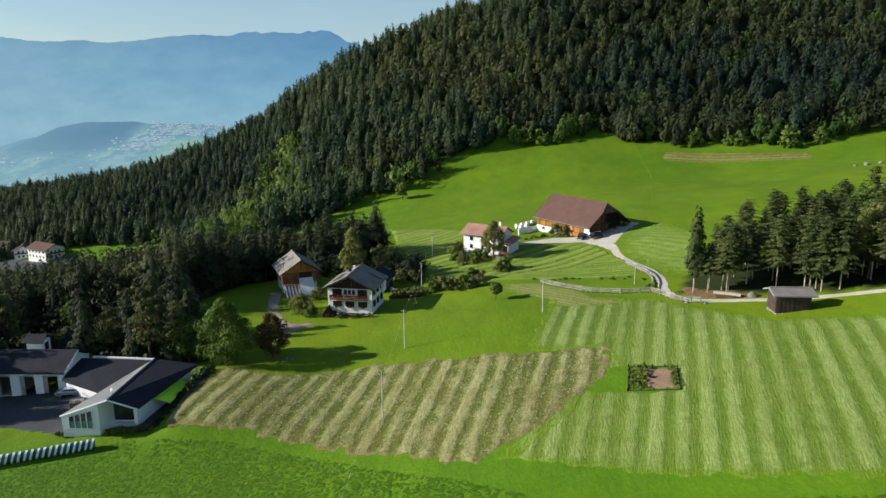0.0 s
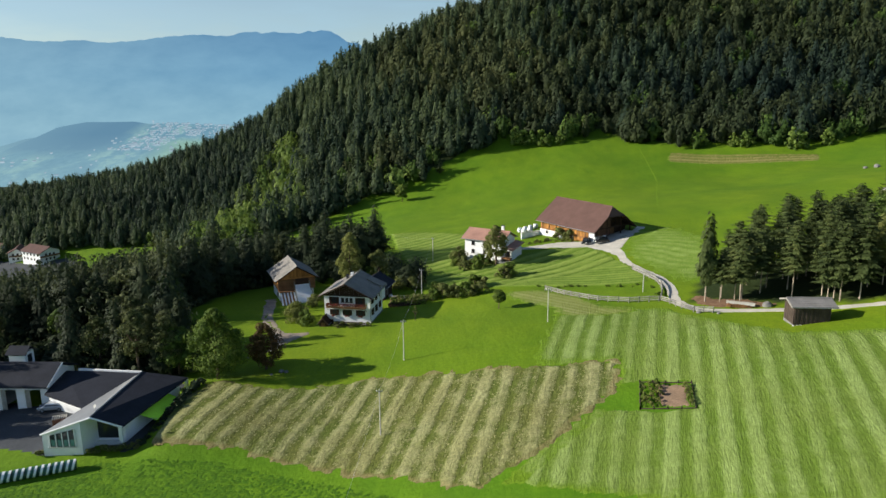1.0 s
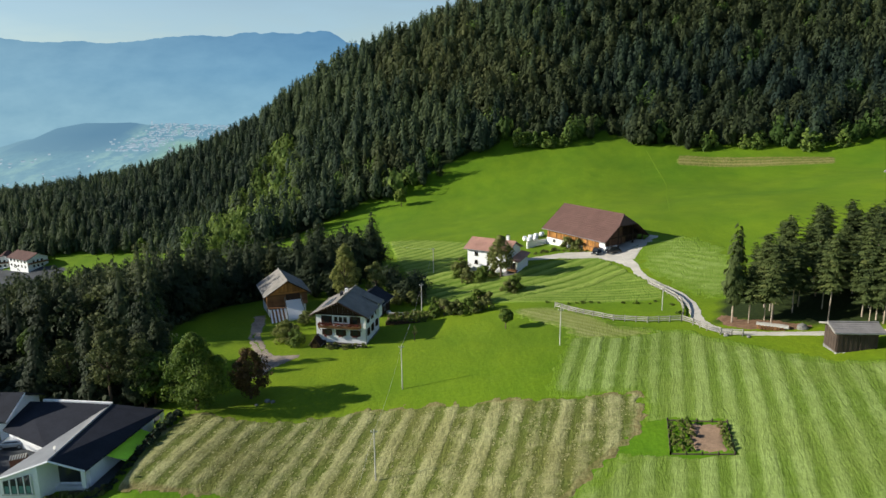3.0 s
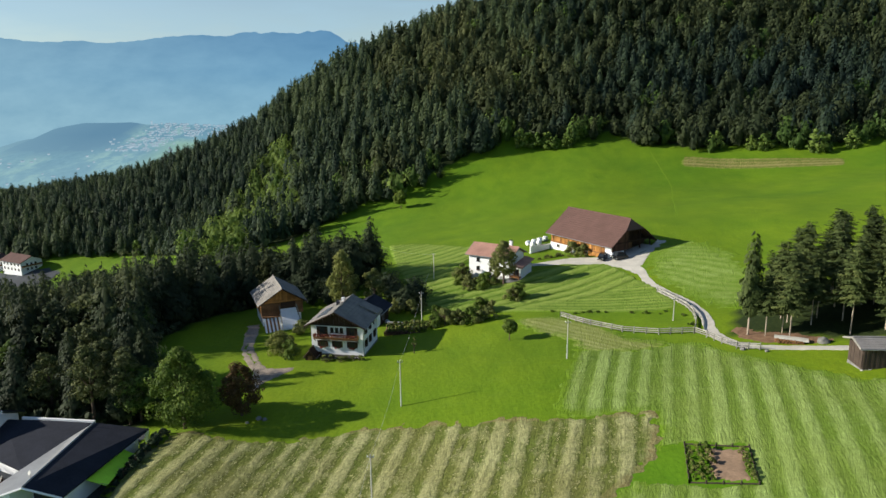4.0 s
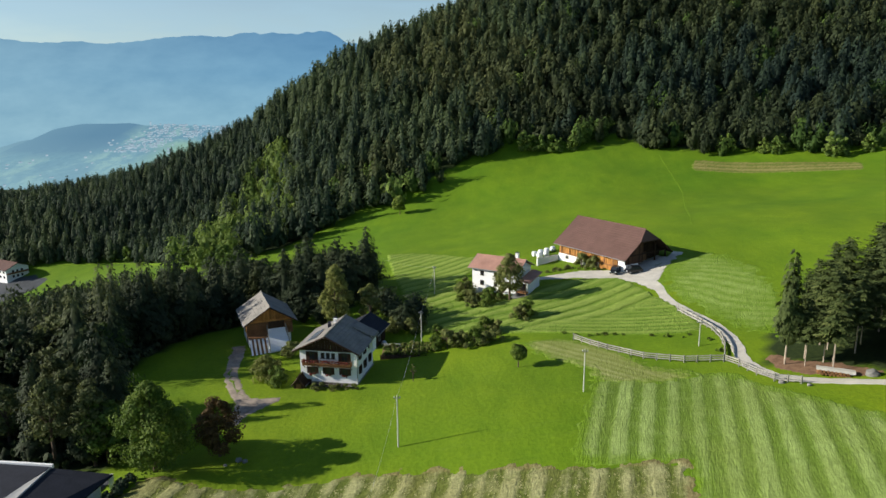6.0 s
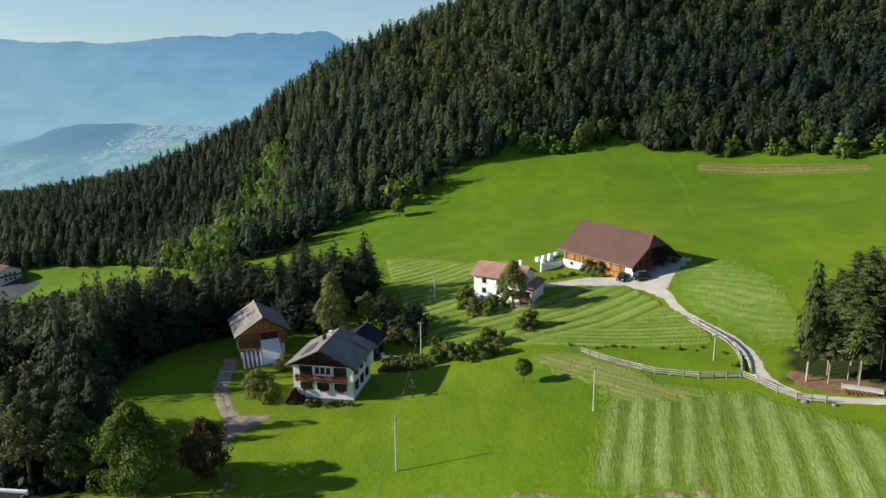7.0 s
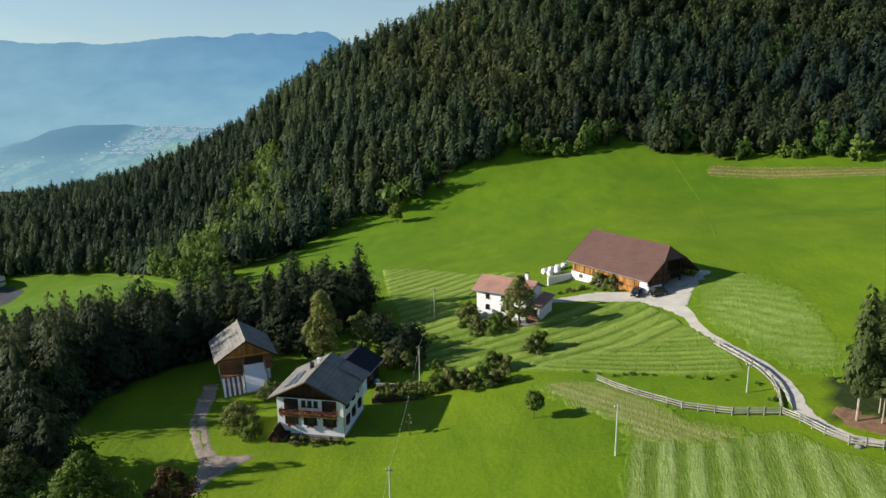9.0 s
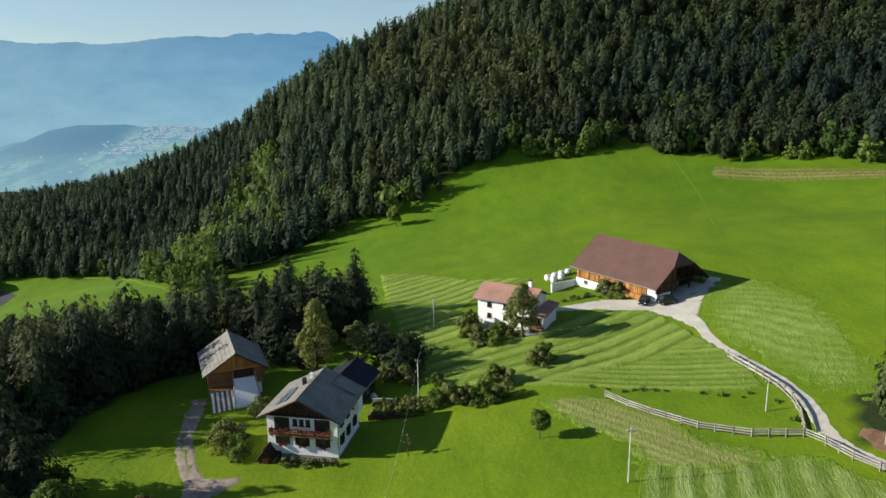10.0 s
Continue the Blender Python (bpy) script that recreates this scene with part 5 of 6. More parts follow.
def feather_arrays(rng, h, r, whorls, per, bare, lump=0.35, fade=0.74):
    """A conifer seen close: boughs that sag and turn up at the tip, each set with small hanging twigs."""
    V, T, C = [], [], []
    up = np.array((0, 0, 1.0))
    lean = rng.uniform(0, 6.28)
    for i in range(whorls):
        f = (i + rng.uniform(-0.4, 0.4)) / whorls
        z = h * (bare + (1 - bare) * max(0.0, f))
        body = (1 - max(0.0, f)) ** fade * (0.55 + 0.45 * min(1.0, f / 0.18 + 0.3)) + 0.05
        reach = r * body
        turn = rng.uniform(0, 6.28)
        m = max(3, round(per * (1 - 0.4 * f)))
        for k in range(m):
            if rng.random() < 0.2:
                continue
            an = turn + 6.283 * (k + rng.uniform(-0.35, 0.35)) / m
            ln = reach * rng.uniform(1 - lump, 1.12) * (1 + 0.2 * math.sin(an - lean + 4 * f))
            out, side = np.array((math.cos(an), math.sin(an), 0.0)), np.array((-math.sin(an), math.cos(an), 0.0))
            tint = rng.uniform(0.15, 0.75)
            sag = rng.uniform(0.25, 0.5) - 0.6 * f
            n_st = max(3, int(ln / 0.24))
            for q in range(n_st):
                u = (q + 0.6) / n_st
                p = out * ln * u + up * (z - ln * sag * (u - 0.45 * u * u)) + side * rng.uniform(-0.04, 0.04) * ln
                wl = (0.42 + 0.20 * ln * (1 - u)) * rng.uniform(0.7, 1.3)
                for sg in (-1, 1):
                    d = side * sg * rng.uniform(0.6, 1.0) + out * rng.uniform(0.3, 0.8) - up * rng.uniform(0.15, 0.6)
                    d *= wl / np.linalg.norm(d)
                    w = out * wl * 0.26 - up * wl * rng.uniform(0.08, 0.30)
                    n = len(V)
                    V.extend((p, p + d * 0.55 + w, p + d, p + d * 0.45 - w))
                    T.extend(((n, n + 1, n + 2), (n, n + 2, n + 3)))
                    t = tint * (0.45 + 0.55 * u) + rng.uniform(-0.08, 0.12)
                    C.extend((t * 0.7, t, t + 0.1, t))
    return np.array(V), np.array(T), np.array(C)


def planted(kinds, xs, ys, sizes, rng, sink=0.3, tone=None):
    """Many trees of a few kinds as one set of arrays."""
    V, T, C, n = [], [], [], 0
    zs = heights(xs, ys)
    for x, y, z, s in zip(xs, ys, zs, sizes):
        v, t, c = kinds[rng.randrange(len(kinds))]
        an = rng.uniform(0, 6.283)
        ca, sa = math.cos(an), math.sin(an)
        wide = s * rng.uniform(0.8, 1.25)
        V.append(np.stack([(v[:, 0] * ca - v[:, 1] * sa) * wide + x, (v[:, 0] * sa + v[:, 1] * ca) * wide + y, v[:, 2] * s + z - sink], -1))
        T.append(t + n)
        C.append(c * rng.uniform(0.7, 1.3) + rng.choice((rng.uniform(-0.2, 0.1), rng.uniform(-0.1, 0.2), rng.uniform(0.0, 0.5))) + (tone(x, y) if tone else 0.0))
        n += len(v)
    return np.concatenate(V), np.concatenate(T), np.concatenate(C)


def scattered(rng, poly, gap, jitter=0.45, keep=None):
    xs = np.arange(min(p[0] for p in poly), max(p[0] for p in poly), gap)
    ys = np.arange(min(p[1] for p in poly), max(p[1] for p in poly), gap * 0.87)
    gx, gy = np.meshgrid(xs, ys)
    gx = gx + (np.arange(len(ys)) % 2)[:, None] * gap / 2
    gx = gx + np.array([rng.uniform(-jitter, jitter) * gap for _ in range(gx.size)]).reshape(gx.shape)
    gy = gy + np.array([rng.uniform(-jitter, jitter) * gap for _ in range(gx.size)]).reshape(gx.shape)
    ok = inside(poly, gx, gy)
    if keep is not None:
        ok &= keep(gx, gy)
    return gx[ok], gy[ok]


rng = random.Random(11)
far_spruce = [fuzzy_arrays(rng, rng.uniform(16.5, 19.0), rng.uniform(3.0, 3.9), 340, 0.92, rng.uniform(0.12, 0.22), rng.uniform(0.85, 1.1), core=0.85, thin=True) for _ in range(10)]
far_pine = [fuzzy_arrays(rng, rng.uniform(14.5, 17.0), rng.uniform(3.3, 4.2), 340, 0.92, rng.uniform(0.3, 0.46), rng.uniform(0.58, 0.75), 0.12, 0.82, 1.6, True) for _ in range(7)]
far_leafy = [fuzzy_arrays(rng, rng.uniform(10, 14), rng.uniform(3.0, 3.9), 342, 0.74, rng.uniform(0.42, 0.6), rng.uniform(0.45, 0.6), 0.02, 0.82, 1.8, True) for _ in range(7)]


def broadleaf_ground(x, y):
    """Where the lower, leafy trees grow: along the edge and in the side valley."""
    patch = ((x + 89) / 25) ** 2 + ((y - 382) / 76) ** 2 < 1 + 0.5 * wavy(x, y, 9.0, 2.0)
    return patch & (wavy(x, y, 5.0, 7.0) > -0.5)


def hill_light_tone(x, y):
    """Light and shade put into the hill's tint: darker far left, right and at the foot, lighter high up."""
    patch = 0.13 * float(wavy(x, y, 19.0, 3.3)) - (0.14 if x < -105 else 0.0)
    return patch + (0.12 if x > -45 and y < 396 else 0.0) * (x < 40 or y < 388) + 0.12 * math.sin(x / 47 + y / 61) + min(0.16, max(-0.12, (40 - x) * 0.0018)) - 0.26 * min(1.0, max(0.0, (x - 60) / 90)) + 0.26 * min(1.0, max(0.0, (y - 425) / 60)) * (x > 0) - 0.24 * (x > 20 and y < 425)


hx, hy = scattered(rng, HILL_WOOD, 7.2, 0.5, lambda x, y: x > -112)
fx, fy = scattered(rng, HILL_WOOD, 5.4, 0.5, lambda x, y: (x <= -112) & (y < 600))
hx, hy = np.concatenate([hx, fx]), np.concatenate([hy, fy])
leafy_spot = broadleaf_ground(hx, hy)
edge = ~inside([(x, y + 13) for x, y in HILL_WOOD[5:-1]] + [(300, 900), (-350, 900), (-350, 410)], hx, hy) & (hx > -30) & (wavy(hx, hy, 6.0, 3.0) > 0.1)
leafy_spot |= (np.array([rng.random() for _ in hx]) < 0.05 + 0.03 * (hx > 20)) & (hx > -60)
leafy_spot |= edge & (hx > 36) | edge & (hx < 5) & (hx > -45)
pine_spot = ~leafy_spot & (wavy(hx, hy, 30.0, 1.5) + 0.9 * wavy(hx, hy, 4.0, 1.5) > 0.3 - 0.0035 * np.clip(hx + 40, -60, 160))
pine_spot &= hx > -35 + 12 * wavy(hx, hy, 20.0, 4.0)
spruce_spot = ~leafy_spot & ~pine_spot
for name, spot, kinds, mat, lab in (("spruce_forest", spruce_spot, far_spruce, "needles", "dense dark spruce forest covering the hillside"),
                                    ("pine_forest", pine_spot, far_pine + far_spruce[:3], "pine_needles", "rounder pines among the spruces on the hill"),
                                    ("broadleaf_wood", leafy_spot, far_leafy, "forest_leaves", "yellow-green broadleaf trees along the forest edge")):
    xs, ys = hx[spot], hy[spot]
    sizes = np.array([rng.choice((rng.uniform(0.55, 0.9), rng.uniform(0.8, 1.1), rng.uniform(0.95, 1.3))) * (0.74 if x < -112 else 1.0) for x in xs])
    v, t, c = planted(kinds, xs, ys, sizes, rng, tone=(lambda x, y: hill_light_tone(x, y) + (0.42 if x < -45 else 0.0)) if mat == "forest_leaves" else hill_light_tone)
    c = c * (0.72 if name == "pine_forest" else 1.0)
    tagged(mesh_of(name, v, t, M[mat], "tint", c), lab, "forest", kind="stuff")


EDGE_SPOTS = [(-43, 366), (-38, 360), (-33, 360), (-27, 360), (-20, 361), (-66, 346), (-69, 352), (-62, 340), (117, 374), (113, 384), (120, 371), (107, 391), (146, 344), (150, 341), (153, 343),
              (167, 328), (171, 327), (47, 384), (51, 383), (55, 382), (60, 381), (64, 380), (70, 380), (76, 386), (-15, 362), (85, 392), (134, 352), (181, 326), (-138, 379), (-118, 352), (-109, 337), (-91, 309), (-98, 318), (-86, 303), (-150, 386), (-128, 366)]
edge_kinds = [leafy_arrays(rng, rng.uniform(8, 11), rng.uniform(2.9, 3.8), 30, 26, 0.5, -0.05) for _ in range(4)]
ex, ey = np.array(EDGE_SPOTS, float).T
v, t, c = planted(edge_kinds, ex, ey, np.array([rng.uniform(0.8, 1.3) for _ in ex]), rng, tone=lambda x, y: 0.04 if x > 80 else 0.16)
tagged(mesh_of("edge_thicket", v, t, M["forest_leaves"], "tint", c), "sunlit pale green leafy trees fringing the forest", "forest", kind="stuff")


def conifer(name, seed, h, r, layers, per, bare, twigs, label, bark="bark", droop=0.4, group="conifers of the wood"):
    rg = random.Random(seed)
    root = thing(name, Matrix.Identity(4), label, "tree", group)
    bm = bmesh.new()
    lean = rg.uniform(-0.25, 0.25)
    rod(bm, (0, 0, -0.8), (lean * 0.4, 0, h * 0.45), h * 0.007 + 0.03, h * 0.005 + 0.02, 7)
    rod(bm, (lean * 0.4, 0, h * 0.45), (0, 0, h * (0.97 if twigs else 0.86)), h * 0.004 + 0.02, 0.015, 6)
    part("trunk", bm, M[bark], root)
    if twigs == 0:
        v, t, c = fuzzy_arrays(rg, h, r, layers, 0.36, per, droop, bare, 0.8, 1.6, True, 120, 0.34)
        c = c * 0.7 + 0.04
    else:
        v, t, c = feather_arrays(rg, h, r, layers, per, bare, droop, 0.52 if bark == "pale_bark" else 0.74)
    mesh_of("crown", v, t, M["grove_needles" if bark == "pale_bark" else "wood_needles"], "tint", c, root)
    return root


def broadleaf(name, seed, h, r, lumps, leaves, size, label, mat="leaves", bottom=0.2, group="", category="tree", taper=0.55):
    rg = random.Random(seed)
    root = thing(name, Matrix.Identity(4), label, category, group)
    bm = bmesh.new()
    rod(bm, (0, 0, -0.5), (0.05 * r, 0, h * 0.42), h * 0.022 + 0.03, h * 0.014 + 0.02, 7)
    rod(bm, (0.05 * r, 0, h * 0.4), (0, 0.05 * r, h * 0.8), h * 0.014 + 0.02, 0.03, 6)
    for k in range(6):
        an, zz = k * 1.05 + rg.uniform(-0.3, 0.3), h * rg.uniform(0.28, 0.55)
        rod(bm, (0.04 * r, 0, zz), (math.cos(an) * r * 0.6, math.sin(an) * r * 0.6, zz + h * 0.22), h * 0.009 + 0.02, 0.02, 5)
    part("trunk", bm, M["bark"], root)
    v, t, c = leafy_arrays(rg, h, r, lumps, leaves * 2, size * 0.66, bottom, taper)
    mesh_of("crown", v, t, M[mat], "tint", c, root)
    return root


def stand(root, places, rg, lo=0.8, hi=1.2, turn=True):
    """Put a thing and its copies on the ground at places."""
    for k, (x, y) in enumerate(places):
        s = rg.uniform(lo, hi)
        m = pose(x, y, ground(x, y), 0, 0, rg.uniform(0, 360) if turn else 0) @ Matrix.Diagonal((s * rg.uniform(0.9, 1.12), s * rg.uniform(0.9, 1.12), s, 1))
        if k == 0:
            base = m
        else:
            ob = copy_thing(root, m)
    root.matrix_world = base


rg = random.Random(23)
nx, ny = scattered(rg, NEAR_WOOD, 5.6, 0.42, lambda x, y: (y < 285) & (y > 113) & (x > -175) & (wavy(x, y, 8.0, 0.5) > -0.8))
spots = list(zip(nx.tolist(), ny.tolist()))
spots = [p for p in spots if not (149 < p[1] < 161.5 and p[0] > -104)]
rg.shuffle(spots)
near_kinds = [conifer("spruce_tree", 31 + k, 15 + 1.5 * (k % 3), 3.5 + 0.25 * k, 3400, (0.12, 0.18, 0.24, 0.32)[k], 0.06, 0, "dark green spruce of the dense wood behind the farm", droop=(1.05, 0.95, 0.85, 0.72)[k]) for k in range(4)]
pine_kinds = [broadleaf("pine_tree", 41 + k, 14, 3.4, 50, 40, 0.36, "bushy olive green pine of the dense wood", "olive_pine", 0.25, "conifers of the wood") for k in range(2)]
leaf_kinds = [broadleaf("broadleaf_tree", 51 + k, 10, 3.4, 40, 40, 0.36, "leafy green tree at the edge of the wood", "forest_leaves", 0.12, "broadleaf trees of the wood") for k in range(1)]
share = [[] for _ in range(7)]
behind = []
for x, y in spots:
    near_edge = x > -72 and y < 175 or y < 146
    u = rg.random()
    if x < -98 or y > 226 or y < 118:
        behind.append((x, y))
    elif u < (0.34 if near_edge else 0.1) and y < 188:
        share[6].append((x, y))
    elif u < (0.6 if y < 160 else 0.14):
        share[4 + rg.randrange(2)].append((x, y))
    else:
        share[rg.randrange(4)].append((x, y))
rear_kinds = [fuzzy_arrays(rg, 16.5, 3.5, 1260, 0.36, 0.10 + 0.03 * k, 1.3 - 0.06 * k, 0.06, 0.8, 1.3, True, 90, 0.24) for k in range(6)]
rear_kinds += [leafy_arrays(rg, 13, 3.2, 36, 30, 0.3, 0.15)]
# trees added out of view on the left to shade the workshop yard
sx, sy = scattered(rg, [(-128, 112), (-88, 112), (-88, 128), (-96, 150), (-128, 150)], 4.3, 0.4)
behind += list(zip(sx.tolist(), sy.tolist()))
# trees added inside the wood to block sun leaking onto the lawn
sx, sy = scattered(rg, [(-120, 162), (-59, 162), (-58, 180), (-55, 190), (-60, 206), (-120, 212)], 4.1, 0.4)
behind += list(zip(sx.tolist(), sy.tolist()))
bx, by = np.array(behind).T
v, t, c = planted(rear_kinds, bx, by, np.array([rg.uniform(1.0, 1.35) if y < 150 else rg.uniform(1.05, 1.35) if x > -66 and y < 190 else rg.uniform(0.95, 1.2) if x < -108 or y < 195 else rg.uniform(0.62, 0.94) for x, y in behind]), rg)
tagged(mesh_of("rear_wood", v, t, M["wood_needles"], "tint", c), "dark conifers deeper in the wood, some added unseen for shade", "forest", kind="stuff")
for root, places in zip(near_kinds + pine_kinds + leaf_kinds, share):
    stand(root, places, rg, 0.78, 1.16)

# undergrowth added to close the foot of the wood to sun, its tint darkened
rng2 = random.Random(29)
low_kinds = [fuzzy_arrays(rng2, rng2.uniform(2.6, 4.2), rng2.uniform(1.7, 2.4), 126, 0.42, 0.5, 0.5, 0.0) for _ in range(5)]
ux, uy = scattered(rng2, NEAR_WOOD, 3.4, 0.5, lambda x, y: (y < 270) & (y > 116) & (x > -112) & ((y < 149) | (y > 161) | (x < -62)))
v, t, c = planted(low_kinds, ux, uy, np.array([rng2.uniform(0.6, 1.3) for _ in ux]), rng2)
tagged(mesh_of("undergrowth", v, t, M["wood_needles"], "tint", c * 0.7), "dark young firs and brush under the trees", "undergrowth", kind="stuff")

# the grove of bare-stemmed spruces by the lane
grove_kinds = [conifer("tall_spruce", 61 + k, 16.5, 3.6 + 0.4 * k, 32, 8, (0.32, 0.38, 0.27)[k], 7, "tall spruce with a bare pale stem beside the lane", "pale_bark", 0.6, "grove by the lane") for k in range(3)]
gx2, gy2 = scattered(rg, GROVE, 4.6, 0.42)
spots = list(zip(gx2.tolist(), gy2.tolist()))
rg.shuffle(spots)
low_edge = [p for p in spots if p[0] < 62]
for k, root in enumerate(grove_kinds):
    rest = [p for p in spots if p[0] >= 62][k::3]
    stand(root, rest, rg, 0.66, 0.98)
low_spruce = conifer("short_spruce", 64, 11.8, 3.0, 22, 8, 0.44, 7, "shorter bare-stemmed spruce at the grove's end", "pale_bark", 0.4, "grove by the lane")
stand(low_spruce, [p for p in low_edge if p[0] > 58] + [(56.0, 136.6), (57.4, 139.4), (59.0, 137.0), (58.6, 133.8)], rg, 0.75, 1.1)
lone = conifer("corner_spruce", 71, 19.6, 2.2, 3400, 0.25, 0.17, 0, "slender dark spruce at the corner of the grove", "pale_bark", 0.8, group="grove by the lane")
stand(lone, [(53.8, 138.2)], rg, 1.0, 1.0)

# single trees round the farm
for name, seed, x, y, h, r, lumps, leaves, size, mat, bottom, lab in (
        ("lime_tree", 81, -38.6, 129.2, 15.0, 4.7, 104, 64, 0.30, "leaves", 0.0, "full green leafy tree at the field corner"),
        ("copper_tree", 82, -30.6, 132.8, 9.8, 3.2, 46, 60, 0.30, "red_leaves", 0.04, "reddish brown copper-leaved tree by the path"),
        ("ash_tree", 83, -20.0, 184.6, 16.0, 3.8, 80, 60, 0.30, "birch_leaves", 0.02, "tall olive green tree behind the farmhouse"),
        ("maple_tree", 84, -13.0, 187.6, 10.0, 3.2, 28, 56, 0.38, "olive_leaves", 0.04, "rounded green tree behind the farmhouse"),
        ("pear_tree", 85, 18.4, 193.2, 12.0, 3.2, 60, 56, 0.3, "olive_leaves", 0.14, "narrow olive tree before the white house"),
        ("ball_tree", 86, 14.9, 150.6, 4.1, 1.75, 46, 60, 0.22, "leaves", 0.34, "small round-headed tree in the meadow"),
        ("young_tree", 87, -2.9, 151.8, 3.4, 0.6, 8, 26, 0.2, "olive_leaves", 0.25, "thin young tree on the lawn"),
        ("edge_tree", 88, -12.0, 340.5, 8.2, 3.4, 40, 40, 0.5, "leaves", 0.06, "single leafy tree before the forest edge"),
        ("oak_tree", 90, 88.0, 138.0, 16.0, 4.4, 70, 50, 0.32, "forest_leaves", 0.3, "tall brownish green tree rising from the grove"),
        ("ash_by_lane", 105, 82.5, 127.5, 15.5, 4.6, 76, 50, 0.32, "olive_leaves", 0.2, "broad olive leafy tree among the spruces of the grove"),
        ("elder_tree", 92, 8.6, 199.6, 5.4, 2.6, 26, 44, 0.32, "olive_leaves", 0.02, "bushy olive tree at the white house corner"),
        ("hazel_bush", 93, -29.6, 158.6, 4.6, 3.0, 40, 50, 0.28, "birch_leaves", -0.1, "large rounded hazel bush beside the path"),
        ("wood_edge_tree", 94, -47.2, 135.2, 9.6, 4.0, 44, 50, 0.34, "leaves", 0.0, "dark green leafy tree at the corner of the wood"),
        ("corner_tree", 89, -47.5, 146.0, 6.2, 3.4, 18, 36, 0.42, "leaves", 0.02, "low leafy tree beside the clearing")):
    stand(broadleaf(name, seed, h, r, lumps, leaves, size, lab, mat, bottom, taper={"ball_tree": 0.0, "edge_tree": 0.0, "lime_tree": 0.85}.get(name, 0.55)), [(x, y)], rg, 1.0, 1.0)

stand(conifer("edge_spruce", 78, 12.0, 2.8, 3000, 0.2, 0.02, 0, "dark spruce at the corner of the wood", droop=0.7, group="edge of the wood"),
      [(-44.6, 134.6), (-50.8, 134.4), (-58.0, 135.6)], rg, 0.75, 1.1)
stand(broadleaf("copse_tree", 79, 7.6, 2.8, 40, 44, 0.3, "light olive young tree at the corner of the wood", "birch_leaves", 0.0, "young trees at the corner of the wood"),
      [(-50.6, 139.6), (-47.8, 141.4), (-53.8, 142.4), (-52.0, 146.4), (-56.4, 146.6)], rg, 0.7, 1.15)
dark_kinds = [conifer("shade_tree", 95 + k, 8.5 + k, 3.0, 1740, 0.5, 0.03, 0, "dark dense tree behind the kitchen garden", group="trees behind the garden", droop=0.5) for k in range(2)]
stand(dark_kinds[0], [(-8.0, 184.5), (-3.2, 189.0), (-9.6, 193.6), (-24.6, 194.0), (-28.6, 192.4)], rg, 0.7, 1.1)
stand(dark_kinds[1], [(-5.0, 180.8), (-7.0, 190.0), (-1.6, 184.0), (-23.6, 188.6), (-13.0, 196.0)], rg, 0.6, 1.0)

# bushes: rows and groups
bush_kinds = [broadleaf("bush", 91 + k, 3.0, 2.2, 20, 46, 0.27, "rounded green garden bush", ("leaves", "olive_leaves", "olive_leaves")[k], -0.1, "bushes round the farm", "bush") for k in range(3)]
bush_spots = [(-27.4, 156.6), (-28.0, 162.0), (-26.8, 170.4), (8.0, 199.0), (9.8, 197.0), (12.2, 195.8), (14.6, 195.6), (17.0, 195.2), (8.4, 201.8),
              (1.0, 167.6), (3.4, 166.6), (5.8, 166.0), (8.4, 166.0), (10.6, 165.4), (12.6, 166.4), (11.2, 172.6), (13.6, 171.4), (18.8, 178.6), (20.6, 180.2),
              (-4.0, 178.6), (-6.6, 181.0), (-8.8, 183.6), (-5.4, 185.4), (-2.8, 182.2), (1.4, 175.8), (-10.6, 180.4), (9.6, 193.4), (12.8, 192.2),
              (38.9, 212.0), (41.8, 209.4), (-14.8, 200.2), (-10.2, 203.4), (-20.4, 206.8)]
for k, root in enumerate(bush_kinds):
    stand(root, bush_spots[k::3], rg, 0.7, 1.3)


# leafy bushes at the rim of the side valley
rim = broadleaf("rim_tree", 99, 8.0, 3.2, 30, 36, 0.4, "leafy tree at the rim of the far meadow", "forest_leaves", -0.05, "trees at the rim of the far meadow")
stand(rim, [(-82, 300), (-76, 296), (-88, 310), (-79, 306), (-95, 318), (-72, 290), (-70, 300), (-66, 288)], rg, 0.7, 1.3)

# brush along the ditch and a low hedge before the barn
brush = broadleaf("brush", 103, 1.0, 1.0, 10, 30, 0.2, "low dark green brush along the ditch", "leaves", -0.1, "brush in the meadow", "bush")
stand(brush, [(29.7, 162.8), (31.2, 162.9), (32.6, 162.6), (34.2, 162.0), (35.6, 161.2), (42.3, 157.1), (44.6, 155.4), (46.0, 156.4), (48.0, 152.5), (27.6, 164.6), (25.6, 166.0), (47.6, 146.8), (40.0, 158.6)], rg, 0.3, 0.75)
hedge = broadleaf("hedge_bush", 104, 1.1, 1.1, 12, 30, 0.2, "rounded olive green bush of the hedge before the barn", "olive_leaves", -0.1, "hedge before the barn", "bush")
stand(hedge, [(30.0, 211.0), (31.6, 211.4), (33.2, 211.8), (34.8, 212.2), (36.4, 212.0), (37.8, 210.8), (39.4, 210.2), (40.6, 208.6), (42.0, 207.8), (32.4, 212.8), (35.6, 213.2)], rg, 0.45, 0.85)

# small bushes along the farmhouse terrace
low_bush = broadleaf("low_bush", 97, 0.9, 0.7, 9, 26, 0.16, "low dark green bush along the farmhouse terrace", "olive_leaves", -0.1, "bushes along the terrace", "bush")
stand(low_bush, [(-20.0, 152.9), (-18.6, 152.6), (-17.2, 152.3), (-15.8, 152.0), (-14.4, 151.7), (-13.0, 151.4), (-19.4, 151.9), (-16.6, 151.4)], rg, 0.8, 1.4)


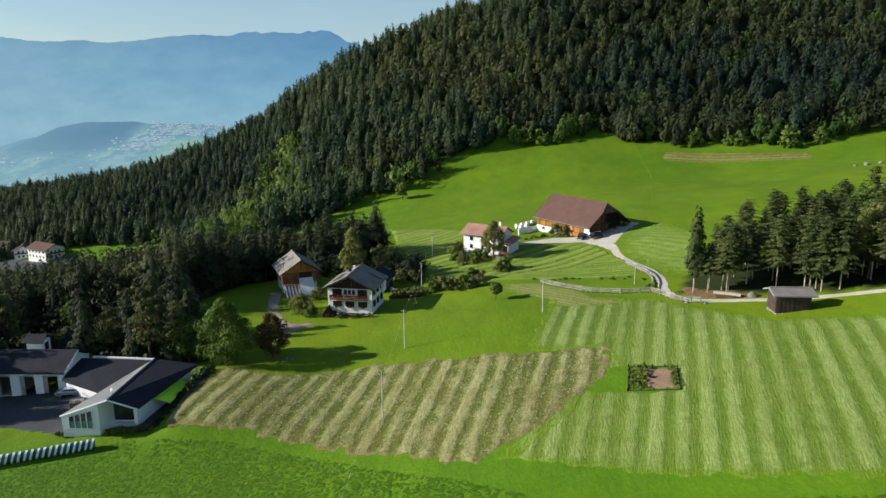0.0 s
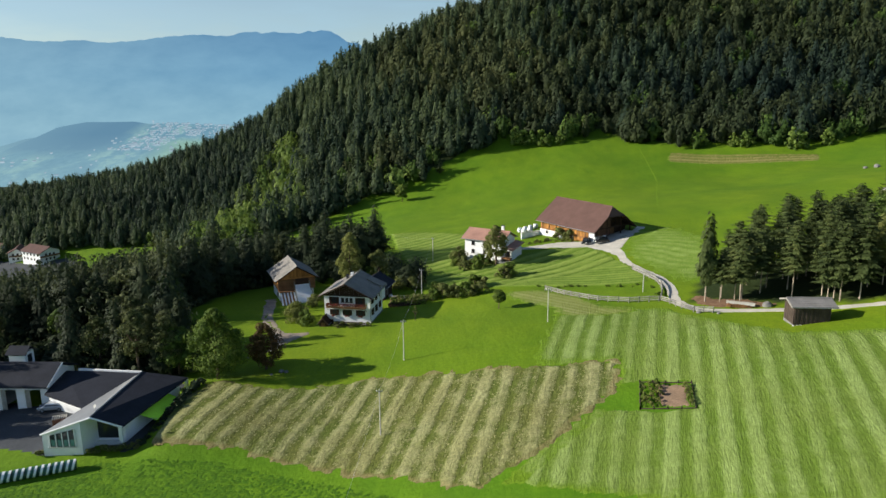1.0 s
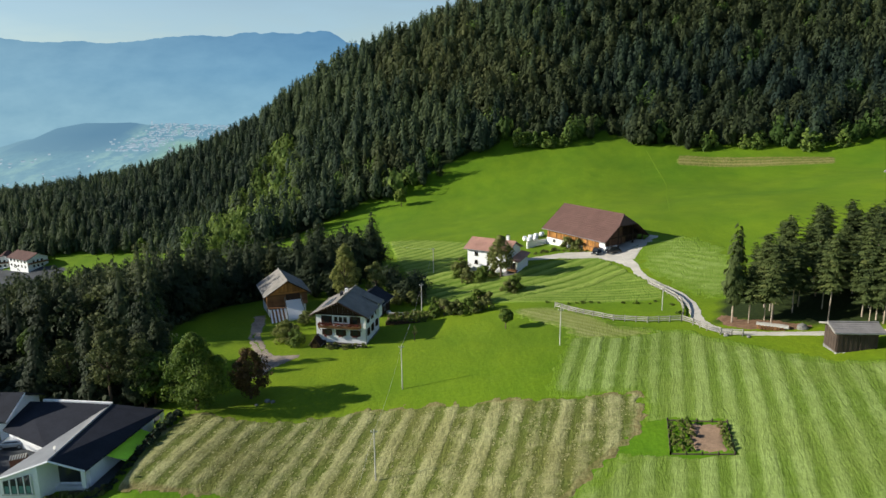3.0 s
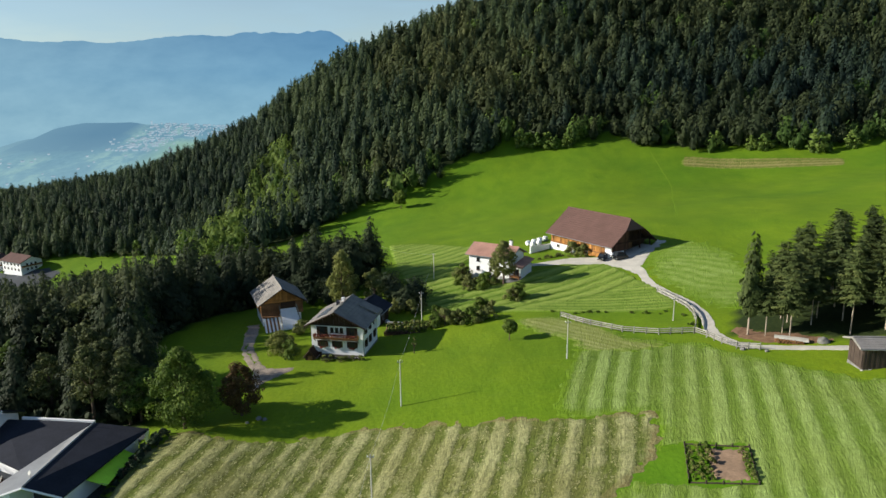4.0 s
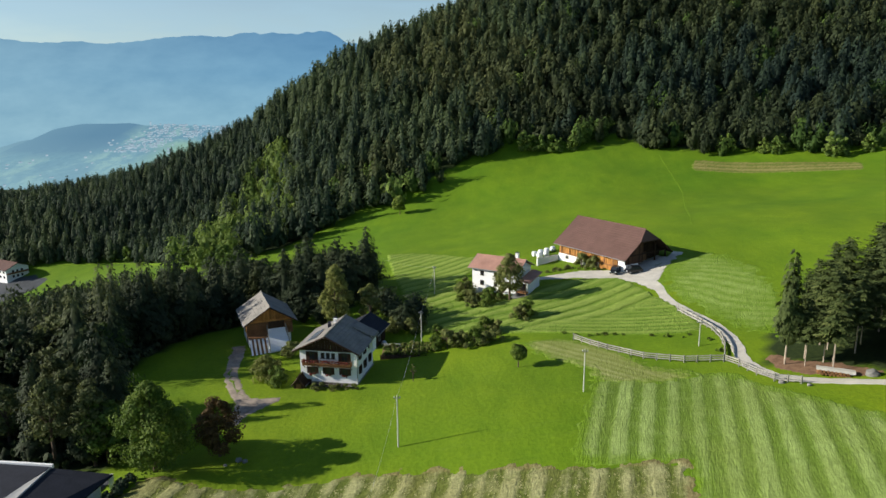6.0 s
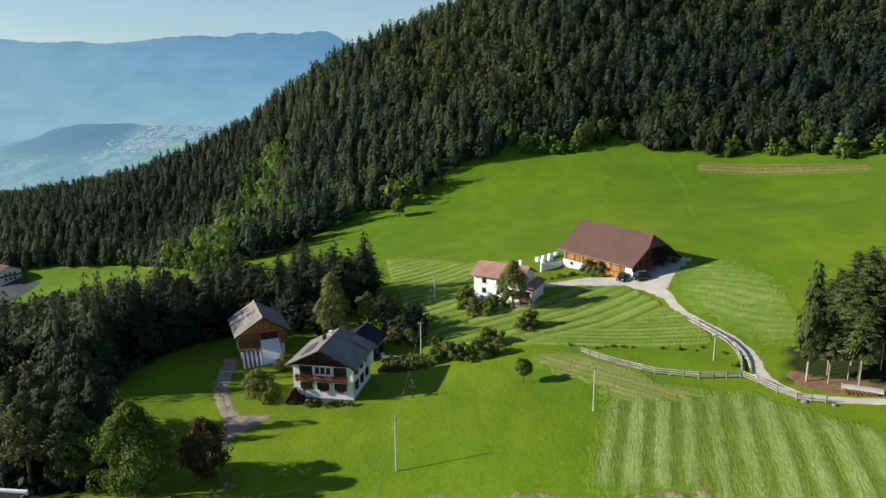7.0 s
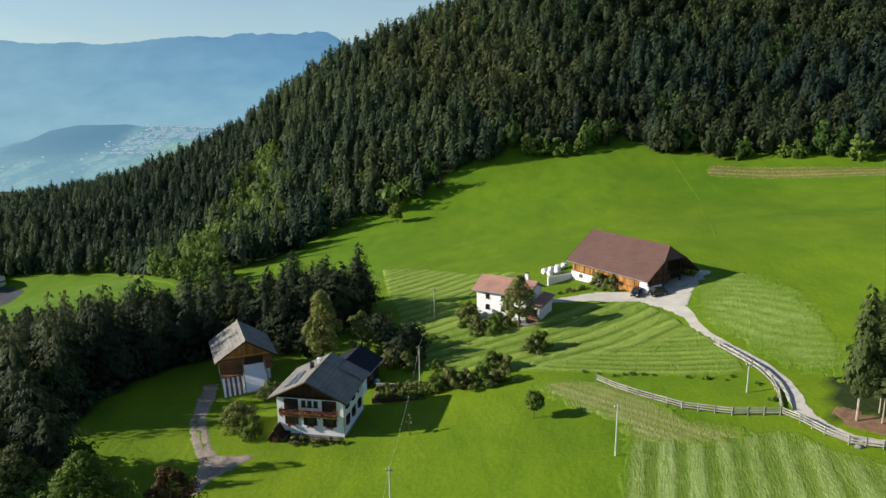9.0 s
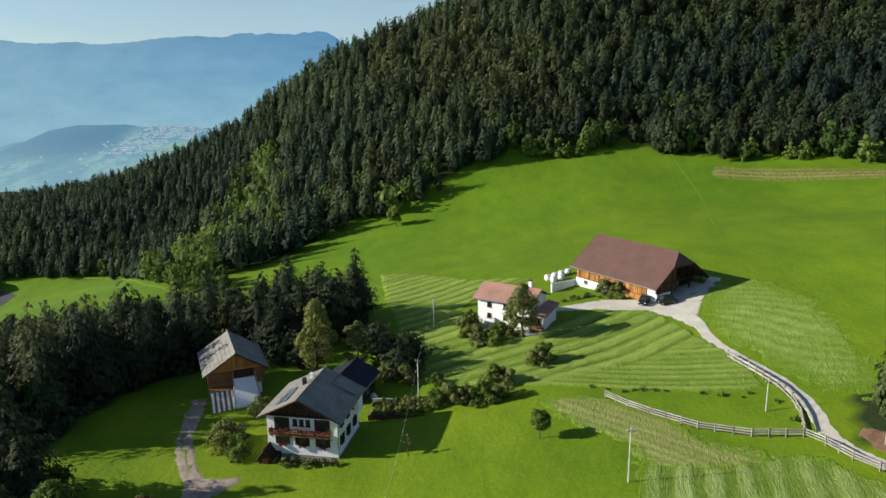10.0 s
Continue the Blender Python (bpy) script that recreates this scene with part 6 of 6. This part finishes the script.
stand(broadleaf("front_bush", 98, 1.3, 0.9, 10, 30, 0.17, "pale green bush along the workshop wall", "olive_leaves", -0.1, "bushes before the workshop", "bush"),
      [(-51.4, 106.4), (-50.2, 106.7), (-48.8, 106.8), (-47.4, 106.9), (-46.2, 107.2), (-45.2, 107.8), (-59.2, 106.4)], rg, 0.7, 1.2)


yard_hedge = broadleaf("yard_hedge", 106, 1.9, 1.2, 16, 40, 0.2, "dark clipped hedge bush below the hay field bank", "needles", -0.1, "hedge beside the workshop", "hedge")
stand(yard_hedge, [(-43.9 + 0.15 * k - 0.9 * (k % 2), 107.6 + 0.75 * k) for k in range(26)], rg, 0.5, 0.8)


# ---- hay and grass tufts, past counting ----
def mounds(rng, xs, ys, lengths, widths, tall, angle, lift=0.0):
    """Low ragged heaps: each a small four-sided mound laid along a row."""
    n = len(xs)
    an = radians(angle) + rng.normal(0, 0.35, n)
    ca, sa = np.cos(an), np.sin(an)
    z = heights(xs, ys) + lift
    pts = []
    for fx, fy, fz in ((-1, 0, -0.2), (0, -1, -0.2), (1, 0, -0.2), (0, 1, -0.2), (0.15, 0.1, 1.0)):
        px, py = fx * lengths * rng.uniform(0.7, 1.2, n), fy * widths * rng.uniform(0.7, 1.2, n)
        pts.append(np.stack([xs + px * ca - py * sa, ys + px * sa + py * ca, z + fz * tall * rng.uniform(0.7, 1.3, n)], -1))
    v = np.stack(pts, 1).reshape(-1, 3)
    base = np.arange(n)[:, None, None] * 5
    t = (base + np.array(((0, 1, 4), (1, 2, 4), (2, 3, 4), (3, 0, 4)))[None]).reshape(-1, 3)
    return v, t, np.repeat(rng.uniform(0, 1, n), 5)


def tufts(name, poly, count, seed, row, strength, lengths, widths, tall, angle, material, label, holes=(), lift=0.08):
    rng = np.random.RandomState(seed)
    x = rng.uniform(min(p[0] for p in poly), max(p[0] for p in poly), count)
    y = rng.uniform(min(p[1] for p in poly), max(p[1] for p in poly), count)
    ok = inside(poly, x, y)
    for a, b in ((1.6, 0), (-1.6, 0), (0, 1.6), (0, -1.6)):
        ok &= inside(poly, x + a, y + b)
    for hole in holes:
        ok &= ~inside(hole, x, y)
    if row:
        ok &= rng.uniform(0, 1, count) < (1 - strength) + strength * row(x, y)
    x, y = x[ok], y[ok]
    n = len(x)
    v, t, c = mounds(rng, x, y, lengths * rng.uniform(0.5, 1.5, n), widths * rng.uniform(0.5, 1.5, n), tall * rng.uniform(0.5, 1.5, n), angle, lift)
    tagged(mesh_of(name, v, t, material, "tint", c), label, "tufts", kind="stuff")


tufts("hay_tufts", TAN_FIELD, 60000, 5, HAY_ROWS, 1.0, 0.26, 0.14, 0.07, 71, M["tuft"], "loose pale hay lying in ragged rows", [GRASS_ISLAND])
FORE_GRASS = [(-48, 106), (-30, 103.5), (-14, 96.5), (5, 85), (18, 75.5), (30, 73.5), (50, 68), (64, 62), (40, 55), (-20, 62), (-60, 76), (-75, 92), (-60, 100)]
tufts("grass_tufts", FORE_GRASS, 42000, 6, None, 0, 0.42, 0.34, 0.07, 20, M["grass_tuft"], "lush uneven tufts of bright meadow grass", lift=0.0)
# ---- fences, poles, vehicles and other small things ----
def plank(p, q2, deep):
    """A board on edge from p to q2."""
    bm = bmesh.new()
    d = q2 - p
    side = Vector((-d.y, d.x, 0)).normalized() * 0.03
    up = Vector((0, 0, deep))
    vs = [bm.verts.new(w) for w in (p - side - up, q2 - side - up, q2 - side + up, p - side + up, p + side - up, q2 + side - up, q2 + side + up, p + side + up)]
    for f in ((0, 1, 2, 3), (7, 6, 5, 4), (0, 4, 5, 1), (3, 2, 6, 7), (0, 3, 7, 4), (1, 5, 6, 2)):
        bm.faces.new([vs[k] for k in f])
    return bm


def rail_fence(line, label, spacing=2.3, height=1.15, mat="grey_wood", rails=3, deep=0.085, first=0.36, pitch=0.30):
    pts = [Vector((x, y, 0)) for x, y in line]
    root = thing("rail_fence", pose(line[0][0], line[0][1], ground(*line[0])), label, "fence")
    base = root.matrix_world.translation
    posts = []
    for p, q2 in zip(pts, pts[1:]):
        n = max(1, round((q2 - p).length / spacing))
        posts += [p.lerp(q2, k / n) for k in range(n)]
    posts.append(pts[-1])
    posts = [Vector((p.x, p.y, ground(p.x, p.y))) - base for p in posts]
    for p in posts:
        part("post", boxed(p.x - 0.08, p.x + 0.08, p.y - 0.08, p.y + 0.08, p.z - 0.4, p.z + height + 0.12), M[mat], root)
    for p, q2 in zip(posts, posts[1:]):
        for k in range(rails):
            z = Vector((0, 0, height * (first + pitch * k)))
            part("rail", plank(p + z, q2 + z, deep), M[mat], root)
    return root


rail_fence([(26.5, 161.4), (28.6, 157.2), (30.8, 153.8), (35.3, 148.0), (40.7, 144.2), (46.3, 142.4)], "pale weathered wooden rail fence across the meadow")
rail_fence([(46.4, 142.4), (47.5, 139.7), (48.4, 135.7), (49.6, 132.7), (52.4, 130.6)], "pale wooden rail fence at the lane's lower bend")
rail_fence([(46.8, 143.2), (48.6, 147.6), (49.7, 152.0), (50.2, 157.0), (49.9, 163.0), (49.2, 171.5)], "pale wooden rail fence along the drive", 2.3, 1.3, "grey_wood", 2, 0.15, 0.32, 0.46)
rail_fence([(29.4, 98.0), (31.6, 105.8), (38.2, 102.6), (36.2, 95.4), (29.4, 98.0)], "low weathered fence round the field garden", 2.0, 0.32, "old_wood", 1)


def utility_pole(x, y, h, label):
    root = thing("utility_pole", pose(x, y, ground(x, y)), label, "pole", "poles across the meadow")
    part("shaft", roded((0, 0, -0.6), (0, 0, h), 0.11, 0.075, 8), M["pole"], root)
    part("crossarm", boxed(-0.45, 0.45, -0.05, 0.05, h - 0.45, h - 0.33), M["grey_wood"], root)
    for s in (-0.38, 0.38):
        part("insulator", roded((s, 0, h - 0.33), (s, 0, h - 0.14), 0.06, 0.04, 6), M["white_cloth"], root)
    return Vector((x, y, ground(x, y) + h - 0.2))


tops = [utility_pole(-7.4, 104.8, 7.6, "pale wooden utility pole in the hay field"), utility_pole(-4.6, 129.3, 7.8, "pale wooden utility pole on the lawn"),
        utility_pole(-1.6, 171.4, 6.7, "pale wooden utility pole by the kitchen garden"), utility_pole(1.4, 206.0, 7.2, "pale wooden utility pole below the slope"),
        utility_pole(-15.0, 228.0, 7.5, "pale wooden utility pole by the wood")]
utility_pole(22.9, 136.5, 6.8, "single pale pole at the field corner")
utility_pole(45.4, 150.4, 4.6, "slim pale pole beside the drive")


def cable(p, q2, sag, label):
    """A hanging wire, one closed tube."""
    pts = [p.lerp(q2, k / 12) - Vector((0, 0, sag * 4 * (k / 12) * (1 - k / 12))) for k in range(13)]
    d = (q2 - p).normalized()
    side = d.cross(Vector((0, 0, 1))).normalized()
    up = side.cross(d)
    bm = bmesh.new()
    rings = [[bm.verts.new(c + (side * math.cos(a) + up * math.sin(a)) * 0.012) for a in (0, 1.57, 3.14, 4.71)] for c in pts]
    for r0, r1 in zip(rings, rings[1:]):
        for k in range(4):
            bm.faces.new((r0[k], r0[(k + 1) % 4], r1[(k + 1) % 4], r1[k]))
    bm.faces.new(rings[0])
    bm.faces.new(rings[-1])
    bmesh.ops.recalc_face_normals(bm, faces=bm.faces[:])
    tagged(part("overhead_cable", bm, M["wire"]), label, "cable", "cables between the poles")


start = Vector((-11.5, 72.0, ground(-11.5, 72) + 4.5))
cable(start, tops[0], 0.8, "thin overhead cable running out over the hay field")
for p, q2 in zip(tops, tops[1:]):
    cable(p, q2, 1.0, "thin overhead cable strung between two poles")

# kitchen gardens
rng = random.Random(77)


def soil_bed(name, poly, label):
    ob = draped(name, poly, 0.4, 0.10, M["soil"], label=label, category="garden bed", ragged=0.15)
    return ob


soil_bed("garden_bed", [(33.2, 104.6), (37.6, 102.3), (35.8, 96.2), (32.2, 97.6)], "bare reddish soil bed in the field garden")
veg = [broadleaf("vegetable_plant", 101 + k, 0.9, 0.55, 7, 16, 0.16, "leafy vegetable plant in the garden", ("leaves", "birch_leaves")[k], -0.1, "vegetables in the gardens", "plant") for k in range(2)]
places = [(30.2 + 0.9 * (k % 3) + rng.uniform(-0.2, 0.2) + 0.25 * (k // 3), 98.6 + 0.95 * (k // 3) - 0.35 * (k % 3)) for k in range(21)]
places += [(37.0 - 0.16 * k, 101.6 - 0.85 * k) for k in range(7)]
places += [(-9.0 + rng.uniform(0, 10.0), 165.0 + rng.uniform(0, 5.0)) for k in range(130)]
for k, root in enumerate(veg):
    stand(root, places[k::2], rng, 0.7, 1.5)
glass_house = thing("cold_frame", pose(-8.9, 172.2, ground(-8.9, 172.2), 0, 0, 10) @ Matrix.Diagonal((0.6, 0.6, 0.6, 1)), "low arched garden tunnel of pale film", "tunnel")
bm = bmesh.new()
for k in range(8):
    a0, a1 = math.pi * k / 8, math.pi * (k + 1) / 8
    vs = [bm.verts.new((math.cos(t) * 0.9, y, math.sin(t) * 0.9)) for t, y in ((a0, 0), (a1, 0), (a1, 2.6), (a0, 2.6))]
    bm.faces.new(vs)
bmesh.ops.remove_doubles(bm, verts=bm.verts[:], dist=0.001)
bmesh.ops.solidify(bm, geom=bm.faces[:], thickness=0.04)
part("cover", bm, M["white_cloth"], glass_house)
for y in (0.05, 1.3, 2.55):
    part("hoop", roded((-0.92, y, 0), (-0.92, y, 0.3), 0.03), M["grey_wood"], glass_house)


def vehicle(name, x, y, turn, paint, label, van=False):
    root = thing(name, pose(x, y, ground(x, y) + 0.1, 0, 0, turn), label, "car", "parked cars")
    h = 1.75 if van else 1.42
    side = [(-2.1, 0.35), (-2.15, 0.75), (-1.95, 0.95), (-1.35, 1.0), (-0.75, h), (1.1, h), (1.75, 1.0), (2.1, 0.92), (2.15, 0.4)]
    bm = bmesh.new()
    vs = [bm.verts.new((px, -0.86, pz)) for px, pz in side]
    f = bm.faces.new(vs)
    r = bmesh.ops.extrude_face_region(bm, geom=[f])
    bmesh.ops.translate(bm, verts=[v for v in r["geom"] if isinstance(v, bmesh.types.BMVert)], vec=(0, 1.72, 0))
    for v in bm.verts:
        if v.co.z > 1.2:
            v.co.y *= 0.8
    bmesh.ops.recalc_face_normals(bm, faces=bm.faces[:])
    bmesh.ops.bevel(bm, geom=bm.edges[:], offset=0.07, segments=2, affect="EDGES")
    part("body", bm, M[paint], root)
    part("windscreen", extruded([(-1.31, -0.66, 1.06), (-0.86, -0.6, h - 0.12), (-0.86, 0.6, h - 0.12), (-1.31, 0.66, 1.06)], (-0.05, 0, 0.03)), M["glass"], root)
    part("rear_window", extruded([(1.68, -0.66, 1.08), (1.24, -0.6, h - 0.12), (1.24, 0.6, h - 0.12), (1.68, 0.66, 1.08)], (0.05, 0, 0.03)), M["glass"], root)
    for s in (-1, 1):
        part("side_window", extruded([(-1.1, s * 0.845, 1.06), (1.45, s * 0.845, 1.06), (1.05, s * 0.735, h - 0.12), (-0.75, s * 0.735, h - 0.12)], (0, s * 0.02, 0)), M["glass"], root)
        for xx in (-1.35, 1.3):
            wheel = part("wheel", roded((xx, s * 0.72, 0.33), (xx, s * 0.9, 0.33), 0.33, sides=14), M["tyre"], root)
            part("rim", roded((xx, s * 0.9, 0.33), (xx, s * 0.93, 0.33), 0.2, sides=10), M["silver_paint"], wheel)
        part("headlight", boxed(-2.2, -2.12, s * 0.62 - 0.16, s * 0.62 + 0.16, 0.68, 0.82), M["white_cloth"], root)


vehicle("silver_car", -64.6, 121.0, 8, "silver_paint", "silver hatchback parked before the garage")
vehicle("dark_car", 48.8, 200.6, 12, "black_paint", "black estate car parked beside the barn", True)
vehicle("dark_van", 45.0, 202.8, 60, "black_paint", "dark van parked at the barn wall", True)

# wrapped bales
for k in range(16):
    x, y = -76.0 + k * 1.56, 94.2 + k * 0.545
    root = thing("wrapped_bale", pose(x, y, ground(x, y) + 0.77, 0, 0, 19), "round silage bale in dark green and white film", "bale", "row of wrapped bales")
    bm = bmesh.new()
    rod(bm, (-0.79, 0, 0), (0.79, 0, 0), 0.78, sides=18)
    bmesh.ops.bevel(bm, geom=[e for e in bm.edges if abs(e.verts[0].co.x - e.verts[1].co.x) < 0.01], offset=0.14, segments=2, affect="EDGES")
    part("film", bm, M["green_film"], root)
    for shift in (-0.4, 0.4):
        bm = roded((shift - 0.17, 0, 0), (shift + 0.17, 0, 0), 0.80, sides=18)
        for vt in bm.verts:
            vt.co.x += 0.3 * vt.co.z
        part("band", bm, M["white_cloth"], root, "slanting white film band")
for k, (x, y) in enumerate(((29.4, 228.6), (31.2, 229.4), (33.0, 230.2), (34.8, 231.0), (30.4, 226.4), (32.4, 227.2))):
    root = thing("white_bale", pose(x, y, ground(x, y) + 0.7, 0, 0, 25), "round bale wrapped in white film", "bale", "white bales by the barn")
    bm = bmesh.new()
    rod(bm, (-0.6, 0, 0), (0.6, 0, 0), 0.75, sides=16)
    bmesh.ops.bevel(bm, geom=[e for e in bm.edges if abs(e.verts[0].co.x - e.verts[1].co.x) < 0.01], offset=0.14, segments=2, affect="EDGES")
    part("film", bm, M["white_cloth"], root)
    part("film_seam", roded((-0.05, 0, 0), (0.05, 0, 0), 0.765, sides=16), M["white_cloth"], root)
wall = thing("yard_wall", pose(28.6, 219.0, ground(28.6, 219.0), 0, 0, 28), "low white yard wall beside the barn", "wall")
part("wall_panel", boxed(0, 7.2, -0.2, 0.2, -0.8, 2.0), M["plaster"], wall)
part("coping", boxed(-0.08, 7.28, -0.27, 0.27, 2.0, 2.1), M["concrete"], wall)

# timber by the lane
pile = thing("log_pile", pose(58.2, 132.4, ground(58.2, 132.4), 0, 0, -28), "stack of pale cut logs under board covers beside the lane", "log pile")
rng = random.Random(9)
for k in range(17):
    row, col = divmod(k, 9)
    part("log", roded((col * 0.5 + (row % 2) * 0.24 - 2.2, -1.0, 0.18 + row * 0.36), (col * 0.5 + (row % 2) * 0.24 - 2.2, 1.0, 0.18 + row * 0.36), 0.2 + rng.uniform(-0.03, 0.03), sides=7), M["wood"], pile)
bm = bmesh.new()
bmesh.ops.create_grid(bm, x_segments=10, y_segments=4, size=1)
for v in bm.verts:
    v.co = Vector((v.co.x * 2.5, v.co.y * 0.85, 0.88 + 0.10 * noise.noise(Vector((v.co.x * 4, v.co.y * 3, 1))) - (0.18 if abs(v.co.y) > 0.9 else 0)))
bmesh.ops.solidify(bm, geom=bm.faces[:], thickness=0.05)
part("cover", bm, M["pole"], pile, "rumpled pale grey cover")


def boulder(x, y, r, seed, label):
    rg = random.Random(seed)
    bm = bmesh.new()
    bmesh.ops.create_icosphere(bm, subdivisions=2, radius=r)
    for v in bm.verts:
        v.co *= 1 + 0.22 * noise.noise(v.co * (1.4 / r) + Vector((seed, 0, 0)))
        v.co.z *= 0.75
    root = part("boulder", bm, M["stone"])
    root.matrix_world = pose(x, y, ground(x, y) + r * 0.3, 0, 0, rg.uniform(0, 360))
    tagged(root, label, "boulder", "field boulders")


for k, (x, y, r) in enumerate(((62.3, 130.4, 0.9), (50.2, 131.8, 0.45), (53.0, 129.6, 0.35), (-27.4, 130.8, 0.5), (-26.4, 130.4, 0.42), (-29.0, 129.6, 0.3), (-35.6, 139.2, 0.35),
                               (164, 262, 1.1), (168, 260, 0.9), (161, 264, 0.8), (131.5, 206, 0.9), (134, 205, 0.7))):
    boulder(x, y, r, k + 1, "rough pale grey field boulder in the grass")

bed = thing("raised_bed", pose(-9.4, 164.8, ground(-7.6, 164.6), 0, 0, -4), "raised kitchen garden bed with a dark wooden palisade", "garden bed")
for k in range(26):
    part("palisade_board", boxed(0.06 + k * 0.42, 0.44 + k * 0.42, -0.12, -0.02, -0.6, 0.75 + 0.08 * ((k * 7) % 3)), M["dark_wood"], bed)
part("soil", boxed(0.05, 10.9, 0.0, 5.6, -0.8, 0.28), M["soil"], bed)
part("back_wall", boxed(0.0, 11.0, 5.62, 5.85, -0.6, 0.9), M["concrete"], bed, "low pale wall behind the bed")
ribbon("far_track", [(-215, 398), (-176, 391), (-142, 377), (-118, 343), (-104, 319), (-91, 303), (-82, 289), (-75, 281)], 1.6, 0.2, M["hay_worn"], "pale grassy track along the rim of the far meadow")
ribbon("foot_track", [(106.0, 361), (104.8, 349.6), (102.5, 332.3), (99.1, 310.2), (91.6, 286.5), (84, 262), (77, 240)], 0.4, 0.03, M["hay_green"], "thin trodden track across the upper meadow")

# the far town, houses too small to count
rng = random.Random(3)
V, T, V2, T2 = [], [], [], []
for k in range(420):
    u = rng.random()
    if u < 0.58:
        x, y = rng.uniform(-1310, -860), rng.uniform(3290, 3555)
    elif u < 0.92:
        x, y = rng.gauss(-1220, 65), rng.uniform(3010, 3260)
    else:
        x, y = rng.uniform(-1750, -1120), rng.uniform(2480, 2950)
    z = float(valley_z(np.array([x]), np.array([y]))[0])
    w, d, h = rng.choice((rng.uniform(1.6, 3.0), rng.uniform(2.5, 6.5))), rng.uniform(3, 6), rng.uniform(2.5, 6.5)
    if k == 0:
        x, y, w, d, h = -1330, 3540, 3.0, 3.0, 17  # the church tower
        z = float(valley_z(np.array([x]), np.array([y]))[0])
    n, n2 = len(V), len(V2)
    V += [(x + sx * w, y + sy * d, z + sz) for sz in (-3, h) for sx, sy in ((-1, -1), (1, -1), (1, 1), (-1, 1))]
    T += [(n + i, n + j, n + 4 + j) for i, j in ((0, 1), (1, 2), (2, 3), (3, 0))] + [(n + i, n + 4 + j, n + 4 + i) for i, j in ((0, 1), (1, 2), (2, 3), (3, 0))]
    V2 += [(x - w * 1.1, y - d * 1.1, z + h), (x + w * 1.1, y - d * 1.1, z + h), (x + w * 1.1, y + d * 1.1, z + h), (x - w * 1.1, y + d * 1.1, z + h), (x - w * 1.1, y, z + h + 1.2), (x + w * 1.1, y, z + h + 1.2)]
    T2 += [(n2, n2 + 1, n2 + 5), (n2, n2 + 5, n2 + 4), (n2 + 3, n2 + 4, n2 + 5), (n2 + 3, n2 + 5, n2 + 2), (n2, n2 + 4, n2 + 3), (n2 + 1, n2 + 2, n2 + 5)]
town = mesh_of("distant_town", V, T, M["far_wall"])
tagged(town, "pale houses of a hazy town on the valley hill", "town", kind="stuff")
mesh_of("roofs", V2, T2, M["far_roof"], parent=town)
